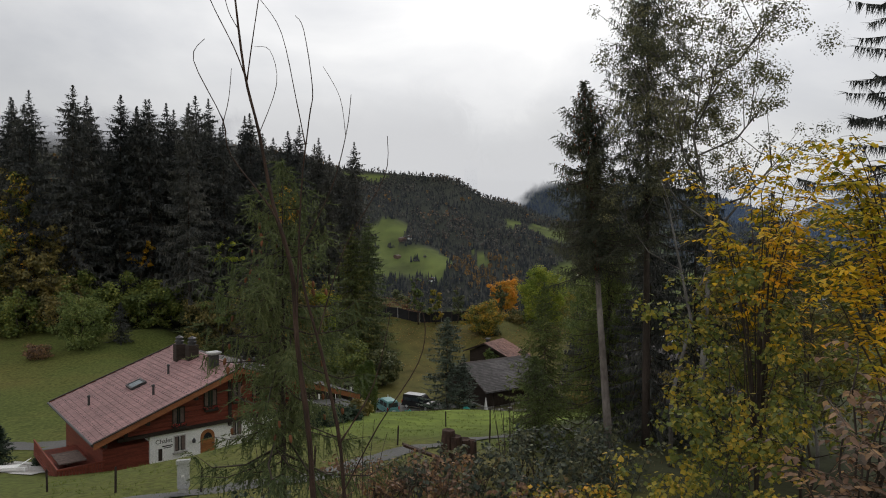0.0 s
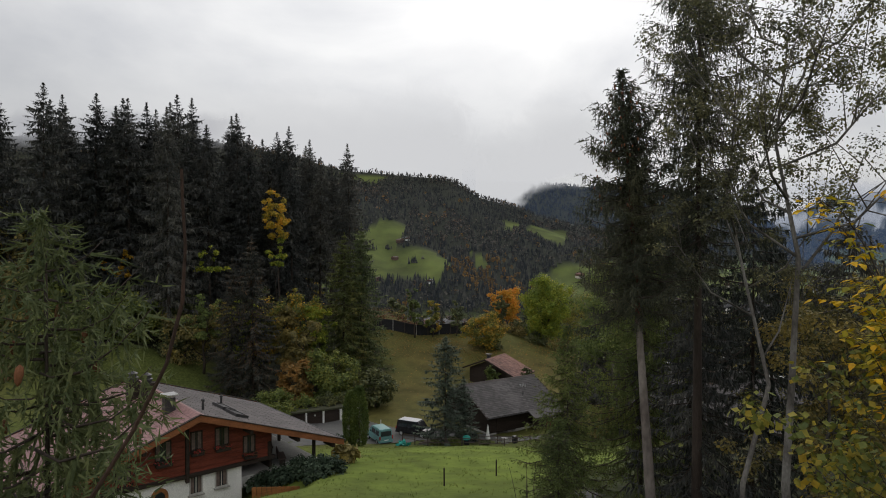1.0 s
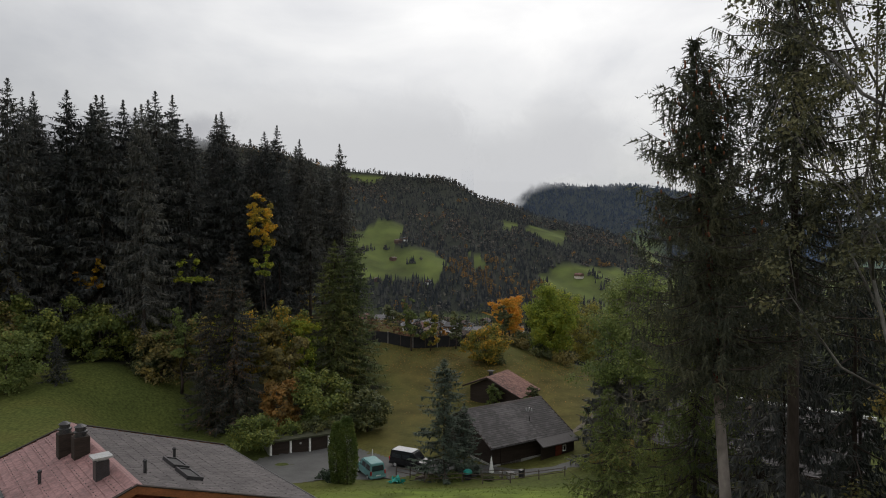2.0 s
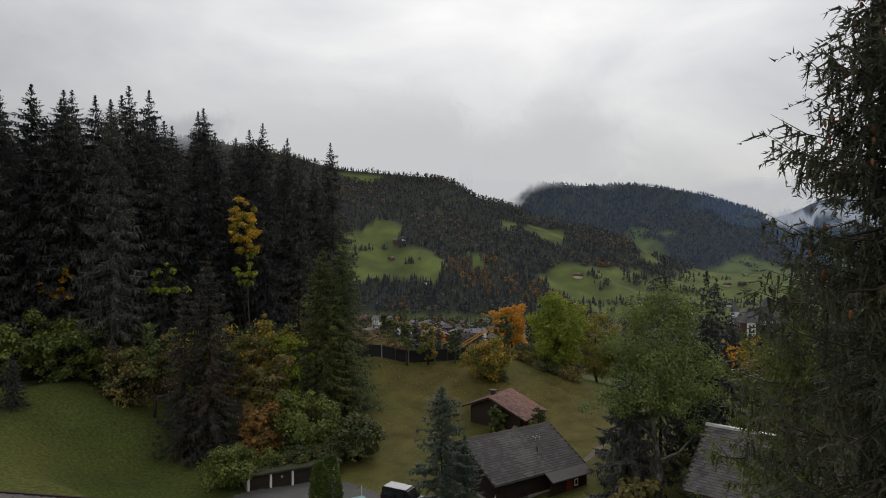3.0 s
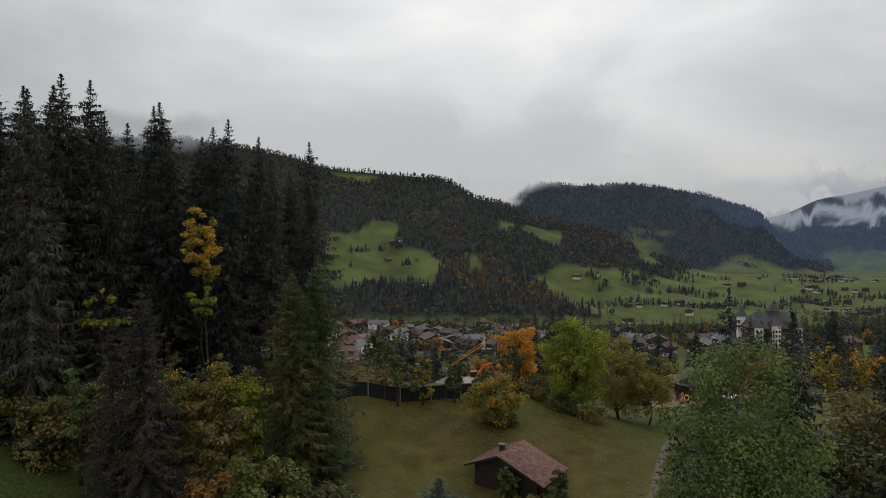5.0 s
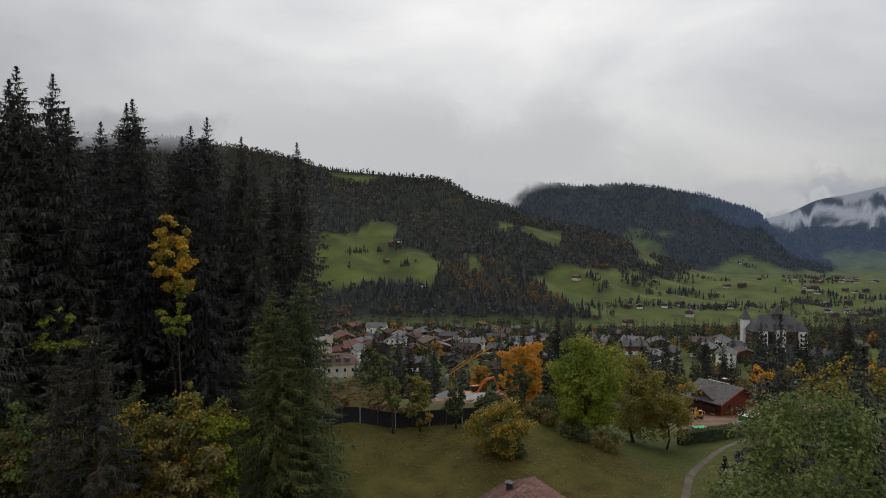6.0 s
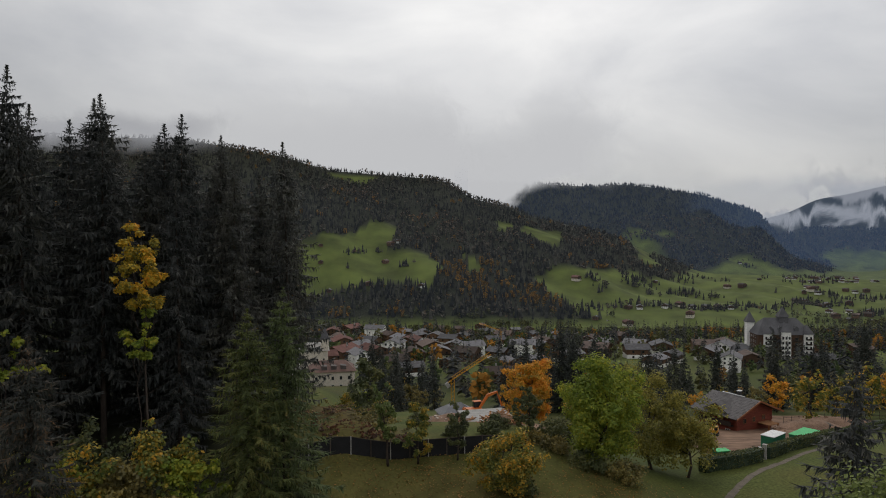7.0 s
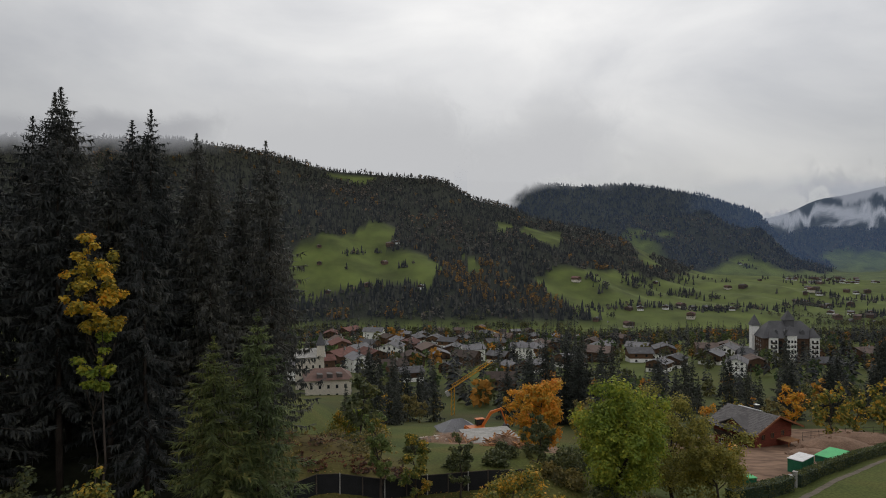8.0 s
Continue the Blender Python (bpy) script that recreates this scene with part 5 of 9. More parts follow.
M_LEAF_CC = surface("clipped_hedge_leaves", [(0.2, (0.045, 0.071, 0.025)), (0.5, (0.097, 0.137, 0.034)), (0.82, (0.194, 0.224, 0.053))], 0.5, 0.6, 0, island=0.32, thin=0.2)
clipped_column("tall clipped green column beside the parked van", -9.0, 79.5, 6.8, 0.95, 212)
clipped_column("second clipped column grown into the first", -10.0, 79.8, 6.2, 0.8, 214)
# the wood on the far side of the slate house
for n, (x, y, h, w, m_) in enumerate(((36, 90, 10, 6, M_LEAF_D), (38, 98, 12, 7, M_LEAF_D), (41, 100, 12, 7, M_LEAF_OL), (44, 84, 13, 7, M_LEAF_D), (46, 110, 12, 8, M_LEAF_OL), (29, 96, 8, 5, M_LEAF_D), (33.5, 82, 6.5, 4.5, M_LEAF_OL), (26.5, 85, 4.5, 5, M_LEAF_D), (30, 87, 5, 5, M_LEAF_D), (24.2, 83, 3.5, 4, M_LEAF_D), (17.0, 79.6, 3.5, 3.6, M_LEAF_OL))):
    broadleaf("ash_tree", "leafy ash turning yellow beyond the slate house", x, y, h, w, 270 + n, m_, clumps=60, count=3500, size=0.40, low=0.1)
for n, (x, y, h) in enumerate(((27.5, 90, 21), (31, 96, 20), (35.5, 87, 19), (44, 94, 18), (33, 105, 14), (50, 104, 20), (19.5, 92, 15), (58, 118, 21), (52, 122, 16), (64, 130, 22), (72, 140, 22), (80, 150, 20), (67, 122, 20), (88, 160, 18))):
    tree("spruce", "dark spruce beyond the slate house", "tree", SPL[n % 3], M_BARK, M_SPRUCE, x, y, 47 * n, h / 20.0, "spruces by the slate house", sxy=1.0)


# ---------------------------------------------------------------- the near trees
M_PALEBARK = surface("pale_and_red_bark", [(0.3, (0.06, 0.045, 0.038)), (0.5, (0.17, 0.145, 0.13)), (0.62, (0.24, 0.21, 0.19)), (0.75, (0.13, 0.05, 0.035))], 0.5, 0.9, 0.6, stretch=(1, 1, 0.5))
def two_tone(m, colour, low, high):
    """Lets the bark change to another colour up the stem, between two heights over its foot."""
    nt = m.node_tree
    N, L = nt.nodes.new, nt.links.new
    bs = [n for n in nt.nodes if n.type == "BSDF_PRINCIPLED"][0]
    base = bs.inputs["Base Color"].links[0].from_socket
    sep, mr, mx, nz, ad = N("ShaderNodeSeparateXYZ"), N("ShaderNodeMapRange"), N("ShaderNodeMix"), N("ShaderNodeTexNoise"), N("ShaderNodeMath")
    co = N("ShaderNodeTexCoord").outputs["Object"]
    L(co, sep.inputs["Vector"])
    L(co, nz.inputs["Vector"])
    nz.inputs["Scale"].default_value = 1.5
    L(sep.outputs["Z"], ad.inputs[0])
    L(nz.outputs["Fac"], ad.inputs[1])
    mr.inputs["From Min"].default_value, mr.inputs["From Max"].default_value = low, high
    L(ad.outputs["Value"], mr.inputs["Value"])
    mx.data_type = "RGBA"
    L(mr.outputs["Result"], mx.inputs["Factor"])
    L(base, mx.inputs["A"])
    mx.inputs["B"].default_value = (*colour, 1)
    L(mx.outputs["Result"], bs.inputs["Base Color"])


two_tone(M_PALEBARK, (0.12, 0.035, 0.024), 9.6, 10.2)
M_SPRUCE_G = surface("green_sapling_needles", [(0.2, (0.044, 0.062, 0.028)), (0.5, (0.092, 0.116, 0.046)), (0.85, (0.18, 0.19, 0.075))], 0.5, 0.7, 0, island=0.35, thin=0.3)
M_ASHBARK = surface("grey_ash_bark", [(0.3, (0.05, 0.045, 0.04)), (0.5, (0.12, 0.11, 0.10)), (0.75, (0.22, 0.21, 0.195))], 1.2, 0.9, 0.6, stretch=(1, 1, 0.5))
M_LEAF_AG = surface("grey_green_ash_leaves", [(0.2, (0.057, 0.061, 0.053)), (0.5, (0.114, 0.116, 0.059)), (0.82, (0.229, 0.203, 0.097))], 0.4, 0.7, 0, island=0.32, thin=0.3)
M_SPRUCE_T = surface("hanging_spruce_needles", [(0.2, (0.040, 0.046, 0.034)), (0.5, (0.072, 0.078, 0.052)), (0.82, (0.135, 0.130, 0.070))], 0.4, 0.75, 0, island=0.4, thin=0.3)
M_LEAF_AO = surface("olive_ash_leaves", [(0.2, (0.063, 0.069, 0.032)), (0.5, (0.137, 0.132, 0.049)), (0.82, (0.286, 0.224, 0.065))], 0.4, 0.7, 0, island=0.35, thin=0.3)
def near_spruce(label, x, y, mat, seed, H, R, bark=M_BARK, lean=0.0, **kw):
    shape = tassel_spruce(seed, H, R, **kw)
    ob = tree("spruce", label, "tree", meshes("spruce", shape, bark, mat), bark, mat, x, y)
    part("branchwork", shape[2], M_BARK, ob, "bare dark boughs", smooth=True)
    ob.matrix_basis = pose(x, y, gz(x, y) - 0.1, 0, lean, 0)


near_spruce("tall ragged spruce with a pale bare lower trunk", 8.75, 34.3, M_SPRUCE_T, 301, 19.6, 4.2, M_PALEBARK, -4.2, boughs=400, per=15, tw=0.52, needles=8, nw=0.017, bare=0.5, power=0.62, hang=0.68, sparse=0.12, thick=1.4, ragged=0.45)
near_spruce("second tall spruce close to the first", 11.2, 36.1, M_SPRUCE_T, 302, 28.0, 3.7, boughs=360, per=11, tw=0.62, needles=7, need=0.15, nw=0.02, bare=0.42, power=0.42, hang=0.8, sparse=0.12, ragged=0.5)
near_spruce("young green spruce under the tall ones", 6.0, 38.5, M_SPRUCE_Y, 303, 9.2, 3.0, boughs=260, per=11, tw=0.38, needles=6, nw=0.019, bare=0.02, power=0.75, hang=0.3)
near_spruce("young dark spruce beside the tall ones", 4.9, 34.8, M_SPRUCE_Y, 310, 5.0, 1.9, boughs=170, per=12, tw=0.32, needles=6, nw=0.018, bare=0.02, power=0.75, hang=0.3)
near_spruce("drooping green spruce at the edge of the thicket", 11.0, 43.5, M_SPRUCE_Y, 320, 15.0, 4.4, boughs=300, per=11, tw=0.52, needles=6, need=0.15, nw=0.021, bare=0.1, power=0.62, hang=0.75, ragged=0.4)
for n, (x, y, h, r_) in enumerate(((13.5, 43, 17, 4.4), (15, 39, 17, 4.4), (19, 38, 15, 4.6), (18.5, 44, 15, 4.0), (12.2, 38.5, 12, 4.0))):
    spruce("dense dark spruce in the thicket", x, y, h, r_, 321 + n, M_SPRUCE_K if n % 2 else M_SPRUCE, 30, 7, 22, bare=0.04, hang=0.75, spray=0.42, wide=0.045, power=0.62)
for n, (x, y, h, w, m_) in enumerate(((15.2, 33.5, 11.0, 6.0, M_LEAF_OL), (18.4, 35.5, 13.0, 7.0, M_LEAF_AO), (17.2, 30.0, 10.0, 5.5, M_LEAF_AO), (21.5, 40.0, 13.0, 7.0, M_LEAF_OL))):
    broadleaf("ash_tree", "slim ash turning olive in the thicket", x, y, h, w, 330 + n, m_, bark=M_ASHBARK, clumps=70, count=7500, size=0.17, low=0.15, thick=0.5, limbs=9, twig=3, loose=0.7, flat=0.3)
broadleaf("ash_tree", "slender tall ash with thin grey-green foliage", 12.1, 30.0, 24.0, 9.0, 304, M_LEAF_AG, bark=M_ASHBARK, clumps=190, count=23000, size=0.11, low=0.60, fork=0.55, thick=0.38, limbs=12, twig=5, loose=0.5, flat=0.3)
broadleaf("ash_tree", "leaning ash with thin grey-green foliage", 10.8, 31.0, 22.0, 6.5, 311, M_LEAF_AG, bark=M_ASHBARK, clumps=120, count=13000, size=0.11, low=0.5, fork=0.45, thick=0.28, limbs=10, twig=4, loose=0.5, flat=0.3)
near_spruce("young spruce with cones close to the path of flight", -3.1, 12.7, M_SPRUCE_G, 305, 10.2, 2.5, boughs=130, per=22, tw=0.55, needles=12, need=0.10, nw=0.010, bare=0.42, power=0.6, hang=0.6, droop=1.2, ragged=0.55)
spruce("tall spruce with long combed boughs", 18.6, 26.0, 30.0, 6.0, 312, M_SPRUCE, 26, 6, 50, bare=0.25, hang=0.92, spray=0.5, wide=0.026, droop=0.4)


# ---------------------------------------------------------------- the large chalet
M_FRAME_W = surface("weathered_white_frames", three((0.45, 0.43, 0.40), 0.2), 3, 0.6, 0.1)
M_CURTAIN = surface("pale_curtain", three((0.13, 0.095, 0.082), 0.35), 4, 0.9, 0.2)
M_JUNIPER = surface("juniper_sprays", [(0.2, (0.014, 0.026, 0.014)), (0.5, (0.030, 0.050, 0.028)), (0.82, (0.06, 0.085, 0.05))], 0.8, 0.8, 0, island=0.5, thin=0.15)
M_BARGE = surface("chestnut_barge_board", three((0.23, 0.085, 0.035), 0.3), 0.8, 0.6, 0.3, stretch=(1, 1, 4))
M_TERRACE = surface("pale_terrace_slabs", three((0.42, 0.41, 0.39), 0.15), 1.0, 0.9, 0.3)
M_PLASTIC_W = surface("white_plastic", three((0.72, 0.72, 0.71), 0.06), 2, 0.4, 0.05)
M_PINK = surface("red_flowers", [(0.3, (0.05, 0.07, 0.02)), (0.5, (0.30, 0.03, 0.03)), (0.8, (0.45, 0.05, 0.05))], 6, 0.7, 0, island=0.8)

CHALET = pose(-14.42, 46.73, 7.64, 0, 0, 40.6)
chalet = thing("chalet", "large wooden chalet with white lower storey and dusky red tiled roof", "house", -14.42, 46.73, 7.64, 40.6)
# local: x along the gable, y back along the ridge, z from the lawn
RZ, EL, ER, LW, RW, LEN = 6.0, 2.5, 2.57, 9.54, 9.97, 13.8
part("lower_wall", box(-5.85, 3.15, 1.3, 12.5, -3.0, 2.08), M_WHITE, chalet, "white rendered lower wall")
part("lower_wall", box(-8.7, -5.85, 1.5, 12.5, -3.0, 1.6), M_WOOD_R, chalet, "red-brown boarded lower wall")
part("upper_wall", prism([(-7.6, 2.08), (5.2, 2.08), (5.2, RZ - 0.2 - 5.2 * (RZ - ER) / RW), (0, RZ - 0.2), (-7.6, RZ - 0.2 - 7.6 * (RZ - EL) / LW)], 1.22, 12.6), M_WOOD_R, chalet, "red-brown boarded gable")
for k in range(9):
    z = 2.3 + 0.38 * k
    xl = -7.55 if z < 2.55 else -(RZ - 0.45 - z) * LW / (RZ - EL)
    xr = min(5.15, (RZ - 0.45 - z) * RW / (RZ - ER))
    if xl < -0.3:
        part("board", box(xl, xr, 1.165, 1.225, z - 0.16, z + 0.16), M_WOOD_R, chalet)
part("beam", bevelled(-7.9, 5.4, 1.02, 1.28, 2.02, 2.26), M_WOOD_D, chalet, "dark carved floor beam")
for x in (-7.4, -0.38, 5.0):
    part("post", bevelled(x - 0.11, x + 0.11, 1.0, 1.22, 2.0 if x != -0.38 else 1.75, 3.2 if x != -0.38 else RZ - 0.4), M_WOOD_D, chalet)
slopes = gable_roof(0, 0.0, LEN, RZ, EL, ER, LW, RW, 0.24)
roof_l = part("roof_slope", slopes[0], M_WOOD_D, chalet, "roof slope covered in dusky red tiles")
roof_r = part("roof_slope", slopes[1], M_WOOD_D, chalet, "roof slope covered in grey tiles")
M_TILE_RR = surface("dusky_red_tile", three((0.245, 0.138, 0.134), 0.22), 0.35, 0.6, 0.25, fine=16, objrand=0.3, island=0.3)
M_TILE_GG = surface("grey_roof_tile", three((0.085, 0.073, 0.073), 0.3), 0.5, 0.65, 0.25, fine=16, objrand=0.4, island=0.4)


def tile_cover(parent, w, ridge, eave, sx, l0, l1, rows, cols, mat, label, own=None, jitter=0.006):
    """Overlapping tiles over a slope. Those in the stretch own (row range, column range) are pieces of their own on one mesh; the rest is one joined mesh."""
    drop, tw = (ridge - eave) / w, (l1 - l0) / cols
    run = w / rows
    tilt = math.degrees(math.atan2(ridge - eave, w)) * (1 if sx > 0 else -1)
    ln = math.hypot(run, run * drop) * 1.15
    hw = tw / 2 - 0.004
    x0, x1 = (0, ln) if sx > 0 else (-ln, 0)
    lo, hi = (0.006, 0.040) if sx > 0 else (0.040, 0.006)
    tile = ([(x0, -hw, lo - 0.03), (x1, -hw, hi - 0.03), (x1, hw, hi - 0.03), (x0, hw, lo - 0.03), (x0, -hw, lo), (x1, -hw, hi), (x1, hw, hi), (x0, hw, lo)], list(BOX_F))
    me = mesh_of("tile", tile[0], tile[1], mat)
    base = np.array(tile[0])
    V, F, n = [], [], 0
    r = random.Random(int(w * 10 + rows))
    for k in range(rows):
        for j in range(cols):
            y = l0 + tw * (j + 0.5) + (tw * 0.5 if k % 2 else 0)
            if y + hw > l1 + 0.02:
                continue
            m = pose(sx * k * run, y, ridge - k * run * drop + 0.008 + r.uniform(0, jitter), r.uniform(-0.6, 0.6), tilt, 0)
            if own and own[0] <= k < own[1] and own[2] <= j < own[3]:
                part("tile", me, mat, parent, m=m)
            else:
                V.append(base @ np.array(m.to_3x3()).T + np.array(m.translation))
                F.append(np.array(BOX_F) + n)
                n += 8
    part("tiles", mesh_of("tiles", np.concatenate(V), np.concatenate(F), mat), mat, parent, label, kind="stuff")


tile_cover(roof_l, LW, RZ, EL, -1, 0.0, LEN, 26, 48, M_TILE_RR, "dusky red roof tiles", (0, 26, 0, 6))
tile_cover(roof_r, RW, RZ, ER, 1, 0.0, LEN, 26, 48, M_TILE_GG, "grey roof tiles", (0, 26, 0, 6))
guards = []
for sx, w, e in ((-1, LW, EL), (1, RW, ER)):
    v, f = [], []
    for k in range(1, 26, 2):
        for j in range(28):
            a = (k + 0.9) * w / 26
            y = LEN * (j + (0.5 if (k // 2) % 2 else 0.0)) / 28 + 0.15
            z = RZ - a * (RZ - e) / w + 0.045
            b = box(sx * a - 0.025, sx * a + 0.025, y - 0.022, y + 0.022, z - 0.03, z + 0.03)
            v, f = join((v, f), b) if v else b
    part("snow_guard", (v, f), M_TILE_GG, roof_l if sx < 0 else roof_r, "rows of small dark snow guards", kind="stuff")
part("ridge_cap", prism([(-0.34, RZ - 0.06), (0.34, RZ - 0.03), (0.06, RZ + 0.13), (-0.06, RZ + 0.13)], -0.03, LEN + 0.03), M_TILE_RR, chalet, "reddish ridge tiles")
for y0 in (-0.12, LEN):
    for sx, w, e in ((-1, LW, EL), (1, RW, ER)):
        o = [(0, RZ + 0.05), (sx * (w + 0.03), e + 0.05), (sx * (w + 0.03), e - 0.33), (0, RZ - 0.34)]
        part("barge_board", prism(o if sx > 0 else o[::-1], y0, y0 + 0.12), M_BARGE, chalet, "chestnut brown barge board")
        o2 = [(0, RZ + 0.11), (sx * (w + 0.05), e + 0.11), (sx * (w + 0.05), e + 0.053), (0, RZ + 0.053)]
        part("verge_strip", prism(o2 if sx > 0 else o2[::-1], y0 - 0.05, y0 + 0.17), M_WOOD_D, chalet)
for sx, w, e in ((-1, LW, EL), (1, RW, ER)):
    part("gutter", tube([(sx * (w + 0.12), -0.1, e - 0.02), (sx * (w + 0.12), LEN + 0.1, e - 0.05)], [0.085, 0.085], 8), M_METAL, chalet)
    for q in (0.33, 0.66, 0.93):
        x, z = sx * w * q, RZ - (RZ - e) * q - 0.36
        part("purlin", bevelled(x - 0.11, x + 0.11, 0.02, 1.3, z - 0.26, z), M_WOOD_D, chalet)
for x, y, h, r, metal in ((-0.76, 3.2, 1.15, 0.32, True), (-0.75, 7.6, 1.35, 0.40, False), (-1.25, 9.0, 1.3, 0.38, False)):
    z = RZ - 0.5
    c = part("chimney", bevelled(x - r, x + r, y - r, y + r, z - 0.3, z + h), M_WOOD_D if not metal else M_METAL, chalet, "dark square chimney")
    if metal:
        part("cap", join(box(x - 0.46, x + 0.46, y - 0.46, y + 0.46, z + h + 0.12, z + h + 0.22), box(x - 0.25, x + 0.25, y - 0.25, y + 0.25, z + h, z + h + 0.12)), M_METAL_L, c, "pale metal chimney cap")
    else:
        part("cap", moved(lathe([(0.3, 0), (0.3, 0.16), (0.36, 0.18), (0.36, 0.26), (0.27, 0.3), (0.27, 0.48), (0.33, 0.52), (0.1, 0.66)], 12), pose(x, y, z + h)), M_METAL, c, "round dark chimney cowl")


def on_slope(x, y, up=0.0):
    w, e = (LW, EL) if x < 0 else (RW, ER)
    tilt = math.degrees(math.atan2(RZ - e, w))
    return pose(x, y, RZ - abs(x) * (RZ - e) / w + up, 0, (tilt if x > 0 else -tilt), 0)


for x, y, w, l, flat in ((-4.9, 7.6, 1.15, 1.5, False), (3.7, 5.6, 0.9, 1.9, True), (3.6, 3.2, 0.9, 1.9, True)):
    s = part("skylight", join(box(-w / 2, w / 2, -l / 2, -l / 2 + 0.14, 0, 0.22), box(-w / 2, w / 2, l / 2 - 0.14, l / 2, 0, 0.22), box(-w / 2, -w / 2 + 0.14, -l / 2 + 0.14, l / 2 - 0.14, 0, 0.22),
                              box(w / 2 - 0.14, w / 2, -l / 2 + 0.14, l / 2 - 0.14, 0, 0.22)), M_METAL, chalet, "roof skylight in a dark metal frame", m=on_slope(x, y))
    part("pane", box(-w / 2 + 0.14, w / 2 - 0.14, -l / 2 + 0.14, l / 2 - 0.14, 0.02, 0.17), M_GLASS_SKY if not flat else M_METAL, s)
for x, y in ((-2.9, 6.6), (-4.9, 3.6), (-8.0, 8.3), (1.2, 2.7), (4.1, 6.9)):
    pz = RZ - abs(x) * ((RZ - EL) / LW if x < 0 else (RZ - ER) / RW)
    c = part("vent_pipe", moved(lathe([(0.085, -0.1), (0.085, 0.62), (0.12, 0.63), (0.12, 0.72), (0.05, 0.78)], 8), pose(x, y, pz)), M_METAL, chalet)


def chalet_window(x, z, w, h, y=1.16, box_=True, shut=False):
    wob = house_window(chalet, x, y, z, w, h, -1, M_WOOD_D if z > 2.2 else M_FRAME_W)
    part("curtain", join(box(-w / 2 + 0.08, -w / 2 + 0.30, -0.026, -0.021, -h / 2 + 0.1, h / 2 - 0.08), box(w / 2 - 0.30, w / 2 - 0.08, -0.026, -0.021, -h / 2 + 0.1, h / 2 - 0.08)), M_CURTAIN, wob)
    part("sill", box(-w / 2 - 0.08, w / 2 + 0.08, -0.2, 0.0, -h / 2 - 0.09, -h / 2), M_CONC if z < 2.2 else M_WOOD_D, wob)
    if box_:
        b = part("flower_box", bevelled(-w / 2, w / 2, -0.36, -0.08, -h / 2 - 0.28, -h / 2 - 0.1), M_WOOD_D, wob)
        r = np.random.default_rng(int(abs(x) * 10 + z))
        c = np.stack([r.uniform(-w / 2, w / 2, 9), r.uniform(-0.34, -0.1, 9), r.uniform(-h / 2 - 0.08, -h / 2 + 0.1, 9)], 1)
        part("flowers", leaves_at(c, np.full(9, 0.13), 160, 0.08, r), M_PINK, b, "red and green window flowers")


for x, z in ((-3.88, 1.15), (0.2, 1.45), (1.8, 1.52)):
    chalet_window(x, z, 0.82, 1.15, 1.29, box_=False)
for x, z, w in ((-1.78, 3.95, 0.95), (0.2, 4.2, 0.75), (1.8, 4.15, 0.92), (3.6, 3.3, 0.85), (-4.0, 3.1, 0.85)):
    chalet_window(x, z, w, 1.2, 1.16)
# arched door in the white wall
arch = [(-0.5, 0.0), (0.5, 0.0), (0.5, 1.35)] + [(0.5 * math.cos(a), 1.35 + 0.5 * math.sin(a)) for a in (0.4, 0.8, 1.2, 1.57, 1.95, 2.35, 2.75)] + [(-0.5, 1.35)]
d = part("door", prism(arch, 1.24, 1.3), M_WOOD_O, chalet, "arched orange-brown wooden door", m=pose(-1.95, 0, -0.1))
part("door_glass", prism([(x * 0.62, 0.75 + (z - 0.75) * 0.8) for x, z in arch if z > 0.5], 1.225, 1.245), M_GLASS, d)
part("handle", box(0.32, 0.42, 1.18, 1.24, 0.82, 0.88), M_METAL, d)
# small things on the white wall
part("wall_lamp", moved(lathe([(0.02, 0), (0.11, 0.03), (0.13, 0.2), (0.05, 0.3), (0.02, 0.36)], 8), pose(-2.95, 1.16, 1.0)), M_METAL, chalet, "dark iron wall lantern")
part("slit_window", box(-5.3, -5.05, 1.27, 1.31, 0.2, 1.0), M_WOOD_D, chalet)
part("name_bars", join(box(-5.05, -4.35, 1.285, 1.3, 1.1, 1.17), box(-4.95, -4.4, 1.285, 1.3, 0.98, 1.04)), M_WOOD_D, chalet, "dark painted lettering")
txt = bpy.data.curves.new("lettering", "FONT")
txt.body, txt.size, txt.extrude = "Chalet", 0.42, 0.006
txt.materials.append(M_WOOD_D)
lettering = new("lettering", txt)
lettering.parent = chalet
lettering.matrix_basis = pose(-5.5, 1.288, 1.36, 90, 0, 0)
# side balcony
bal = part("balcony", box(-11.4, -8.7, 0.9, 9.0, 0.0, 0.18), M_WOOD_R, chalet, "brown balcony with slatted rail")
for z in (0.25, 0.98):
    part("rail", join(box(-11.4, -11.32, 0.9, 9.0, z, z + 0.12), box(-11.32, -8.7, 0.9, 0.98, z, z + 0.12)), M_WOOD_R, bal)
for k in range(44):
    y = 1.0 + k * 0.184
    part("baluster", box(-11.37, -11.345, y, y + 0.13, 0.37, 0.98), M_WOOD_R, bal)
for k in range(14):
    x = -11.25 + k * 0.184
    part("baluster", box(x, x + 0.13, 0.93, 0.955, 0.37, 0.98), M_WOOD_R, bal)
for y in (1.0, 5.0, 8.8):
    part("support", bevelled(-11.3, -11.1, y, y + 0.2, -3.0, 0.0), M_WOOD_D, bal)
part("table", join(box(-10.9, -9.3, 3.0, 5.6, 0.72, 0.78), box(-10.2, -10.0, 4.2, 4.4, 0.18, 0.72)), M_CURTAIN, bal, "pale table on the balcony")
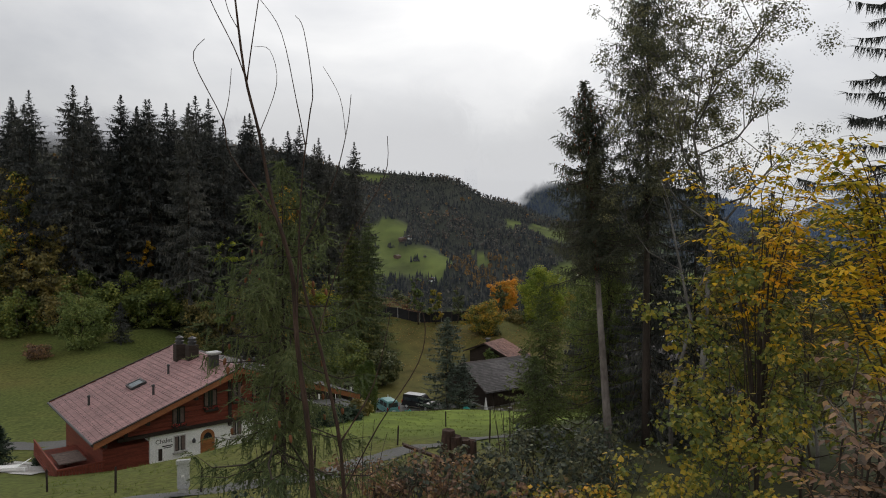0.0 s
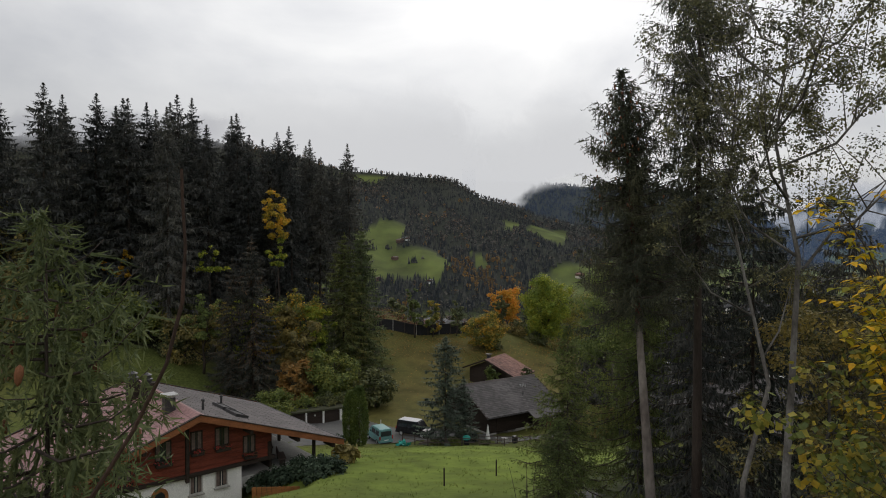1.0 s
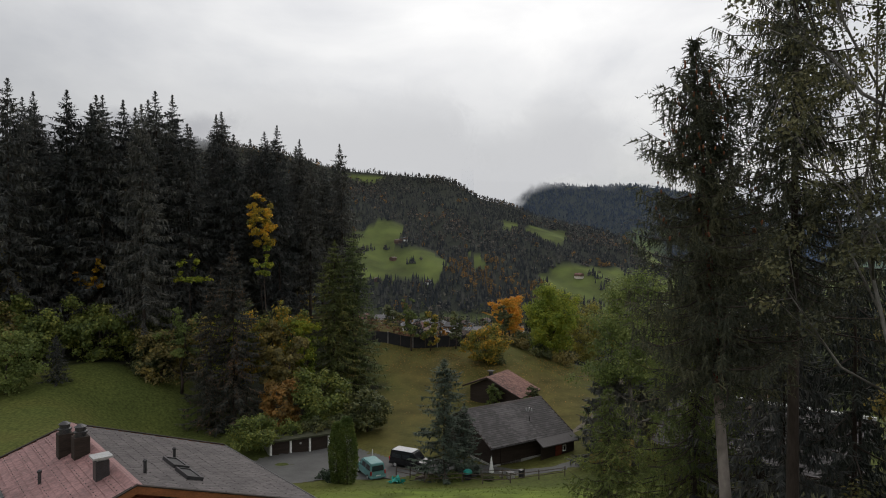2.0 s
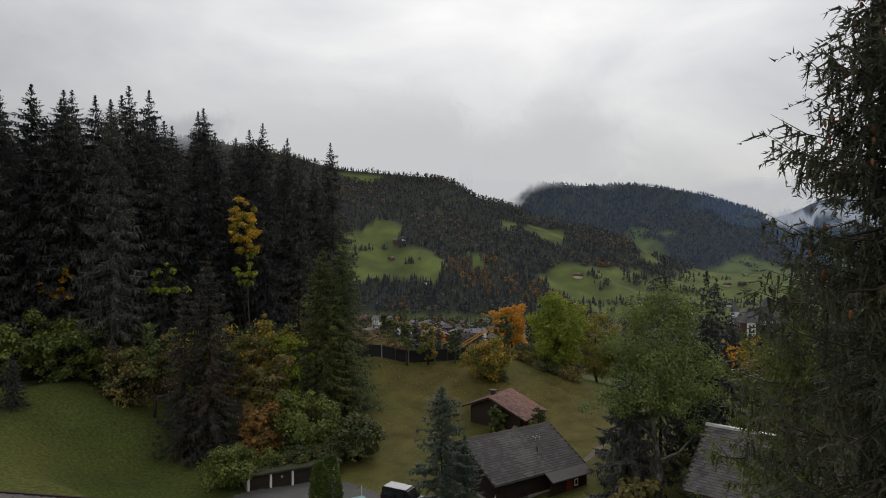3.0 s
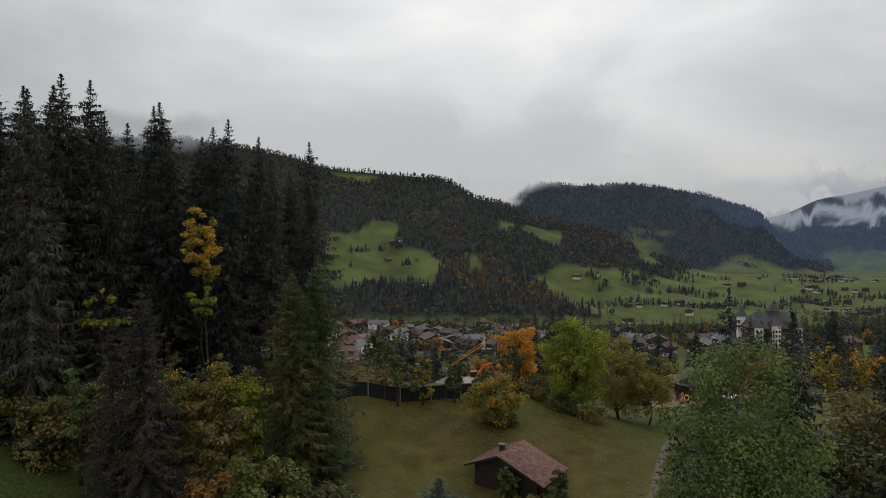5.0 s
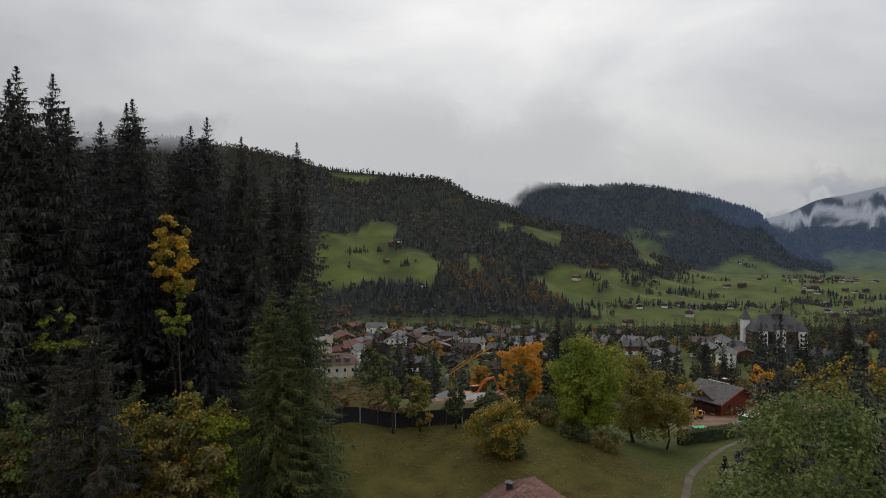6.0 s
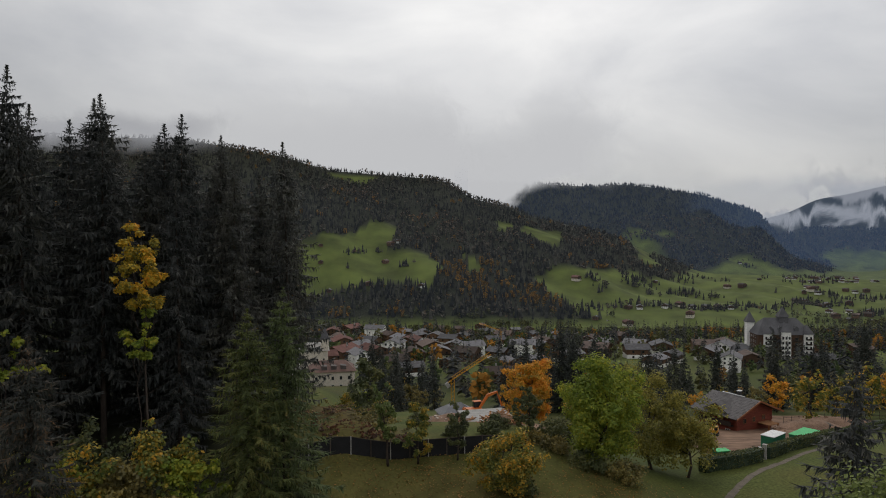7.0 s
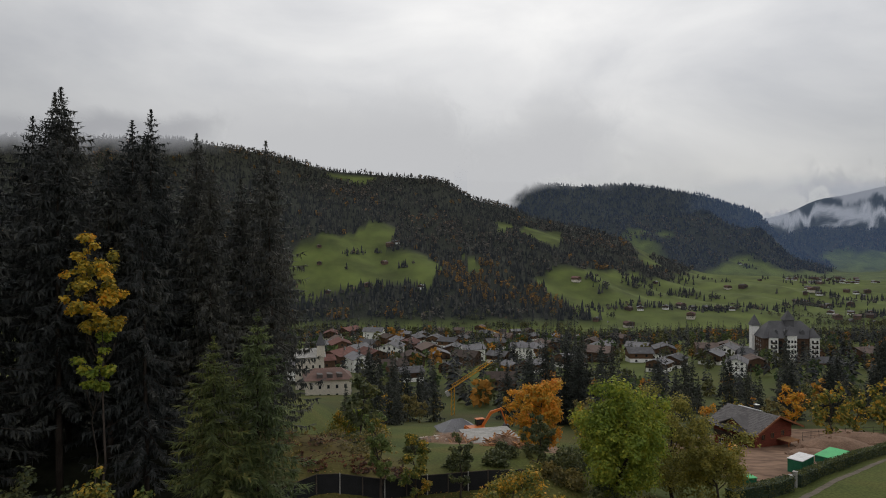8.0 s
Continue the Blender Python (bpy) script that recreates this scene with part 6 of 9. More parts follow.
# covered terrace under the grey slope
part("terrace_floor", box(3.2, 9.0, 1.6, 12.0, 0.4, 1.1), M_TERRACE, chalet)
for y in (1.7, 7.0, 11.6):
    part("post", bevelled(8.6, 8.8, y, y + 0.2, 1.1, 2.7), M_WOOD_D, chalet)
part("back_wall", box(5.2, 5.35, 1.5, 12.5, 1.3, 3.6), M_WOOD_D, chalet)


def terrace_bench(x, y):
    b = new("garden_bench")
    b.matrix_basis = CHALET @ pose(x, y, 1.1, 0, 0, 70)
    tagged(b, "pale wooden garden bench under the eave", "bench")
    part("seat", box(-0.8, 0.8, -0.25, 0.25, 0.40, 0.46), M_CURTAIN, b)
    part("backrest", box(-0.8, 0.8, 0.22, 0.27, 0.5, 0.9), M_CURTAIN, b)
    for q in (-0.7, 0.64):
        part("leg", box(q, q + 0.06, -0.2, 0.2, 0, 0.40), M_WOOD_D, b)


terrace_bench(6.6, 2.6)
terrace_bench(7.0, 5.4)


def bushy(name, label, x, y, radii, count, size, mat, seed, category="bush", clumps=40, zoff=0.0, rz=0):
    """A low bush: leafy clumps over an uneven mound with a few stems."""
    r = np.random.default_rng(seed)
    ob = thing(name, label, category, x, y, gz(x, y) - 0.05 + zoff, rz)
    u = r.normal(0, 1, (clumps, 3))
    u /= np.linalg.norm(u, axis=1, keepdims=True)
    u *= r.uniform(0.35, 1.0, (clumps, 1)) ** 0.5
    c = np.stack([u[:, 0] * radii[0], u[:, 1] * radii[1], np.abs(u[:, 2]) * radii[2] + 0.1], 1)
    rad = min(radii) * 0.33 * r.uniform(0.6, 1.3, clumps)
    part("foliage", leaves_at(c, rad, count, size, r), mat, ob)
    part("branchwork", join(*[tube([(0, 0, -0.2), tuple(c[k] * np.array([0.5, 0.5, 0.5])), tuple(c[k])], [0.03, 0.02, 0.008], 4) for k in range(0, clumps, 5)]), M_BARK, ob, kind="stuff")
    return ob


# juniper bed and timber fence beside the chalet
for n, (x, y) in enumerate(((-11.4, 50.4), (-10.2, 50.0), (-9.0, 50.3), (-8.2, 49.4), (-7.4, 50.2))):
    bushy("juniper", "low dark juniper beside the chalet wall", x, y, (1.3, 1.1, 1.0), 1500, 0.2, M_JUNIPER, 60 + n)
bushy("garden_bush", "dry yellow-green grass bush by the terrace", -7.0, 55.0, (0.9, 0.8, 1.3), 500, 0.5, M_LEAF_OL, 70)
tf = thing("timber_fence", "orange-brown boarded fence along the lawn", "fence", -10.2, 47.8, gz(-10.2, 47.8), 20)
for k in range(10):
    part("board", bevelled(-1.4 + k * 0.29, -1.13 + k * 0.29, -0.02, 0.02, -0.3, 1.05 - 0.03 * k, 0.008), M_WOOD_O, tf)
part("rail", box(-1.4, 1.5, 0.02, 0.08, 0.55, 0.66), M_WOOD_O, tf)

# terrace of pale slabs with its lounger, round bush and conical yew
def patch(name, poly, mat, label, category, cell=0.6, up=0.05, kind="structure", flat=None):
    xs, ys = [p[0] for p in poly], [p[1] for p in poly]
    nx, ny = int((max(xs) - min(xs)) / cell) + 2, int((max(ys) - min(ys)) / cell) + 2
    v, f, idx = [], [], {}

    def vert(i, j):
        if (i, j) not in idx:
            x, y = min(xs) + i * cell, min(ys) + j * cell
            idx[i, j] = len(v)
            v.append((x, y, (gz(x, y) if flat is None else flat) + up))
        return idx[i, j]
    cx = np.array([[min(xs) + (i + 0.5) * cell for i in range(nx)] for j in range(ny)])
    cy = np.array([[min(ys) + (j + 0.5) * cell for i in range(nx)] for j in range(ny)])
    keep = inside(cx, cy, poly)
    for j in range(ny):
        for i in range(nx):
            if keep[j, i]:
                f.append((vert(i, j), vert(i + 1, j), vert(i + 1, j + 1), vert(i, j + 1)))
    return tagged(new(name, mesh_of(name, v, f, mat, True)), label, category, kind=kind)


def ribbon(name, pts, width, mat, label, category, up=0.06, steps=10):
    v, f = [], []
    q = []
    for (ax, ay), (bx, by) in zip(pts, pts[1:]):
        for s in range(steps):
            t = s / steps
            q.append((ax + (bx - ax) * t, ay + (by - ay) * t))
    q.append(pts[-1])
    q = [(sum(q[min(max(k + o, 0), len(q) - 1)][0] for o in range(-4, 5)) / 9, sum(q[min(max(k + o, 0), len(q) - 1)][1] for o in range(-4, 5)) / 9) for k in range(len(q))]
    for k, (x, y) in enumerate(q):
        dx, dy = q[min(k + 1, len(q) - 1)][0] - q[max(k - 1, 0)][0], q[min(k + 1, len(q) - 1)][1] - q[max(k - 1, 0)][1]
        n = math.hypot(dx, dy) or 1
        for s in (-1, -0.33, 0.33, 1):
            w = width / 2 * (1 + 0.08 * math.sin(k * 1.7 + s))
            px, py = x - dy / n * w * s, y + dx / n * w * s
            v.append((px, py, gz(px, py) + up - 0.02 * abs(s)))
    for k in range(len(q) - 1):
        for s in range(3):
            i = k * 4 + s
            f.append((i, i + 4, i + 5, i + 1))
    return tagged(new(name, mesh_of(name, v, f, mat, True)), label, category, kind="structure")


ribbon("road", [(-60, 49), (-45, 53), (-33, 54.5), (-27, 58), (-24, 66), (-21, 74), (-16, 82)], 3.4, M_ASPHALT, "narrow grey asphalt lane", "road")
patch("terrace", [(-36, 43.5), (-26.5, 42.0), (-25.4, 46), (-30, 48), (-36, 47)], M_TERRACE, "pale slab terrace beside the chalet", "terrace", 0.5, 0.08)


def lounger(x, y, rz):
    ob = thing("sun_lounger", "white plastic sun lounger on the terrace", "lounger", x, y, gz(x, y) + 0.09, rz)
    part("frame", join(box(-1.0, 0.95, -0.34, -0.28, 0.28, 0.34), box(-1.0, 0.95, 0.28, 0.34, 0.28, 0.34)), M_PLASTIC_W, ob)
    for k in range(9):
        part("slat", box(-0.98 + k * 0.145, -0.86 + k * 0.145, -0.28, 0.28, 0.3, 0.33), M_PLASTIC_W, ob)
    part("backrest", moved(box(0, 0.75, -0.3, 0.3, -0.02, 0.02), pose(0.3, 0, 0.33, 0, -32, 0)), M_PLASTIC_W, ob)
    for a, b in ((-0.85, -0.31), (-0.85, 0.31), (0.75, -0.31), (0.75, 0.31)):
        part("leg", box(a - 0.03, a + 0.03, b - 0.03, b + 0.03, 0, 0.28), M_PLASTIC_W, ob)


lounger(-28.4, 43.2, 12)
bushy("clipped_bush", "round clipped dark bush on the terrace", -28.6, 46.4, (0.5, 0.5, 0.95), 900, 0.1, M_JUNIPER, 71)
s = spruce_shape(72, 3.0, 1.1, 24, 10, 22, bare=0.0, hang=0.2, spray=0.25, wide=0.05)
tree("conical_yew", "dense conical yew beside the terrace", "bush", meshes("conical_yew", s, M_BARK, M_JUNIPER), M_BARK, M_JUNIPER, -31.5, 46.5)
pot = thing("plant_bowl", "low round dark plant bowl on the terrace", "planter", -26.6, 44.9, gz(-26.6, 44.9) + 0.08)
part("bowl", lathe([(0.25, 0), (0.42, 0.08), (0.5, 0.24), (0.46, 0.26), (0.4, 0.2), (0.0, 0.18)], 14), M_WOOD_D, pot)

# posts of the pasture fence and the meter box
for n, (x, y) in enumerate(((-18.2, 30.0), (-13.5, 26.9), (-9.6, 25.9), (-23.0, 33.0), (-6.0, 30.5), (2.6, 36.5), (3.6, 50), (0.2, 46), (-2.5, 36))):
    ob = thing("fence_post", "weathered wooden pasture post", "post", x, y, gz(x, y), 10 * n, "pasture fence posts")
    part("post", moved(lathe([(0.05, -0.3), (0.045, 1.0), (0.025, 1.06)], 7), pose(0, 0, 0, 2 - n % 4, n % 3, 0)), M_WOOD_D, ob)
mb = thing("meter_box", "grey metal utility box on a stand", "utility box", -10.3, 25.9, gz(-10.3, 25.9), 12)
part("stand", bevelled(-0.17, 0.17, -0.12, 0.12, -0.2, 0.25), M_CONC, mb)
part("cabinet", bevelled(-0.22, 0.22, -0.16, 0.16, 0.25, 1.25, 0.02), M_METAL_L, mb)
part("lid", prism([(-0.2, 1.25), (0.2, 1.25), (0.2, 1.33), (-0.2, 1.40)], -0.25, 0.25, "x"), M_METAL_L, mb)
part("plate", box(-0.06, 0.06, -0.175, -0.16, 0.72, 0.82), M_WHITE, mb)


# ---------------------------------------------------------------- the yard, its cars and sheds
patch("yard", [(-21, 92), (-12, 97.5), (-8.5, 95), (-5, 91.5), (3, 91.5), (6, 88), (3.5, 84.5), (-2, 86), (-5.5, 82.8), (-9, 82.5), (-14, 80), (-19, 82), (-22, 88)], M_ASPHALT, "worn grey-brown asphalt yard", "yard", 0.5, 0.05)
ribbon("lane", [(3, 89.5), (8, 86.5), (13, 86.5), (18, 90)], 2.6, M_ASPHALT, "narrow asphalt lane past the dark house", "road", 0.055)
M_TRODDEN = surface("trodden_path", three((0.135, 0.112, 0.088), 0.3), 0.8, 0.95, 0.5, fine=30)
ribbon("footpath", [(14, 97), (18.5, 102), (22.3, 107.4), (28, 121), (33, 132), (41, 143), (50, 151.8), (63, 163.8), (76, 176), (90, 189.5)], 0.9, M_TRODDEN, "narrow trodden gravel footpath over the meadow", "path")
ribbon("track", [(-14, 24), (-8.5, 26.6), (-5.2, 28.6), (-2.5, 34.2), (1.6, 37.8), (5, 41), (9, 44)], 1.5, M_ASPHALT, "narrow grey track across the slope", "path")

M_TEAL = surface("teal_car_paint", three((0.12, 0.27, 0.27), 0.08), 1.5, 0.3, 0, spec=0.5)
M_CARBLACK = surface("black_car_paint", three((0.012, 0.012, 0.014), 0.2), 1.5, 0.25, 0, spec=0.5)
M_SILVER = surface("silver_car_paint", three((0.38, 0.38, 0.40), 0.08), 1.5, 0.35, 0, metal=0.4)
M_TYRE = surface("tyre_rubber", three((0.015, 0.015, 0.015), 0.2), 8, 0.9, 0.2)
M_RED = surface("red_lamp_glass", three((0.35, 0.02, 0.02), 0.1), 8, 0.2, 0)


def van(label, x, y, rz, paint, roofpaint, L=4.3, W=1.75, Hh=1.8):
    """A small van or people carrier; forward is local +y."""
    ob = thing("van", label, "car", x, y, gz(x, y) + 0.06, rz)
    side = [(-L / 2, 0.35), (L / 2 - 0.05, 0.35), (L / 2, 0.62), (L / 2 - 0.12, 0.92), (L / 2 - 0.85, 1.05), (-L / 2 + 0.02, 1.02)]
    bm = bmesh.new()
    v, f = prism(side, -W / 2, W / 2, "x")
    vs = [bm.verts.new(p) for p in v]
    for q in f:
        bm.faces.new([vs[k] for k in q])
    bmesh.ops.recalc_face_normals(bm, faces=bm.faces[:])
    bmesh.ops.bevel(bm, geom=bm.edges[:], offset=0.07, segments=2, affect="EDGES")
    body = part("body", bm, paint, ob)
    cab = [(-L / 2 + 0.04, 1.0), (L / 2 - 0.85, 1.0), (L / 2 - 1.55, Hh - 0.04), (-L / 2 + 0.16, Hh)]
    bm = bmesh.new()
    v, f = prism(cab, -W / 2 + 0.07, W / 2 - 0.07, "x")
    vs = [bm.verts.new((p[0] * (0.90 if p[2] > 1.3 else 1), p[1], p[2])) for p in v]
    for q in f:
        bm.faces.new([vs[k] for k in q])
    bmesh.ops.recalc_face_normals(bm, faces=bm.faces[:])
    bmesh.ops.bevel(bm, geom=bm.edges[:], offset=0.06, segments=2, affect="EDGES")
    part("cabin", bm, paint, ob)
    part("roof", bevelled(-W / 2 + 0.2, W / 2 - 0.2, -L / 2 + 0.3, L / 2 - 1.7, Hh - 0.01, Hh + 0.03, 0.015), roofpaint, ob)
    glassy = []
    for s in (-1, 1):
        for a, b in ((-L / 2 + 0.35, -0.75), (-0.65, 0.35), (0.45, 1.05)):
            x0, x1 = s * (W / 2 - 0.075), s * (W / 2 - 0.135)
            top = 1.62 if b < 1 else 1.45
            g = ([(x0 + s * 0.004, a, 1.1), (x0 + s * 0.004, b, 1.1), (x1 + s * 0.004, b - (0.28 if b > 1 else 0), top), (x1 + s * 0.004, a + 0.05, top), (x0 - s * 0.05, a, 1.1), (x0 - s * 0.05, b, 1.1), (x1 - s * 0.05, b, top), (x1 - s * 0.05, a, top)], BOX_F)
            part("side_window", g, M_GLASS, ob)
        part("mirror", bevelled(s * (W / 2) - 0.02, s * (W / 2) + (0.16 if s > 0 else -0.16), 1.0, 1.1, 1.02, 1.2, 0.02) if s > 0 else bevelled(-W / 2 - 0.16, -W / 2 + 0.02, 1.0, 1.1, 1.02, 1.2, 0.02), paint, ob)
        part("tail_light", bevelled(s * (W / 2 - 0.10) - 0.07, s * (W / 2 - 0.10) + 0.07, -L / 2 - 0.02, -L / 2 + 0.1, 0.72, 1.12, 0.015), M_RED, ob)
        part("headlight", bevelled(s * (W / 2 - 0.25) - 0.16, s * (W / 2 - 0.25) + 0.16, L / 2 - 0.16, L / 2 + 0.0, 0.68, 0.86, 0.02), M_GLASS_SKY, ob)
        for yy in (-L / 2 + 0.8, L / 2 - 0.85):
            w = part("wheel", moved(lathe([(0.3, -0.11), (0.33, -0.08), (0.33, 0.08), (0.3, 0.11)], 18), pose(s * (W / 2 - 0.1), yy, 0.33, 0, 90, 0)), M_TYRE, ob)
            part("rim", moved(lathe([(0.05, -0.125), (0.2, -0.12), (0.2, 0.12), (0.05, 0.125)], 14), pose(s * (W / 2 - 0.1), yy, 0.33, 0, 90, 0)), M_METAL_L, w)
    part("rear_window", ([(-0.66, -L / 2 + 0.02, 1.1), (0.66, -L / 2 + 0.02, 1.1), (0.6, -L / 2 + 0.10, 1.62), (-0.6, -L / 2 + 0.10, 1.62), (-0.66, -L / 2 + 0.14, 1.1), (0.66, -L / 2 + 0.14, 1.1), (0.6, -L / 2 + 0.22, 1.62), (-0.6, -L / 2 + 0.22, 1.62)], BOX_F), M_GLASS, ob)
    part("windscreen", ([(-0.68, L / 2 - 0.86, 1.06), (0.68, L / 2 - 0.86, 1.06), (0.6, L / 2 - 1.46, 1.66), (-0.6, L / 2 - 1.46, 1.66), (-0.68, L / 2 - 0.95, 1.04), (0.68, L / 2 - 0.95, 1.04), (0.6, L / 2 - 1.55, 1.62), (-0.6, L / 2 - 1.55, 1.62)], BOX_F), M_GLASS, ob)
    part("bumper", bevelled(-W / 2 + 0.02, W / 2 - 0.02, -L / 2 - 0.06, -L / 2 + 0.1, 0.36, 0.56, 0.03), paint, ob)
    part("number_plate", box(-0.26, 0.26, -L / 2 - 0.07, -L / 2 - 0.058, 0.6, 0.71), M_WHITE, ob)
    return ob


van("teal green small van parked on the yard", -7.3, 84.8, 28, M_TEAL, M_TEAL)
van("black van with a silver bonnet parked on the yard", -3.2, 88.9, -118, M_CARBLACK, M_SILVER, 4.6, 1.85, 1.9)

# garages dug into the bank
M_MOSS = surface("mossy_concrete", three((0.050, 0.052, 0.030), 0.45), 0.8, 0.95, 0.4)
gar = thing("garage_row", "row of dark garage doors between white posts", "garage", -19.8, 92.9, -0.75, 26.5)
part("back_wall", box(-0.3, 10.0, 0.3, 4.5, -1, 2.05), M_CONC, gar)
part("roof_slab", bevelled(-0.5, 10.2, -0.25, 4.8, 2.05, 2.28), M_MOSS, gar, "mossy concrete roof slab")
for k in range(5):
    part("post", bevelled(-0.2 + k * 2.35, 0.02 + k * 2.35 + (0.12 if k == 3 else 0), -0.08, 0.3, -0.5, 2.05), M_WHITE, gar)
for k in range(4):
    w = 2.05 if k < 3 else 1.0
    d = part("garage_door", bevelled(0.06 + k * 2.35, 0.06 + k * 2.35 + w, 0.06, 0.14, -0.4, 1.98, 0.01), M_WOOD_D, gar, "dark brown garage door")
    if k == 1:
        part("disc", moved(lathe([(0.0, 0), (0.14, 0), (0.14, 0.02), (0, 0.02)], 14), pose(1.1 + k * 2.35, 0.06, 1.5, 90, 0, 0)), M_CONC, d)
    if k == 3:
        part("notice", join(box(7.35, 7.5, 0.045, 0.06, 1.45, 1.6), box(7.35, 7.5, 0.045, 0.06, 0.3, 0.45)), M_WHITE, d)

for n, (x, y, rr, m_) in enumerate(((-18.4, 96.4, 1.6, M_LEAF_G), (-15.6, 97.6, 1.7, M_LEAF_D), (-12.9, 98.8, 1.5, M_LEAF_D))):
    bushy("bank_bush", "leafy bush overhanging the garage roof", x, y, (rr, rr, 1.5), 1100, 0.26, m_, 150 + n, zoff=1.5 - gz(x, y))

# the dark grey-roofed house below the meadow
M_SHINGLE = surface("dark_shingle", three((0.085, 0.078, 0.078), 0.3), 0.8, 0.75, 0.3, fine=14, objrand=0.5, island=0.5)


def shingle_rows(parent, w, ridge, eave, sx, l0, l1, n, mat, m, own=None):
    tile_cover(parent, w, ridge, eave, sx, l0, l1, n, m, mat, "overlapping roof shingles", own, 0.014)


fh = thing("dark_house", "low dark timber house with a dark grey shingle roof", "house", 2.9, 92.7, -0.4, -57.3)
part("wall", prism([(-4.9, -0.6), (4.9, -0.6), (4.9, 2.75), (0, 5.35), (-4.9, 2.75)], 0.6, 11.0), M_WOOD_D, fh)
part("plinth", box(-5.0, 5.0, 0.5, 11.1, -1.0, 0.35), M_CONC, fh)
sl = gable_roof(0, -0.4, 12.0, 5.6, 2.6, 2.6, 5.7, 5.7, 0.2)
r0 = part("roof_slope", sl[0], M_WOOD_D, fh)
r1 = part("roof_slope", sl[1], M_WOOD_D, fh)
shingle_rows(r1, 5.7, 5.6, 2.6, 1, -0.4, 12.0, 20, M_SHINGLE, 30, (0, 20, 10, 18))
shingle_rows(r0, 5.7, 5.6, 2.6, -1, -0.4, 12.0, 12, M_SHINGLE, 20)
part("ridge_board", prism([(-0.25, 5.5), (0.25, 5.5), (0.04, 5.72), (-0.04, 5.72)], -0.45, 12.05), M_TILE_D, fh)
for sx in (-1, 1):
    o = [(0, 5.64), (sx * 5.75, 2.64), (sx * 5.75, 2.36), (0, 5.34)]
    for y in (-0.46, 11.98):
        part("barge_board", prism(o if sx > 0 else o[::-1], y, y + 0.08), M_WOOD_D, fh)
    part("gutter", tube([(sx * 5.8, -0.4, 2.5), (sx * 5.8, 12.0, 2.48)], [0.07, 0.07], 7), M_METAL, fh)
porch = part("porch_roof", prism([(5.55, 2.70), (7.0, 1.95), (7.0, 1.83), (5.55, 2.56)], 6.2, 11.9), M_SHINGLE, fh, "lower porch roof at the eave")
part("porch_front", box(6.3, 6.4, 6.4, 11.6, -0.6, 2.15), M_WOOD_D, fh)
part("barn_door", bevelled(4.9, 5.0, 1.6, 4.6, -0.2, 2.2, 0.01), M_WOOD_D, fh, "wide dark barn door")
part("red_cabin", box(6.35, 6.5, 8.6, 9.5, -0.3, 1.6), M_WOOD_R, fh, "red-brown door panel")
house_window(fh, 6.42, 10.0, 1.1, 0.5, 0.7, "r", M_WHITE, bars=False)
part("roof_vent", moved(join(box(-0.05, 0.05, -0.3, -0.2, 0.05, 0.35), box(-0.05, 0.05, 0.2, 0.3, 0.05, 0.35), box(0.35, 0.45, -0.3, -0.2, 0.05, 0.35), box(0.35, 0.45, 0.2, 0.3, 0.05, 0.35)), pose(1.7, 8.4, 4.7)), M_METAL_L, fh, "small pale roof hooks")
part("rust_pipe", moved(lathe([(0.06, 0), (0.06, 0.5), (0.1, 0.52), (0.04, 0.62)], 7), pose(3.3, 7.3, 3.95)), M_METAL, fh)

# old barn with a red tiled roof
ob_ = thing("old_barn", "old brown barn with a weathered red tiled roof", "barn", 7.0, 112.0, 0.1, -33)
part("wall", prism([(-3.2, -1.2), (4.4, -1.2), (4.4, 2.75), (0, 4.55), (-3.2, 3.25)], 0.7, 6.2), M_WOOD_D, ob_)
sl = gable_roof(0, 0.0, 6.9, 4.85, 3.2, 2.45, 4.1, 5.5, 0.16)
for k, (sx, w, e) in enumerate(((-1, 4.1, 3.2), (1, 5.5, 2.45))):
    r_ = part("roof_slope", sl[k], M_WOOD_D, ob_)
    M_ = surface("barn_tile", three((0.15, 0.075, 0.06), 0.55), 0.6, 0.75, 0.4, fine=10, objrand=0.4, island=0.4, grime=0.4) if k == 0 else M_
    shingle_rows(r_, w, 4.85, e, sx, 0.0, 6.9, 17, M_, 26, (0, 17, 0, 9) if sx > 0 else None)
    o = [(0, 4.9), (sx * (w + 0.05), e + 0.05), (sx * (w + 0.05), e - 0.2), (0, 4.64)]
    part("barge_board", prism(o if sx > 0 else o[::-1], -0.08, 0.0), M_WOOD_D, ob_)
part("red_wall_board", box(4.4, 4.46, 1.2, 5.8, -0.4, 1.9), M_WOOD_R, ob_)
c = part("chimney", bevelled(-1.3, -0.8, 3.0, 3.5, 3.4, 5.0), M_METAL, ob_)
part("cap", bevelled(-1.5, -0.6, 2.8, 3.7, 5.12, 5.2), M_METAL, c)
bushy("climbing_bush", "bright green climbing bush against the old barn", 8.0, 110.6, (1.2, 0.9, 4.0), 1900, 0.24, M_LEAF_G, 80)
bushy("garden_bush", "low olive bush along the old barn wall", 10.4, 108.6, (1.3, 0.9, 1.7), 1100, 0.22, M_LEAF_OL, 82)
bushy("garden_bush", "pale shrub at the corner of the old barn", 12.2, 109.3, (0.9, 0.9, 2.3), 900, 0.22, M_LEAF_ASH, 83)
bushy("garden_bush", "small green tree at the barn's eave", 13.4, 110.4, (1.1, 1.0, 3.9), 1400, 0.24, M_LEAF_D, 81)
lamp = thing("garden_lantern", "white-topped garden lantern beside the barn", "lantern", 10.2, 107.4, gz(10.2, 107.4))
part("pole", lathe([(0.05, 0), (0.05, 1.3)], 7), M_METAL, lamp)
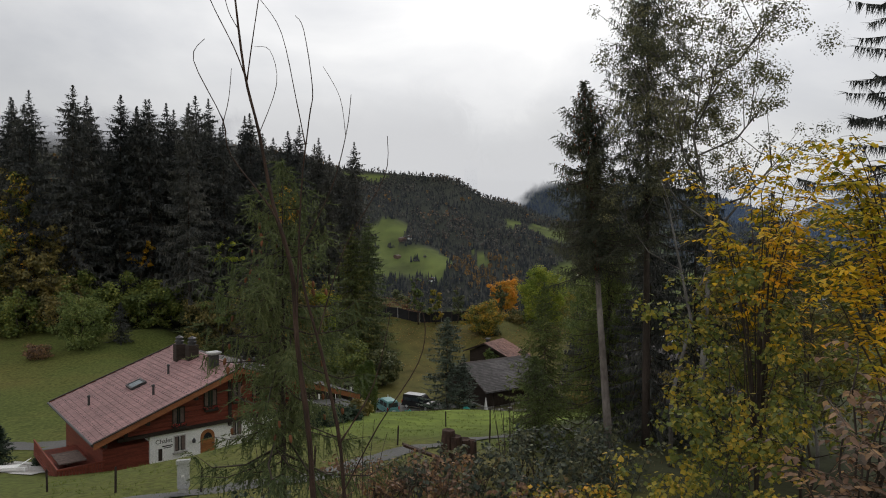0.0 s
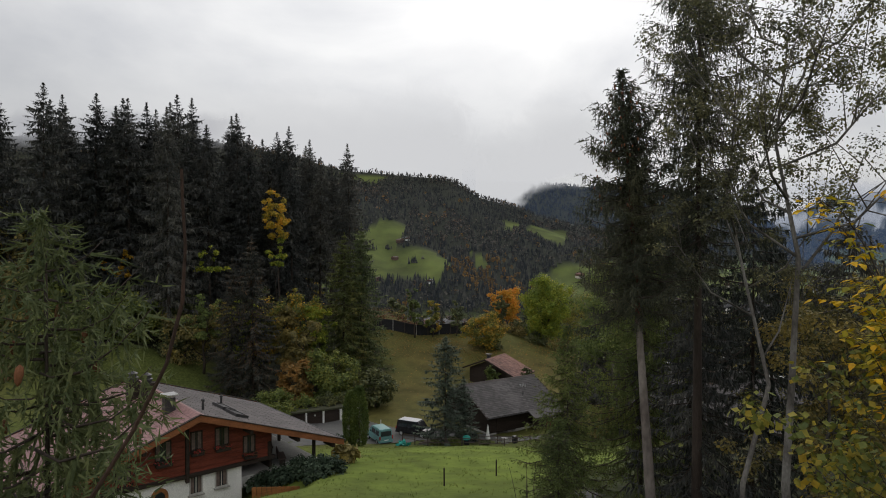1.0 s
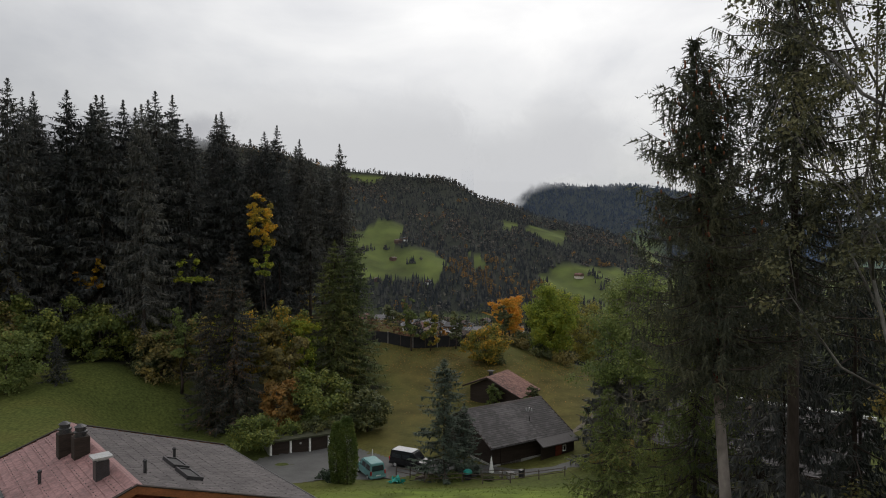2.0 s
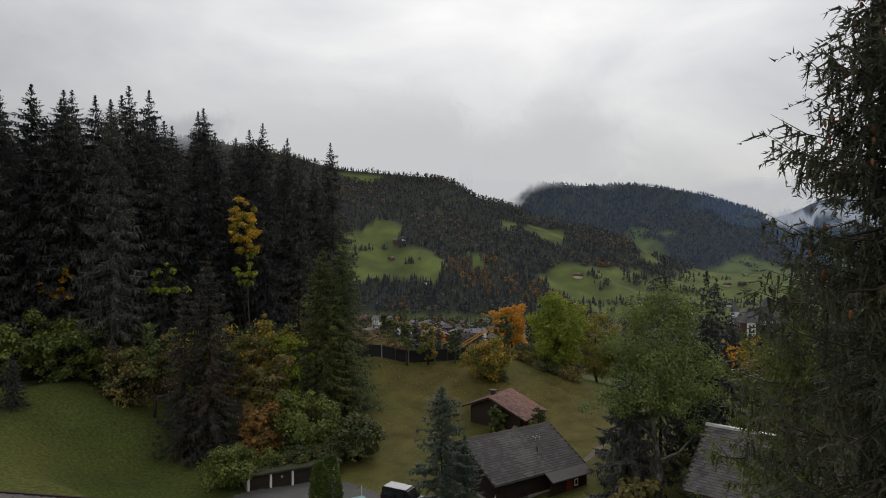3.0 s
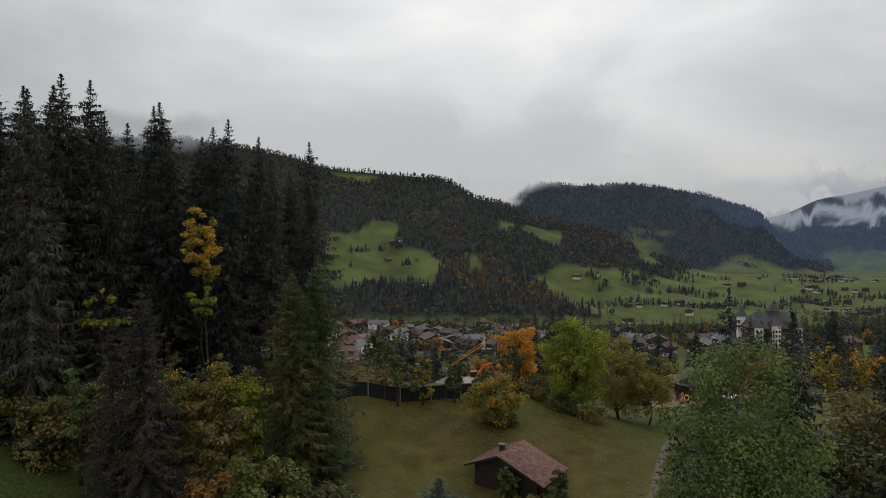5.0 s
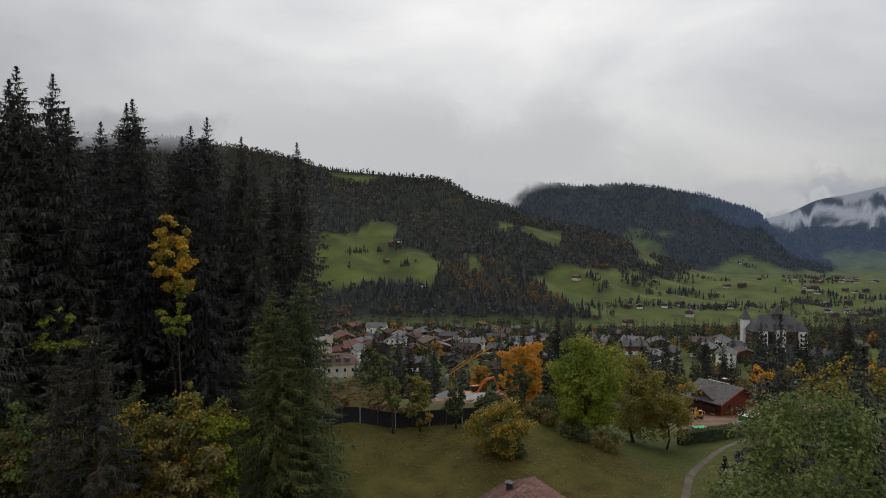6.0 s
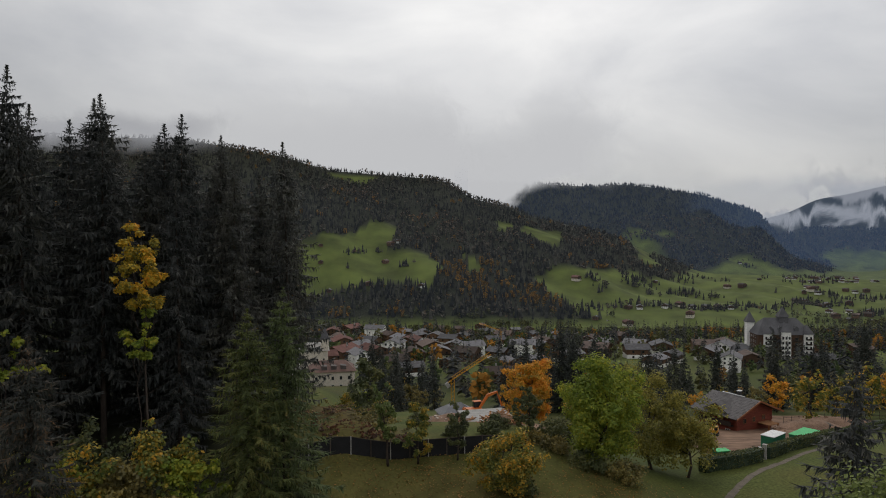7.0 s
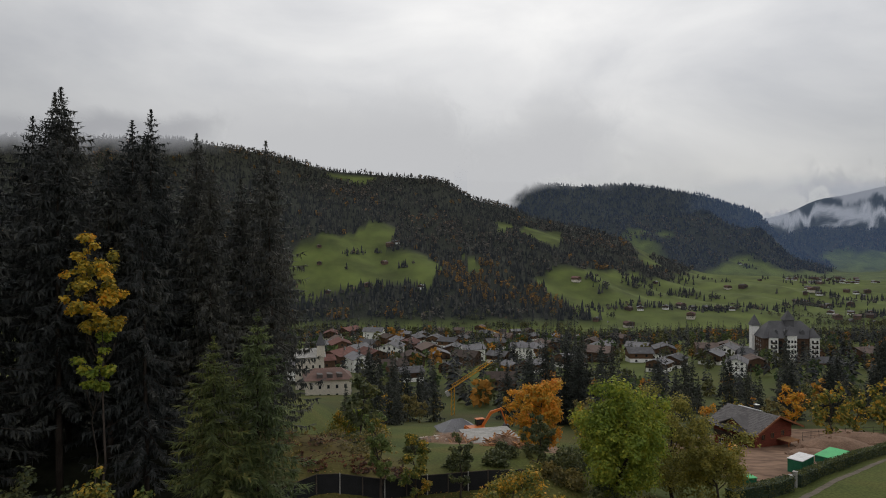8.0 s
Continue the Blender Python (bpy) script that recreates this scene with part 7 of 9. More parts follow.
part("head", lathe([(0.2, 1.3), (0.28, 1.5), (0.02, 1.75)], 10), M_METAL_L, lamp)

# rail fences along the lane
M_OLDWOOD = surface("grey_old_wood", three((0.085, 0.068, 0.055), 0.35), 1.2, 0.9, 0.4, stretch=(1, 1, 0.3))


def rail_fence(label, pts, gap=1.6, h=1.0, rails=2):
    ob = thing("rail_fence", label, "fence", pts[0][0], pts[0][1], gz(*pts[0]))
    x0, y0, z0 = pts[0][0], pts[0][1], gz(*pts[0])
    tops = []
    for (ax, ay), (bx, by) in zip(pts, pts[1:]):
        n = max(1, int(math.hypot(bx - ax, by - ay) / gap))
        for k in range(n):
            tops.append((ax + (bx - ax) * k / n, ay + (by - ay) * k / n))
    tops.append(pts[-1])
    for k, (x, y) in enumerate(tops):
        z = gz(x, y) - z0
        part("post", moved(lathe([(0.06, -0.2), (0.055, h), (0.03, h + 0.05)], 6), pose(x - x0, y - y0, z, 1.5 * math.sin(k * 3), 2 * math.cos(k * 5), 0)), M_OLDWOOD, ob)
        if k:
            px, py = tops[k - 1]
            pz = gz(px, py) - z0
            for r in range(rails):
                q = h * (0.88 - 0.42 * r)
                part("rail", tube([(px - x0, py - y0, pz + q), (x - x0, y - y0, z + q + 0.04 * math.sin(k * 2.2))], [0.045, 0.04], 5), M_OLDWOOD, ob)
    return ob


rail_fence("dark wooden rail fence along the yard", [(-4.6, 85.4), (-1.5, 82.6), (0.6, 82.2), (2.4, 82.4)])
rail_fence("low rail fence behind the grass crest", [(2.4, 82.4), (4.4, 81.6), (7.2, 81.5), (10.2, 82.2), (13, 83)])
rail_fence("short rail fence beside the dark house", [(4.4, 84.6), (6.6, 84.0), (9.0, 84.4)])
for n, (x, y, rx) in enumerate(((-1.9, 84.4, 8), (0.4, 85.0, -5), (1.8, 86.2, 3))):
    ob = thing("plank_stack", "grey weathered planks lying by the fence", "planks", x, y, gz(x, y) + 0.02, 40 + 15 * n)
    for k in range(5):
        part("plank", moved(box(-1.1, 1.1, -0.11, 0.11, 0, 0.04), pose(0.1 * k, 0.16 * k - 0.3, 0.05 + 0.045 * (k % 3), 0, rx * 0.3, 4 * k)), M_OLDWOOD, ob)
bin_ = thing("green_cover", "turquoise covered bin beside the fence", "bin", 3.0, 84.0, gz(3.0, 84.0))
part("body", bevelled(-0.3, 0.3, -0.3, 0.3, 0, 0.8, 0.04), M_BLACK, bin_)
M_TURQ = surface("turquoise_plastic", three((0.03, 0.30, 0.25), 0.15), 2, 0.5, 0.2)
part("cover", lathe([(0.5, 0.72), (0.46, 0.95), (0.25, 1.12), (0.02, 1.16)], 10), M_TURQ, bin_)
tarp = thing("crumpled_tarp", "crumpled turquoise tarpaulin on the grass", "tarpaulin", -4.2, 80.6, gz(-4.2, 80.6))
rt = np.random.default_rng(9)
part("sheet", kites(rt.normal(0, 0.35, (40, 3)) * np.array([1, 0.6, 0.25]) + np.array([0, 0, 0.15]), rt.normal(0, 1, (40, 3)), 0.5, 0.2, rt), M_TURQ, tarp)
flag = thing("white_flag", "folded white parasol standing by the dark house", "parasol", 5.6, 85.6, gz(5.6, 85.6))
part("pole", lathe([(0.025, 0), (0.025, 2.1)], 6), M_METAL_L, flag)
part("cloth", lathe([(0.30, 0.35), (0.2, 0.9), (0.06, 1.9), (0.02, 2.0)], 8), M_PLASTIC_W, flag)
for n, (x, y, sx, sz) in enumerate(((4.0, 86.0, 0.5, 0.9), (7.5, 84.2, 0.7, 0.6), (8.6, 84.0, 0.4, 0.8), (6.6, 84.8, 0.35, 0.5))):
    c = thing("crate", "grey crate standing beside the dark house", "crate", x, y, gz(x, y) + 0.05, 20 * n)
    part("body", bevelled(-sx / 2, sx / 2, -sx / 2, sx / 2, 0, sz, 0.02), M_CONC if n % 2 else M_BLACK, c)
    part("lid", bevelled(-sx / 2 - 0.03, sx / 2 + 0.03, -sx / 2 - 0.03, sx / 2 + 0.03, sz, sz + 0.05, 0.01), M_METAL, c)
sp_ = thing("stake", "thin white stake beside the yard", "stake", -7.6, 90.2, gz(-7.6, 90.2))
part("pole", lathe([(0.05, 0), (0.05, 1.5), (0.02, 1.55)], 6), M_PLASTIC_W, sp_)
for n, (x, y, rr, m_) in enumerate(((1.4, 83.6, 1.0, M_LEAF_G), (5.2, 83.4, 0.6, M_LEAF_D), (-0.6, 83.0, 0.7, M_LEAF_D), (-10.8, 80.8, 0.9, M_JUNIPER), (-11.6, 82.2, 0.9, M_JUNIPER))):
    bushy("garden_bush", "leafy green garden bush by the fence", x, y, (rr, rr, rr * 0.9), 700, 0.2, m_, 90 + n)

# the house with the slate roof beside the ash
M_OLDCHIM = surface("weathered_chimney_render", three((0.20, 0.15, 0.125), 0.4), 1.5, 0.9, 0.4)
hs = thing("slate_house", "house with a dark slate roof and pale metal ridge", "house", 22.4, 77.4, 4.0, -131.3)
part("wall", prism([(-4.6, -2.5), (4.6, -2.5), (4.6, 3.8), (0, 6.9), (-4.6, 3.8)], 0.8, 15.0), M_WOOD_D, hs)
sl = gable_roof(0, 0.0, 16.0, 7.2, 3.4, 3.4, 5.6, 5.6, 0.2)
for k, sx in enumerate((-1, 1)):
    r_ = part("roof_slope", sl[k], M_WOOD_D, hs)
    shingle_rows(r_, 5.6, 7.2, 3.4, sx, 0.0, 16.0, 26, M_SHINGLE, 44, (0, 26, 0, 5) if sx > 0 else None)
    o = [(0, 7.24), (sx * 5.65, 3.44), (sx * 5.65, 3.2), (0, 6.94)]
    part("barge_board", prism(o if sx > 0 else o[::-1], -0.08, 0.0), M_WOOD_D, hs)
part("ridge_cap", prism([(-0.22, 7.12), (0.22, 7.12), (0.2, 7.3), (-0.2, 7.3)], -0.1, 16.05), M_METAL_L, hs, "pale sheet-metal ridge cap")
for x, y, h in ((1.5, 6.9, 0.5), (-1.2, 7.4, 1.3)):
    c = part("chimney", bevelled(x - 0.32, x + 0.32, y - 0.32, y + 0.32, 5.6, 6.9 + h), M_OLDCHIM, hs, "weathered brown chimney")
    part("cap", bevelled(x - 0.42, x + 0.42, y - 0.42, y + 0.42, 6.9 + h, 7.0 + h), M_METAL, c)
    part("cowl", moved(lathe([(0.2, 0), (0.2, 0.3), (0.26, 0.33), (0.26, 0.42), (0.1, 0.5)], 10), pose(x, y, 7.0 + h)), M_METAL, c)
part("mast", tube([(1.6, 9.4, 5.6), (1.6, 9.4, 8.9)], [0.1, 0.1], 7), M_METAL, hs)
part("insulator", tube([(1.6, 9.4, 7.0), (2.1, 9.2, 7.2)], [0.03, 0.05], 6), M_METAL, hs)

# the meadow's dark mesh fence on the crest
CREST = [(-15.5, 127.6), (-11.2, 130.3), (-6.9, 132.3), (-2.5, 133.3), (1.8, 134.0), (6, 134.6), (11, 135.6)]
mf = thing("mesh_fence", "dark cloth fence between pale posts on the crest", "fence", CREST[0][0], CREST[0][1], gz(*CREST[0]))
x0, y0 = CREST[0]
z0 = gz(x0, y0)
cp = []
for (ax, ay), (bx, by) in zip(CREST, CREST[1:]):
    for k in range(2):
        cp.append((ax + (bx - ax) * k / 2, ay + (by - ay) * k / 2))
cp.append(CREST[-1])
for k, (x, y) in enumerate(cp):
    z = gz(x, y) - z0
    part("post", bevelled(x - x0 - 0.06, x - x0 + 0.06, y - y0 - 0.12, y - y0, z - 0.3, z + 2.05, 0.015), M_CONC if k % 2 else M_OLDWOOD, mf)
    if k:
        px, py = cp[k - 1]
        pz = gz(px, py) - z0
        v = [(px - x0, py - y0, pz - 0.1), (x - x0, y - y0, z - 0.1), (x - x0, y - y0 + 0.03, z - 0.1), (px - x0, py - y0 + 0.03, pz - 0.1),
             (px - x0, py - y0, pz + 1.95), (x - x0, y - y0, z + 1.95), (x - x0, y - y0 + 0.03, z + 1.95), (px - x0, py - y0 + 0.03, pz + 1.95)]
        part("panel", (v, BOX_F), M_BLACK, mf)
        part("rail", tube([(px - x0, py - y0 - 0.05, pz + 1.98), (x - x0, y - y0 - 0.05, z + 1.98)], [0.04, 0.04], 5), M_OLDWOOD, mf)


# ---------------------------------------------------------------- building sites
M_SHEET = surface("grey_standing_seam", three((0.17, 0.17, 0.18), 0.2), 0.6, 0.5, 0.1, metal=0.3)
M_YELLOW = surface("machine_yellow", three((0.55, 0.27, 0.02), 0.15), 1.5, 0.5, 0.1)
M_ORANGE = surface("machine_orange", three((0.5, 0.13, 0.02), 0.15), 1.5, 0.5, 0.1)
M_GREENP = surface("green_tarp", three((0.06, 0.42, 0.14), 0.12), 0.8, 0.6, 0.2)
M_GREEND = surface("dark_green_sheet", three((0.02, 0.13, 0.07), 0.2), 0.8, 0.6, 0.1)
M_RUBBLE = surface("broken_rubble", three((0.34, 0.29, 0.25), 0.45), 0.6, 0.95, 0.5, island=0.8)
M_TIMBER = surface("splintered_timber", three((0.30, 0.15, 0.07), 0.4), 0.6, 0.9, 0.3, island=0.7)

pav = thing("hip_roof_pavilion", "grey sheet-metal hipped roof on the building site", "pavilion", 5.1, 198, -8.3, 15)
pav.scale = (0.68, 0.68, 0.68)
v = [(-6, -4.5, 3.2), (6, -4.5, 3.2), (6, 4.5, 3.2), (-6, 4.5, 3.2), (-1.5, 0, 6.2), (1.5, 0, 6.2)]
part("roof", (v, [(0, 1, 5, 4), (1, 2, 5), (2, 3, 4, 5), (3, 0, 4), (3, 2, 1, 0)]), M_SHEET, pav)
for k in range(9):
    x = -5.4 + k * 1.35
    tx = max(-1.5, min(1.5, x * 0.28))
    part("seam", tube([(x, -4.5, 3.23), (tx, -0.05, 6.22)], [0.05, 0.05], 4), M_SHEET, pav)
part("wall", box(-5.4, 5.4, -3.9, 3.9, -4.5, 3.2), M_CONC, pav)
slab = thing("concrete_slab", "pale bare concrete floor slab on the site", "slab", 10.2, 178, gz(10.2, 178) + 0.5, 12)
part("slab", bevelled(-4.5, 4.5, -4, 5, -2.6, 0.35, 0.05), M_CONC, slab)
part("edge_beam", bevelled(-4.7, 4.7, -4.4, -4.02, -2.8, 0.5, 0.04), M_CONC, slab)


def heap(name, label, x, y, rx, ry, h, count, size, mat, seed, long=False, zoff=0.0):
    """A heap of broken pieces in one mesh."""
    r = np.random.default_rng(seed)
    ob = thing(name, label, "rubble", x, y, gz(x, y) + zoff)
    shapes = []
    for k in range(count):
        a, d = r.uniform(0, 6.28), r.uniform(0, 1) ** 0.6
        px, py, pz = rx * d * math.cos(a), ry * d * math.sin(a), h * (1 - d) * r.uniform(0.4, 1.0)
        s = size * r.uniform(0.4, 1.4)
        b = box(-s * (3.5 if long else 0.7), s * (3.5 if long else 0.7), -s * (0.22 if long else 0.6), s * (0.22 if long else 0.6), -s * (0.1 if long else 0.4), s * (0.1 if long else 0.4))
        shapes.append(moved(b, pose(px, py, pz, r.uniform(-25, 25), r.uniform(-30, 30), r.uniform(0, 360))))
    part("debris", join(*shapes), mat, ob, kind="stuff")
    part("core", moved(lathe([(1.0, -0.4), (0.75, 0.35), (0.4, 0.7), (0.05, 0.85)], 14), Matrix.Diagonal((rx, ry, h, 1))), M_DIRT, ob)


heap("rubble_heap", "heap of pale broken masonry", 4.0, 179.5, 4.5, 3.0, 1.6, 260, 0.35, M_RUBBLE, 1)
heap("rubble_heap", "low spread of broken masonry and earth", 0.5, 178, 3.5, 3, 1.0, 160, 0.3, M_RUBBLE, 2)
heap("timber_pile", "pile of splintered orange-brown timber", 11.2, 166, 3.2, 2.2, 2.2, 110, 0.5, M_TIMBER, 3, True)
heap("timber_pile", "loose planks lying on the rubble", 5.5, 175.5, 2.5, 1.2, 0.6, 40, 0.4, M_TIMBER, 4, True)


def excavator(label, x, y, rz, paint, scale=1.0):
    ob = thing("excavator", label, "excavator", x, y, gz(x, y) + 0.1, rz)
    ob.scale = (scale, scale, scale)
    for s in (-1, 1):
        t = part("track", prism([(-1.9, 0.25), (-1.5, 0.0), (1.5, 0.0), (1.9, 0.25), (1.9, 0.6), (1.5, 0.85), (-1.5, 0.85), (-1.9, 0.6)], s * 1.25 - 0.28, s * 1.25 + 0.28, "x"), M_TYRE, ob)
        for k in range(4):
            part("roller", moved(lathe([(0.2, -0.3), (0.2, 0.3)], 8), pose(s * 1.25, -1.3 + k * 0.87, 0.42, 0, 90, 0)), M_METAL, t)
    part("undercarriage", box(-1.0, 1.0, -1.0, 1.0, 0.4, 0.95), M_METAL, ob)
    part("body", bevelled(-1.3, 1.3, -2.0, 1.0, 0.98, 1.9, 0.12, 2), paint, ob)
    part("counterweight", bevelled(-1.3, 1.3, -2.5, -1.9, 1.0, 2.1, 0.2, 2), paint, ob)
    c = part("cab", bevelled(-1.25, -0.25, -0.3, 1.3, 1.9, 3.0, 0.1, 2), M_GLASS, ob, "dark glazed cab")
    part("cab_roof", bevelled(-1.3, -0.2, -0.35, 1.35, 3.0, 3.12, 0.04), paint, c)
    boom = part("boom", prism([(0.6, 1.6), (2.4, 4.0), (4.4, 4.6), (4.4, 4.95), (2.2, 4.5), (0.4, 2.0)], 0.1, 0.45, "x"), paint, ob)
    part("stick", prism([(4.2, 4.95), (4.5, 4.6), (5.6, 1.9), (5.3, 1.8)], 0.13, 0.42, "x"), paint, boom)
    part("bucket", prism([(5.2, 1.9), (5.8, 1.8), (5.9, 1.1), (5.1, 0.8), (4.7, 1.2)], -0.25, 0.8, "x"), M_METAL, boom)
    return ob


excavator("orange excavator working on the rubble", 8.6, 185.5, -70, M_ORANGE)
excavator("yellow excavator parked before the timber chalet", 58.0, 191.5, 150, M_YELLOW, 0.62)


def tower_crane(x, y, jib, rz, top, lift=0):
    z0 = gz(x, y)
    ob = thing("tower_crane", "yellow tower crane standing among the trees", "crane", x, y, z0, rz)
    hh = top - z0
    for a, b in ((-0.6, -0.6), (0.6, -0.6), (0.6, 0.6), (-0.6, 0.6)):
        part("mast_leg", box(a - 0.07, a + 0.07, b - 0.07, b + 0.07, 0, hh), M_YELLOW, ob)
    n = int(hh / 1.6)
    part("mast_lattice", join(*[tube([(-0.6, -0.6, k * 1.6), (0.6, -0.6, k * 1.6 + 1.6)], [0.05, 0.05], 4) for k in range(n)], *[tube([(0.6, -0.6, k * 1.6), (0.6, 0.6, k * 1.6 + 1.6)], [0.05, 0.05], 4) for k in range(n)]), M_YELLOW, ob)
    lm = pose(0, 0, hh) @ pose(0, 0, 0, 0, -lift, 0) @ pose(0, 0, -hh)
    jb = part("jib", join(box(-3, jib, -0.5, -0.36, hh, hh + 0.14), box(-3, jib, 0.36, 0.5, hh, hh + 0.14), box(0, jib, -0.08, 0.08, hh + 1.1, hh + 1.24)), M_YELLOW, ob, m=lm)
    part("jib_lattice", join(*[tube([(k * 1.1, s * 0.43, hh + 0.1), (k * 1.1 + 0.55, 0, hh + 1.15), (k * 1.1 + 1.1, s * 0.43, hh + 0.1)], [0.06, 0.06, 0.06], 4) for k in range(int(jib / 1.1)) for s in (-1, 1)]), M_YELLOW, jb)
    part("counterweight", bevelled(-3.4, -2.0, -0.7, 0.7, hh - 1.6, hh + 0.3, 0.05), M_CONC, jb)


tower_crane(7.5, 306, 17.5, 4, -22.6, 32)
tower_crane(60, 640, 22, 200, -52, 20)

# timber chalet being rebuilt, with its yard
cb = thing("timber_chalet", "brown timber chalet with a dark grey roof on the building site", "house", 73.4, 204.9, -14.2, 27.3)
part("lower_wall", box(-6.0, 6.0, 0.4, 10.5, -2, 3.0), M_WOOD_R, cb)
part("upper_wall", prism([(-6.1, 3.0), (6.1, 3.0), (6.1, 5.5), (0, 7.9), (-6.1, 5.5)], 0.3, 10.6), M_WOOD_R, cb)
sl = gable_roof(0, -1.2, 11.8, 8.3, 5.1, 5.1, 8.0, 8.0, 0.22)
for k, sx in enumerate((-1, 1)):
    r_ = part("roof_slope", sl[k], M_WOOD_D, cb)
    shingle_rows(r_, 8.0, 8.3, 5.1, sx, -1.2, 11.8, 16, M_SHINGLE, 22)
    o = [(0, 8.40), (sx * 8.05, 5.2), (sx * 8.05, 4.8), (0, 7.98)]
    part("barge_board", prism(o if sx > 0 else o[::-1], -1.35, -1.2), M_BARGE, cb)
dm = part("dormer", prism([(-2.4, 5.8), (2.4, 5.8), (0, 7.3)], -6.4, -2.5, "x"), M_WOOD_R, cb, "cross gable dormer on the slope", m=pose(0, 5.0, 0))
for s in (-1, 1):
    o = [(0, 7.6), (s * 3.3, 5.75), (s * 3.3, 5.6), (0, 7.43)]
    part("dormer_roof", prism(o if s > 0 else o[::-1], -7.4, -1.4, "x"), M_SHINGLE, dm)
c = part("chimney", bevelled(1.0, 1.8, 5.0, 5.8, 6.5, 9.1), M_METAL, cb)
part("cap", bevelled(0.9, 1.9, 4.9, 5.9, 9.1, 9.25), M_METAL_L, c)
part("sheeting", box(-0.15, 0.25, 3.0, 9.0, 8.34, 8.46), M_METAL_L, cb, "pale strip of roofing sheet")
po = part("porch", prism([(1.0, 2.9), (4.6, 2.9), (4.6, 3.05), (1.0, 3.05)], -2.6, 0.3), M_TIMBER, cb, "tan porch roof")
for x in (1.1, 4.3):
    part("porch_post", box(x, x + 0.18, -2.5, -2.3, -0.5, 2.9), M_WOOD_O, po)
for x in (-3.5, -0.4, 3.0):
    house_window(cb, x, 0.28, 3.9 if x != 3.0 else 4.0, 1.1, 1.2, -1, M_WOOD_O)
for y in (2.6, 5.6, 8.6):
    house_window(cb, -6.12, y, 1.4, 1.2, 1.2, "l", M_WHITE)
part("balcony", join(box(-7.2, -6.1, 1.0, 9.8, 2.9, 3.05), box(-7.2, -7.1, 1.0, 9.8, 3.05, 4.0)), M_WOOD_D, cb)


def container(label, x, y, rz, l, w, h, mat, roof):
    ob = thing("site_container", label, "container", x, y, gz(x, y) + 0.1, rz)
    part("body", bevelled(-l / 2, l / 2, -w / 2, w / 2, 0, h, 0.05), mat, ob)
    part("roof", bevelled(-l / 2 - 0.08, l / 2 + 0.08, -w / 2 - 0.08, w / 2 + 0.08, h, h + 0.12, 0.03), roof, ob)
    for k in range(int(l / 0.5)):
        part("rib", box(-l / 2 + 0.2 + k * 0.5, -l / 2 + 0.3 + k * 0.5, -w / 2 - 0.03, -w / 2, 0.1, h - 0.1), mat, ob)


container("dark green site container with a pale roof", 57.8, 167.5, 38, 4.3, 2.2, 2.1, M_GREEND, M_METAL_L)
container("low bright green covered skip", 70.0, 179.0, 38, 6.5, 3.4, 1.1, M_GREEND, M_GREENP)
container("small green covered skip", 45.0, 158.6, 10, 2.2, 1.4, 0.9, M_GREEND, M_GREENP)
heap("earth_mound", "mound of excavated brown earth", 82, 198, 9, 5, 3.0, 60, 0.4, M_DIRT, 6)
heap("earth_mound", "low ridge of churned earth", 94, 209, 11, 5, 2.5, 60, 0.4, M_DIRT, 7)
heap("earth_mound", "small heap of earth beside the chalet", 73, 191, 5, 3, 1.2, 50, 0.3, M_DIRT, 8)
rail_fence("dark rail fence round the building site", [(84, 213), (94, 217), (105, 220), (122, 224)], 2.5, 2.0, 3)


def hedge(label, pts, w, h, seed, mat, per=330):
    r = np.random.default_rng(seed)
    ob = thing("hedge", label, "hedge", pts[0][0], pts[0][1], gz(*pts[0]))
    o = np.array([pts[0][0], pts[0][1], gz(*pts[0])])
    V = []
    core = []
    for (ax, ay), (bx, by) in zip(pts, pts[1:]):
        ln = math.hypot(bx - ax, by - ay)
        n = int(ln * per / 3)
        t = r.uniform(0, 1, n)
        s = r.uniform(-1, 1, n)
        zz = r.uniform(0, 1, n)
        side = r.integers(0, 3, n)
        s = np.where(side == 0, 1.0, np.where(side == 1, -1.0, s))
        zz = np.where(side == 2, 1.0, zz)
        nx, ny = -(by - ay) / ln, (bx - ax) / ln
        x, y = ax + (bx - ax) * t + nx * s * w / 2, ay + (by - ay) * t + ny * s * w / 2
        V.append(np.stack([x, y, ground_z(x, y) + zz * h + r.normal(0, 0.05, n)], 1) - o)
        ang = math.degrees(math.atan2(by - ay, bx - ax))
        za, zb = gz(ax, ay) - o[2], gz(bx, by) - o[2]
        q = [(ax - o[0] + nx * k, ay - o[1] + ny * k, za + zc) for zc in (0, h * 0.95) for k in (-w * 0.45, w * 0.45)] + [(bx - o[0] + nx * k, by - o[1] + ny * k, zb + zc) for zc in (0, h * 0.95) for k in (-w * 0.45, w * 0.45)]
        core.append(([q[0], q[4], q[5], q[1], q[2], q[6], q[7], q[3]], list(BOX_F)))
    V = np.concatenate(V)
    part("leaves", kites(V, r.normal(0, 1, V.shape) + np.array([0, 0, 0.4]), 0.26, 0.1, r), mat, ob)
    part("core", join(*core), M_JUNIPER, ob)


hedge("clipped dark green hedge along the footpath", [(50.8, 156.2), (63, 167.5), (75, 179), (88, 191.5), (106, 208)], 1.3, 1.8, 1, M_LEAF_D)
hedge("clipped dark green hedge by the skips", [(37.5, 147.6), (43, 150), (48.6, 154)], 1.5, 2.0, 2, M_LEAF_D)

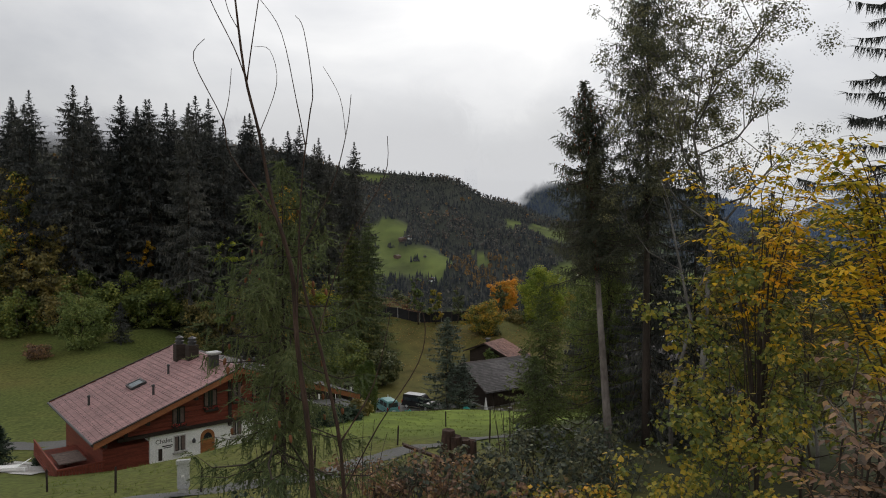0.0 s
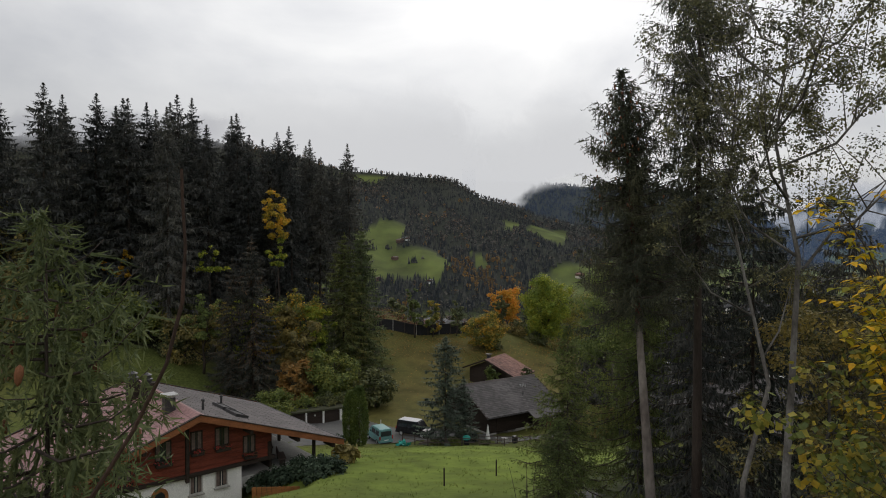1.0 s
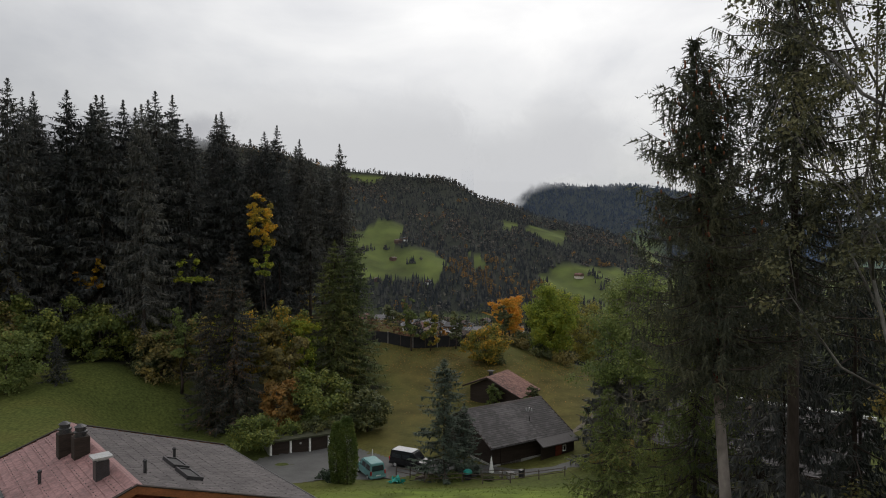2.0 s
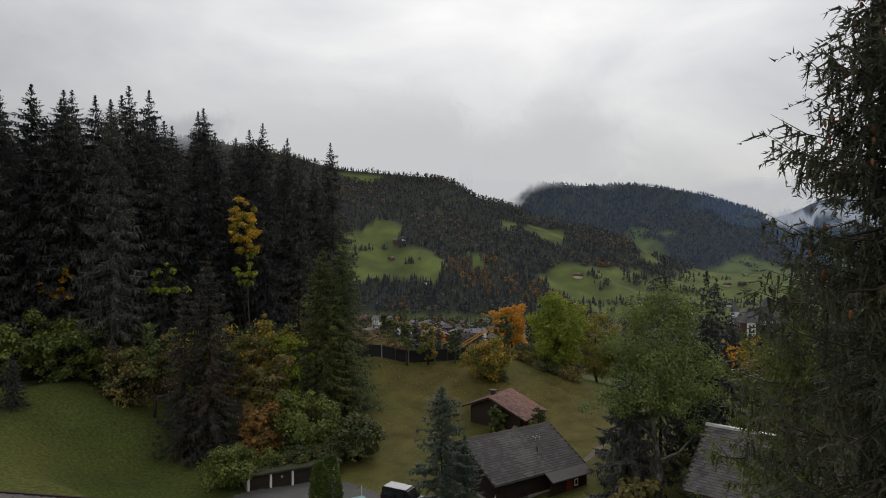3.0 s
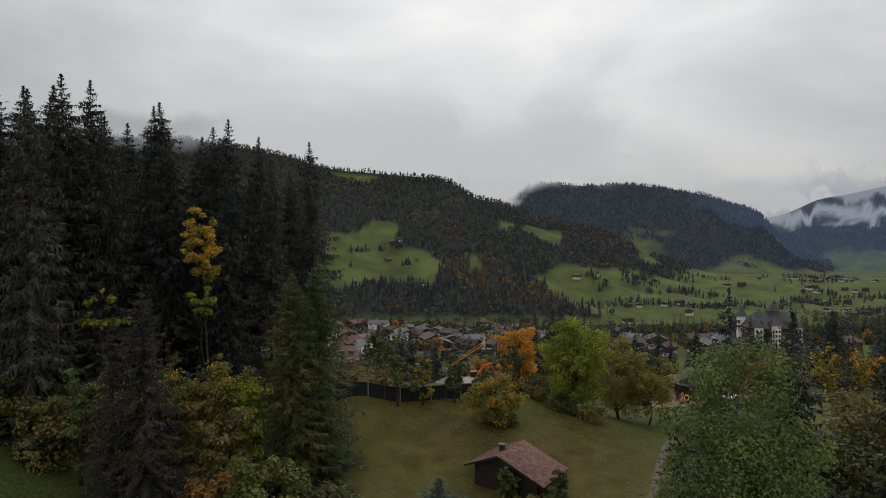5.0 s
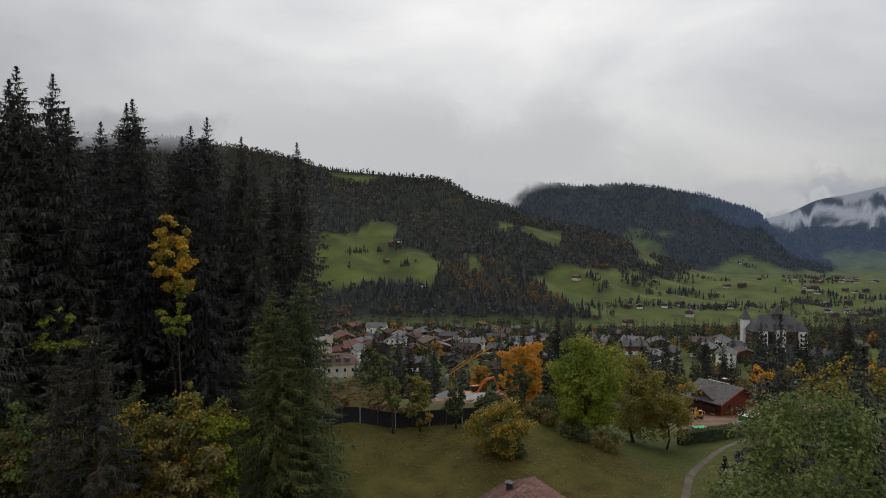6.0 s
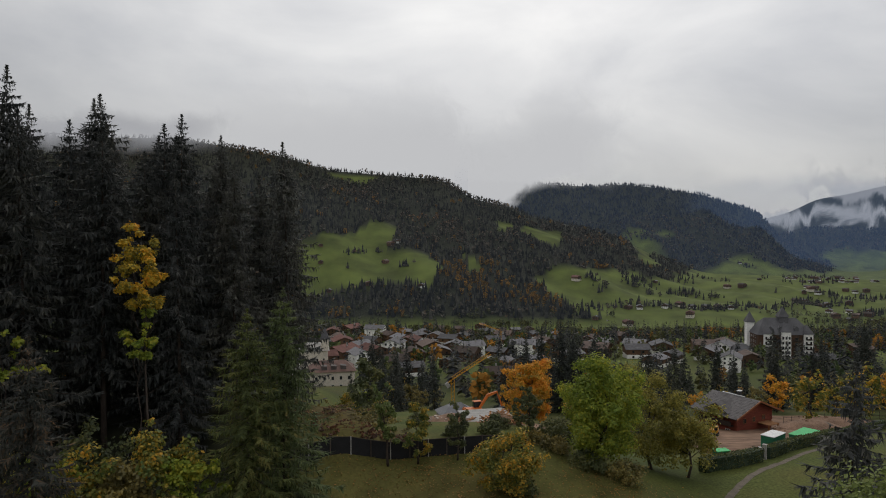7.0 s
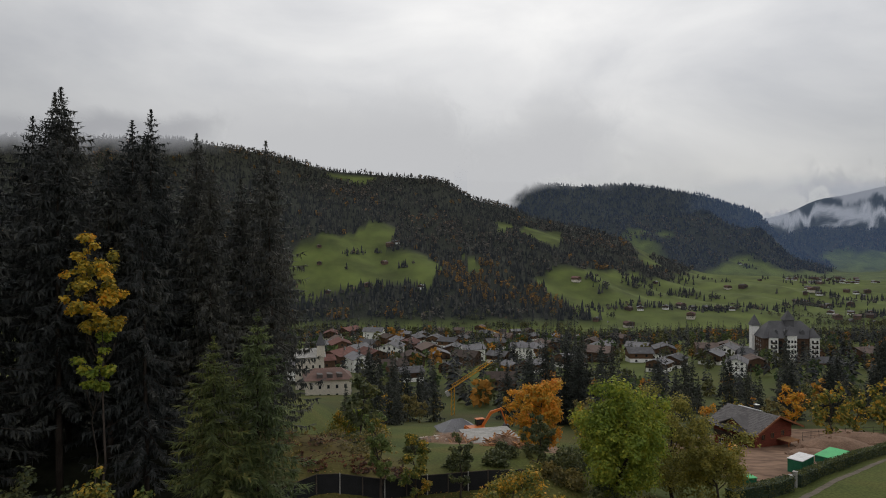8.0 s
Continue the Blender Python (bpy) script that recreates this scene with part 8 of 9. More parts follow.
gate = thing("garden_gate", "grey gate between stone pillars in the hedge", "gate", 49.7, 155.1, gz(49.7, 155.1), 45)
for q in (-0.95, 0.95):
    pl = part("pillar", bevelled(q - 0.25, q + 0.25, -0.25, 0.25, -0.3, 2.1, 0.03), M_CONC, gate)
    part("cap", bevelled(q - 0.32, q + 0.32, -0.32, 0.32, 2.1, 2.2, 0.02), M_CONC, pl)
for k in range(7):
    part("bar", box(-0.66 + 0.2 * k, -0.60 + 0.2 * k, -0.03, 0.03, 0.1, 1.6), M_METAL, gate)
part("crossbar", join(box(-0.7, 0.7, -0.02, 0.02, 0.2, 0.28), box(-0.7, 0.7, -0.02, 0.02, 1.4, 1.48)), M_METAL, gate)

# ---------------------------------------------------------------- landmarks of the village
def grid_windows(parent, w, z0, rows, cols, y, dz, size, face=-1, x=None, mat=M_FRAME_W):
    for r in range(rows):
        for c in range(cols):
            u = -w / 2 + w * (c + 0.5) / cols
            if x is None:
                house_window(parent, u, y, z0 + r * dz, size[0], size[1], face, mat, bars=False)
            else:
                house_window(parent, x, u + y, z0 + r * dz, size[0], size[1], face, mat, bars=False)


def pyramid(x, y, w, z, h):
    return [(x - w, y - w, z), (x + w, y - w, z), (x + w, y + w, z), (x - w, y + w, z), (x, y, z + h)], [(0, 1, 4), (1, 2, 4), (2, 3, 4), (3, 0, 4), (3, 2, 1, 0)]


def hip(x0, x1, y0, y1, z, h, inset):
    v = [(x0, y0, z), (x1, y0, z), (x1, y1, z), (x0, y1, z), (x0 + inset, (y0 + y1) / 2, z + h), (x1 - inset, (y0 + y1) / 2, z + h)]
    return v, [(0, 1, 5, 4), (1, 2, 5), (2, 3, 4, 5), (3, 0, 4), (3, 2, 1, 0)]


ht = thing("grand_hotel", "large white and brown hotel with steep slate roofs and turrets", "hotel", 251, 520, -56, -6)
part("main_block", box(-19, 19, 0, 22, -4, 17), M_BROWN, ht, "brown balconied middle block")
for x0, x1 in ((-15.5, -9.5), (-3.5, 3.0), (12, 18)):
    part("bay", box(x0, x1, -1.6, 0, -4, 17.6 if x0 != -3.5 else 19), M_WHITE, ht, "white rendered bay")
    part("bay_roof", hip(x0 - 0.7, x1 + 0.7, -2.3, 8, 17.6 if x0 != -3.5 else 19, 6.5, 3.6), M_SLATE, ht)
    cols = 2 if x0 != -3.5 else 3
    for r in range(5):
        for c in range(cols):
            u = x0 + (x1 - x0) * (c + 0.5) / cols
            house_window(ht, u, -1.62, 1.2 + 3.4 * r, 1.3, 1.9, -1, M_WOOD_D, bars=False)
        if x0 != -3.5:
            part("balcony", join(box(x0 + 1, x1 - 1, -2.6, -1.6, -0.2 + 3.4 * r, 0.0 + 3.4 * r), box(x0 + 1, x1 - 1, -2.6, -2.5, 0.0 + 3.4 * r, 0.9 + 3.4 * r)), M_WOOD_D, ht)
part("main_roof", hip(-20, 20, -1, 23, 17, 11, 9), M_SLATE, ht, "steep slate hipped roof")
for x, y, w, z, h, hh in ((-18.5, 18, 2.6, -4, 24, 8), (1.5, 10, 3.0, 20, 29, 7)):
    t = part("turret", box(x - w, x + w, y - w, y + w, z, h), M_WHITE if x < 0 else M_SLATE, ht)
    part("turret_roof", pyramid(x, y, w + 0.8, h, hh), M_SLATE, t)
    for r in range(4):
        if x < 0:
            house_window(ht, x, y - w - 0.02, 4 + 4.6 * r, 1.2, 1.8, -1, M_WOOD_D, bars=False)
for x in (-7.5, 7.5):
    for r in range(4):
        part("balcony", join(box(x - 3, x + 2.9, -1.0, 0, 1.5 + 3.6 * r, 1.7 + 3.6 * r), box(x - 3, x + 2.9, -1.0, -0.92, 1.7 + 3.6 * r, 2.6 + 3.6 * r)), M_WOOD_D, ht)
        house_window(ht, x, -0.02, 3.2 + 3.6 * r, 2.2, 1.9, -1, M_WOOD_D, bars=False)
for x, y in ((-10, 3), (-3, 2.4), (8, 3)):
    part("dormer", prism([(x - 1.4, 19.5), (x + 1.4, 19.5), (x + 1.4, 21.5), (x, 23), (x - 1.4, 21.5)], y - 1.5, y + 5), M_SLATE, ht)
grid_windows(ht, 16, 1.5, 5, 4, 11, 3.3, (1.4, 1.7), "l", -19.02, M_WHITE)
part("low_wing", box(-34, -22, 2, 14, -6, 5), M_BROWN, ht)
part("low_wing_roof", hip(-35, -21, 1, 15, 5, 4, 3.5), M_SLATE, ht)
part("low_wing", box(12, 30, -14, -3, -6, 2.5), M_BROWN, ht)
part("low_wing_roof", hip(11, 31, -15, -2, 2.5, 3.5, 3.5), M_SLATE, ht)

M_ROOF_APT = surface("brown_clay_roof", three((0.125, 0.072, 0.058), 0.3), 0.4, 0.75, 0.3)
bl = thing("apartment_block", "cream four-storey block with a red-brown roof", "apartment block", -37, 300, -33, 12)
part("wall", box(-8, 8, 0, 13, -3, 15), M_CREAM, bl)
part("roof", hip(-8.8, 8.8, -0.8, 13.8, 15, 3.2, 4), M_ROOF_APT, bl)
for x in (-3, 0.5, 4):
    d = part("dormer", prism([(x - 1.0, 15.6), (x + 1.0, 15.6), (x + 1.0, 16.9), (x - 1.0, 17.1)], 0.6, 4), M_TILE_D, bl)
grid_windows(bl, 15, 3.0, 4, 5, -0.02, 3.2, (1.0, 1.4))
grid_windows(bl, 12, 3.0, 4, 3, 6.5, 3.2, (1.0, 1.4), "r", 8.02)
part("balcony", join(*[box(8.0, 9.0, 8, 12, 1.7 + 3.2 * k, 2.6 + 3.2 * k) for k in range(4)]), M_CONC, bl)
tw = thing("tower_house", "tall cream building with a corner turret", "house", -52, 345, -40, 10)
part("wall", box(-6, 6, 0, 12, -4, 22), M_CREAM, tw)
part("roof", hip(-6.7, 6.7, -0.7, 12.7, 22, 3, 3.5), M_CONC, tw)
t = part("turret", box(3.0, 6.3, -0.3, 3.0, 22, 27), M_CREAM, tw)
part("turret_roof", pyramid(4.65, 1.35, 2.0, 27, 5.5), M_SLATE, t)
grid_windows(tw, 11, 2.0, 6, 4, -0.02, 3.2, (0.9, 1.4))
grid_windows(tw, 11, 2.0, 6, 3, 6, 3.2, (0.9, 1.4), "r", 6.02)


# ---------------------------------------------------------------- the near thicket
def stem_curve(points, r0, r1, sides=7):
    """A bent stem through a few knots, rounded off and slightly knobbly."""
    pts = [Vector(p) for p in points]
    out = []
    for k in range(len(pts) - 1):
        a, b, c, d = pts[max(k - 1, 0)], pts[k], pts[k + 1], pts[min(k + 2, len(pts) - 1)]
        for s in range(4):
            t = s / 4
            out.append(0.5 * ((2 * b) + (c - a) * t + (2 * a - 5 * b + 4 * c - d) * t * t + (3 * b - a - 3 * c + d) * t ** 3))
    out.append(pts[-1])
    n = len(out)
    return tube([tuple(p) for p in out], [(r0 + (r1 - r0) * (k / (n - 1)) ** 0.8) * (1 + 0.10 * math.sin(k * 2.3)) for k in range(n)], sides)


def dead_shrub():
    ob = thing("dead_shrub", "leafless dead shrub with reddish bark and long bare branches", "shrub", -1.8, 9.0, gz(-1.8, 9.0))
    o = Vector((-1.8, 9.0, gz(-1.8, 9.0)))
    zb = o.z - 0.2

    def st(name, pts, r0, r1):
        part(name, stem_curve([Vector(p) - o for p in pts], r0 * 0.5, r1 * 0.75), M_REDBARK, ob)
    st("trunk", [(-1.75, 9.0, zb), (-1.79, 9.0, 19.40), (-2.0, 9.0, 21.50), (-2.08, 9.0, 22.58), (-2.33, 9.0, 23.47), (-2.52, 9.0, 24.46), (-2.71, 9.0, 25.26), (-2.86, 9.0, 26.54), (-2.93, 9.0, 27.4)], 0.095, 0.012)
    st("trunk", [(-1.35, 9.3, zb), (-1.42, 9.4, 19.24), (-1.66, 9.4, 20.96), (-1.98, 9.4, 22.23), (-2.05, 9.4, 22.84)], 0.07, 0.02)
    st("branch", [(-2.68, 9.0, 25.1), (-2.60, 9.0, 25.67), (-2.44, 9.0, 26.7)], 0.022, 0.007)
    st("branch", [(-2.70, 9.0, 25.2), (-2.85, 9.0, 25.59), (-3.17, 9.0, 26.24), (-3.26, 9.0, 26.6)], 0.02, 0.006)
    st("branch", [(-2.79, 9.0, 25.84), (-2.92, 9.0, 26.08), (-3.0, 9.0, 26.4)], 0.014, 0.005)
    st("branch", [(-2.0, 8.95, 22.3), (-2.24, 8.8, 23.27), (-2.80, 8.7, 24.08), (-2.91, 8.7, 24.56), (-3.29, 8.7, 25.34), (-3.14, 8.7, 25.62)], 0.03, 0.005)
    st("branch", [(-2.91, 8.7, 24.5), (-2.83, 8.7, 24.82), (-2.79, 8.7, 25.23)], 0.012, 0.005)
    st("branch", [(-2.05, 9.4, 22.8), (-1.60, 9.4, 23.69), (-1.38, 9.4, 24.49), (-1.31, 9.4, 25.04)], 0.022, 0.006)
    st("branch", [(-1.39, 9.4, 24.46), (-1.47, 9.4, 25.0), (-1.71, 9.4, 25.44)], 0.010, 0.004)
    st("branch", [(-2.03, 9.05, 21.5), (-1.99, 9.2, 23.56), (-1.87, 9.2, 24.65), (-1.82, 9.2, 25.07), (-1.94, 9.2, 25.89), (-2.06, 9.2, 26.09)], 0.028, 0.005)
    st("branch", [(-1.92, 9.2, 24.27), (-2.04, 9.2, 24.88), (-2.25, 9.2, 25.85), (-2.54, 9.2, 26.31)], 0.018, 0.005)
    st("branch", [(-1.51, 9.4, 20.0), (-1.08, 9.5, 20.70), (-0.89, 9.5, 21.27), (-0.77, 9.5, 21.86)], 0.03, 0.006)
    st("branch", [(-1.4, 9.35, 19.4), (-0.92, 9.3, 20.32), (-0.35, 9.3, 21.22), (-0.26, 9.3, 21.82), (-0.45, 9.3, 22.25)], 0.024, 0.006)
    st("branch", [(-1.8, 9.42, 21.6), (-1.43, 9.6, 22.87), (-0.86, 9.6, 23.87), (-0.81, 9.6, 24.48)], 0.022, 0.006)
    st("branch", [(-2.52, 9.0, 24.4), (-2.27, 9.0, 25.09), (-2.36, 9.0, 25.55), (-2.57, 9.0, 25.60)], 0.012, 0.004)


dead_shrub()


def bare_stems(x, y, n, h, seed, spread=0.8):
    ob = thing("bare_sapling", "thin bare brown sapling stems", "shrub", x, y, gz(x, y) - 0.1)
    r = random.Random(seed)
    for k in range(n):
        a, l = r.uniform(0, 6.28), r.uniform(0.2, spread)
        hh = h * r.uniform(0.5, 1.1)
        bx, by = 0.25 * math.cos(a), 0.25 * math.sin(a)
        tx, ty = l * math.cos(a), l * math.sin(a)
        part("stem", stem_curve([(bx, by, 0), (bx + 0.2 * tx, by + 0.2 * ty, hh * 0.4), (bx + 0.6 * tx, by + 0.6 * ty, hh * 0.75), (tx + bx, ty + by, hh)], 0.022, 0.005, 5), M_BARK, ob)


for n, (x, y, k, h) in enumerate(((-3.6, 15.0, 6, 4.5), (-1.2, 14.0, 6, 4.0), (-0.2, 17.0, 6, 3.6), (-2.4, 19.0, 6, 4.2), (-4.6, 18, 5, 4.0), (0.8, 20.5, 5, 3.0), (-5.6, 21, 5, 4.5), (2.6, 26, 4, 4.0), (3.4, 33, 4, 3.6))):
    bare_stems(x, y, k, h, 400 + n)


def bramble(name, label, x, y, rx, ry, h, count, size, mat, seed):
    """A loose thicket of arching leafy stems."""
    r = np.random.default_rng(seed)
    ob = thing(name, label, "shrub", x, y, gz(x, y) - 0.1)
    stems, cen = [], []
    for k in range(26):
        a, d = r.uniform(0, 6.28), r.uniform(0.1, 1.0)
        bx, by = rx * 0.5 * d * math.cos(a), ry * 0.5 * d * math.sin(a)
        tx, ty, tz = bx + rx * 0.5 * r.normal(0, 0.7), by + ry * 0.5 * r.normal(0, 0.7), h * r.uniform(0.5, 1.15)
        z0 = gz(x + bx, y + by) - gz(x, y)
        stems.append(tube([(bx, by, z0), ((bx + tx) / 2, (by + ty) / 2, z0 + tz * 0.8), (tx, ty, z0 + tz)], [0.02, 0.014, 0.004], 4))
        for s in (0.45, 0.6, 0.75, 0.9, 1.0):
            cen.append((bx + (tx - bx) * s, by + (ty - by) * s, z0 + tz * (1 - (1 - s) ** 2)))
    cen = np.array(cen)
    part("branchwork", join(*stems), M_BARK, ob, kind="stuff")
    part("foliage", leaves_at(cen, np.full(len(cen), 0.16 * h) * r.uniform(0.6, 1.3, len(cen)), count, size, r, 0.42), mat, ob)


for n, (x, y, rx, ry, h, c, s, m_) in enumerate((
        (1.4, 21.5, 4.0, 3.0, 2.4, 2600, 0.14, M_LEAF_BR), (-0.8, 22.5, 3.5, 3.0, 2.4, 1800, 0.13, M_LEAF_R), (3.6, 23.5, 3.5, 3.0, 2.2, 2600, 0.14, M_LEAF_BR), (-2.6, 22.0, 3.0, 2.6, 2.3, 1500, 0.12, M_LEAF_R),
        (0.6, 26.5, 3.6, 2.6, 2.0, 1800, 0.14, M_LEAF_BR), (4.6, 19.0, 3.0, 3.0, 2.6, 1900, 0.13, M_LEAF_YG), (2.2, 17.8, 3.0, 2.4, 2.6, 1500, 0.12, M_LEAF_R), (4.2, 28.4, 2.6, 2.0, 2.4, 1500, 0.14, M_LEAF_BR),
        (-5.0, 16.5, 2.6, 2.4, 2.6, 1600, 0.13, M_LEAF_BR), (-1.8, 26.0, 2.6, 2.0, 1.6, 1000, 0.12, M_LEAF_BR), (6.2, 25.5, 3.0, 3.0, 3.0, 2200, 0.13, M_LEAF_BR), (-4.2, 11.8, 2.2, 2.0, 2.4, 1200, 0.10, M_LEAF_BR))):
    bramble("bramble", "tangled bramble thicket with turning leaves", x, y, rx, ry, h * 0.75, int(c * 0.6), s * 1.2, m_, 430 + n)

# old stump
stump = thing("tree_stump", "rotten reddish tree stump with broken columns", "stump", 0.5, 30.6, gz(0.5, 30.6))
for k, (x, y, r0, h) in enumerate(((-0.35, 0, 0.34, 1.55), (0.1, -0.1, 0.3, 1.3), (0.5, 0.15, 0.32, 1.1), (0.85, 0.0, 0.24, 1.05), (-0.05, 0.35, 0.34, 1.2))):
    part("column", moved(lathe([(r0 * 1.2, -0.3), (r0, 0.3), (r0 * 0.92, h - 0.08), (r0 * 0.85, h), (r0 * 0.3, h - 0.06)], 9), pose(x, y, 0, 3 * math.sin(k), 4 * math.cos(k * 2), 30 * k)), M_REDBARK, stump)
part("fallen_slab", moved(box(-1.3, 1.1, -0.2, 0.2, 0, 0.1), pose(-1.2, -0.4, 0.5, 0, 24, 15)), M_REDBARK, stump)

# hazels and beeches at the wood's edge, right by the flight path
def near_broadleaf(label, x, y, h, w, seed, mat, count, size, low, **kw):
    s = broadleaf_shape(seed, h, w, count=count, size=size, low=low, flat=0.44, **kw)
    return tree("hazel", label, "tree", meshes("hazel", s, M_BARK, mat), M_BARK, mat, x, y)


M_LEAF_HZ = surface("hazel_leaves", [(0.2, (0.12, 0.15, 0.014)), (0.36, (0.33, 0.28, 0.014)), (0.54, (0.66, 0.42, 0.014)), (0.85, (0.82, 0.37, 0.014))], 0.45, 0.6, 0, island=0.28, thin=0.35)
M_LEAF_HG = surface("green_hazel_leaves", [(0.2, (0.057, 0.081, 0.029)), (0.48, (0.149, 0.172, 0.038)), (0.66, (0.343, 0.274, 0.038)), (0.88, (0.55, 0.34, 0.035))], 0.5, 0.6, 0, island=0.4, thin=0.35)
def leaf_shapes(base, d, length, q, tilt=0.35):
    """Pointed oval leaves of six corners, lying almost flat and slightly folded down at the tip."""
    n = len(base)
    d = d / (np.linalg.norm(d, axis=1, keepdims=True) + 1e-9)
    side = np.cross(d, np.array([0.0, 0, 1])) + q.normal(0, tilt, (n, 3)) * 0.6
    side /= np.linalg.norm(side, axis=1, keepdims=True) + 1e-9
    ln = length[:, None]
    w = ln * 0.34
    a_, b_, tip = base + d * ln * 0.3, base + d * ln * 0.68 - np.array([0, 0, 0.06]) * ln, base + d * ln - np.array([0, 0, 0.25]) * ln
    v = np.stack([base, a_ + side * w, b_ + side * w * 0.75, tip, b_ - side * w * 0.75, a_ - side * w], 1).reshape(-1, 3)
    return v, np.arange(6 * n).reshape(-1, 6)


def arching_bush(label, x, y, h, reach, stems, mat, leaf, seed, low=0.35, toward=None, per=12):
    """Arching stems that carry flat sprays of leaves along side twigs."""
    q = np.random.default_rng(seed)
    ob = thing("hazel", label, "tree", x, y, gz(x, y) - 0.1)
    wood, P, D = [], [], []
    for k in range(stems):
        az = q.uniform(0, 6.28) if toward is None else toward + q.normal(0, 0.7)
        out, hh = reach * q.uniform(0.35, 1.0), h * q.uniform(0.72, 1.05)
        dirn = np.array([math.cos(az), math.sin(az), 0])
        t = np.linspace(0, 1, 9)
        line = dirn * (out * t ** 2.0)[:, None] + np.array([0, 0, 1.0]) * (hh * (1 - (1 - t) ** 1.7))[:, None] + q.normal(0, 0.05, (9, 3)) * t[:, None]
        wood.append(tube([tuple(p_) for p_ in line], [0.035 * (1 - 0.85 * u) for u in t], 5))
        for j in range(per):
            u = low + (1 - low) * (j + q.random()) / per
            i = min(int(u * 8), 7)
            c = line[i] + (line[i + 1] - line[i]) * (u * 8 - i)
            a2 = q.uniform(0, 6.28)
            tw = np.array([math.cos(a2), math.sin(a2), q.uniform(-0.25, 0.3)]) + dirn * 0.4
            length = q.uniform(0.45, 1.15) * (1.15 - 0.5 * u)
            wood.append(tube([tuple(c), tuple(c + tw * length * 0.5 + np.array([0, 0, 0.04])), tuple(c + tw * length)], [0.009, 0.006, 0.003], 3))
            m = max(4, int(length / (leaf * 0.55)))
            s_ = (np.arange(m) + q.random(m) * 0.6) / m
            side = np.where(np.arange(m) % 2, 1.0, -1.0)[:, None] * np.array([-tw[1], tw[0], 0.0])
            P.append(c + tw * (length * s_)[:, None] + q.normal(0, 0.02, (m, 3)))
            D.append(tw * 0.6 + side * 0.8 + q.normal(0, 0.2, (m, 3)) - np.array([0, 0, 0.25]))
    P, D = np.concatenate(P), np.concatenate(D)
    part("branchwork", join(*wood), M_BARK, ob)
    part("foliage", leaf_shapes(P, D, leaf * q.uniform(0.65, 1.3, len(P)), q), mat, ob)


arching_bush("slender hazel with yellow sprays of leaves", 9.6, 20.0, 11.4, 3.0, 22, M_LEAF_HZ, 0.18, 501, 0.5, per=18)
near_broadleaf("green hazel shoots under the yellow top", 9.2, 19.6, 8.4, 4.4, 507, M_LEAF_HG, 4200, 0.15, 0.05, clumps=90, stems=4, fork=0.1, limbs=7, thick=0.45, loose=0.7)
near_broadleaf("green hazel behind the yellow one", 12.5, 22.5, 10.5, 5.5, 502, M_LEAF_HG, 5000, 0.17, 0.05, clumps=110, stems=3, fork=0.1, limbs=8, thick=0.5, loose=0.75)
arching_bush("bright yellow hazel with arching branches close by", 10.4, 14.6, 10.6, 2.6, 18, M_LEAF_HZ, 0.16, 503, 0.5, toward=3.0, per=17)
arching_bush("rusty beech sapling with large brown leaves close by", 6.0, 9.6, 6.8, 2.0, 13, M_LEAF_R, 0.13, 504, 0.2, per=15)
near_broadleaf("low rusty beech bush below the flight path", 4.6, 8.6, 4.2, 3.0, 505, M_LEAF_RU, 2600, 0.11, 0.1, clumps=80, stems=3, fork=0.1, limbs=7, thick=0.45, loose=0.8)
near_broadleaf("small turning bush below the flight path", 7.0, 16.0, 5.0, 3.4, 506, M_LEAF_HG, 2600, 0.14, 0.06, clumps=80, stems=3, fork=0.1, limbs=7, thick=0.45, loose=0.8)

# brown cones hanging in the tops of the nearer spruces
M_CONE = surface("spruce_cones", three((0.16, 0.065, 0.03), 0.35), 4, 0.8, 0.3, objrand=0.4)
cone_mesh = mesh_of("cone", *moved(lathe([(0.005, 0), (0.028, -0.02), (0.034, -0.07), (0.024, -0.12), (0.004, -0.15)], 6), Matrix.Identity(4)), M_CONE, True)
rc = random.Random(77)
for ob in [o for o in scene.objects if o.parent is None and o.get("label", "") in ("tall ragged spruce with a pale bare lower trunk", "young spruce with cones close to the path of flight")]:
    big = ob["label"].startswith("tall")
    for k in range(90 if big else 50):
        t = rc.uniform(0.72, 0.98) if big else rc.uniform(0.5, 0.95)
        hh, rr = (19.6, 4.2) if big else (10.2, 2.3)
        a, q = rc.uniform(0, 6.28), rr * (1 - t) ** 0.64 * rc.uniform(0.6, 0.95)
        part("cone", cone_mesh, M_CONE, ob, m=pose(q * math.cos(a), q * math.sin(a), hh * t - 0.06 * q - 0.12, rc.uniform(-12, 12), rc.uniform(-12, 12), 0) @ Matrix.Scale(rc.uniform(0.75, 1.1), 4))

# scrub on the mound behind the crest fence
SCRUB = ((-9, 140, 6, M_LEAF_OL), (-13, 138, 6, M_LEAF_R), (-5.5, 138, 5, M_LEAF_RU), (-14.5, 144, 6, M_LEAF_OL), (-10, 145, 6, M_LEAF_D), (-6, 143, 5, M_LEAF_OL), (-17, 136, 5, M_LEAF_OL), (-3, 137.5, 4, M_LEAF_RU),
         (-17.5, 141, 5, M_LEAF_OL), (-12.5, 149, 6, M_LEAF_OL), (-8, 149, 5, M_LEAF_OL), (-12, 134.5, 4, M_LEAF_RU), (-8, 136, 4, M_LEAF_RU))
for n, (x, y, rx, m_) in enumerate(SCRUB):
    bramble("scrub", "low rusty autumn scrub on the bank", x, y, rx, rx * 0.8, 0.42, 1000, 0.2, m_, 470 + n)
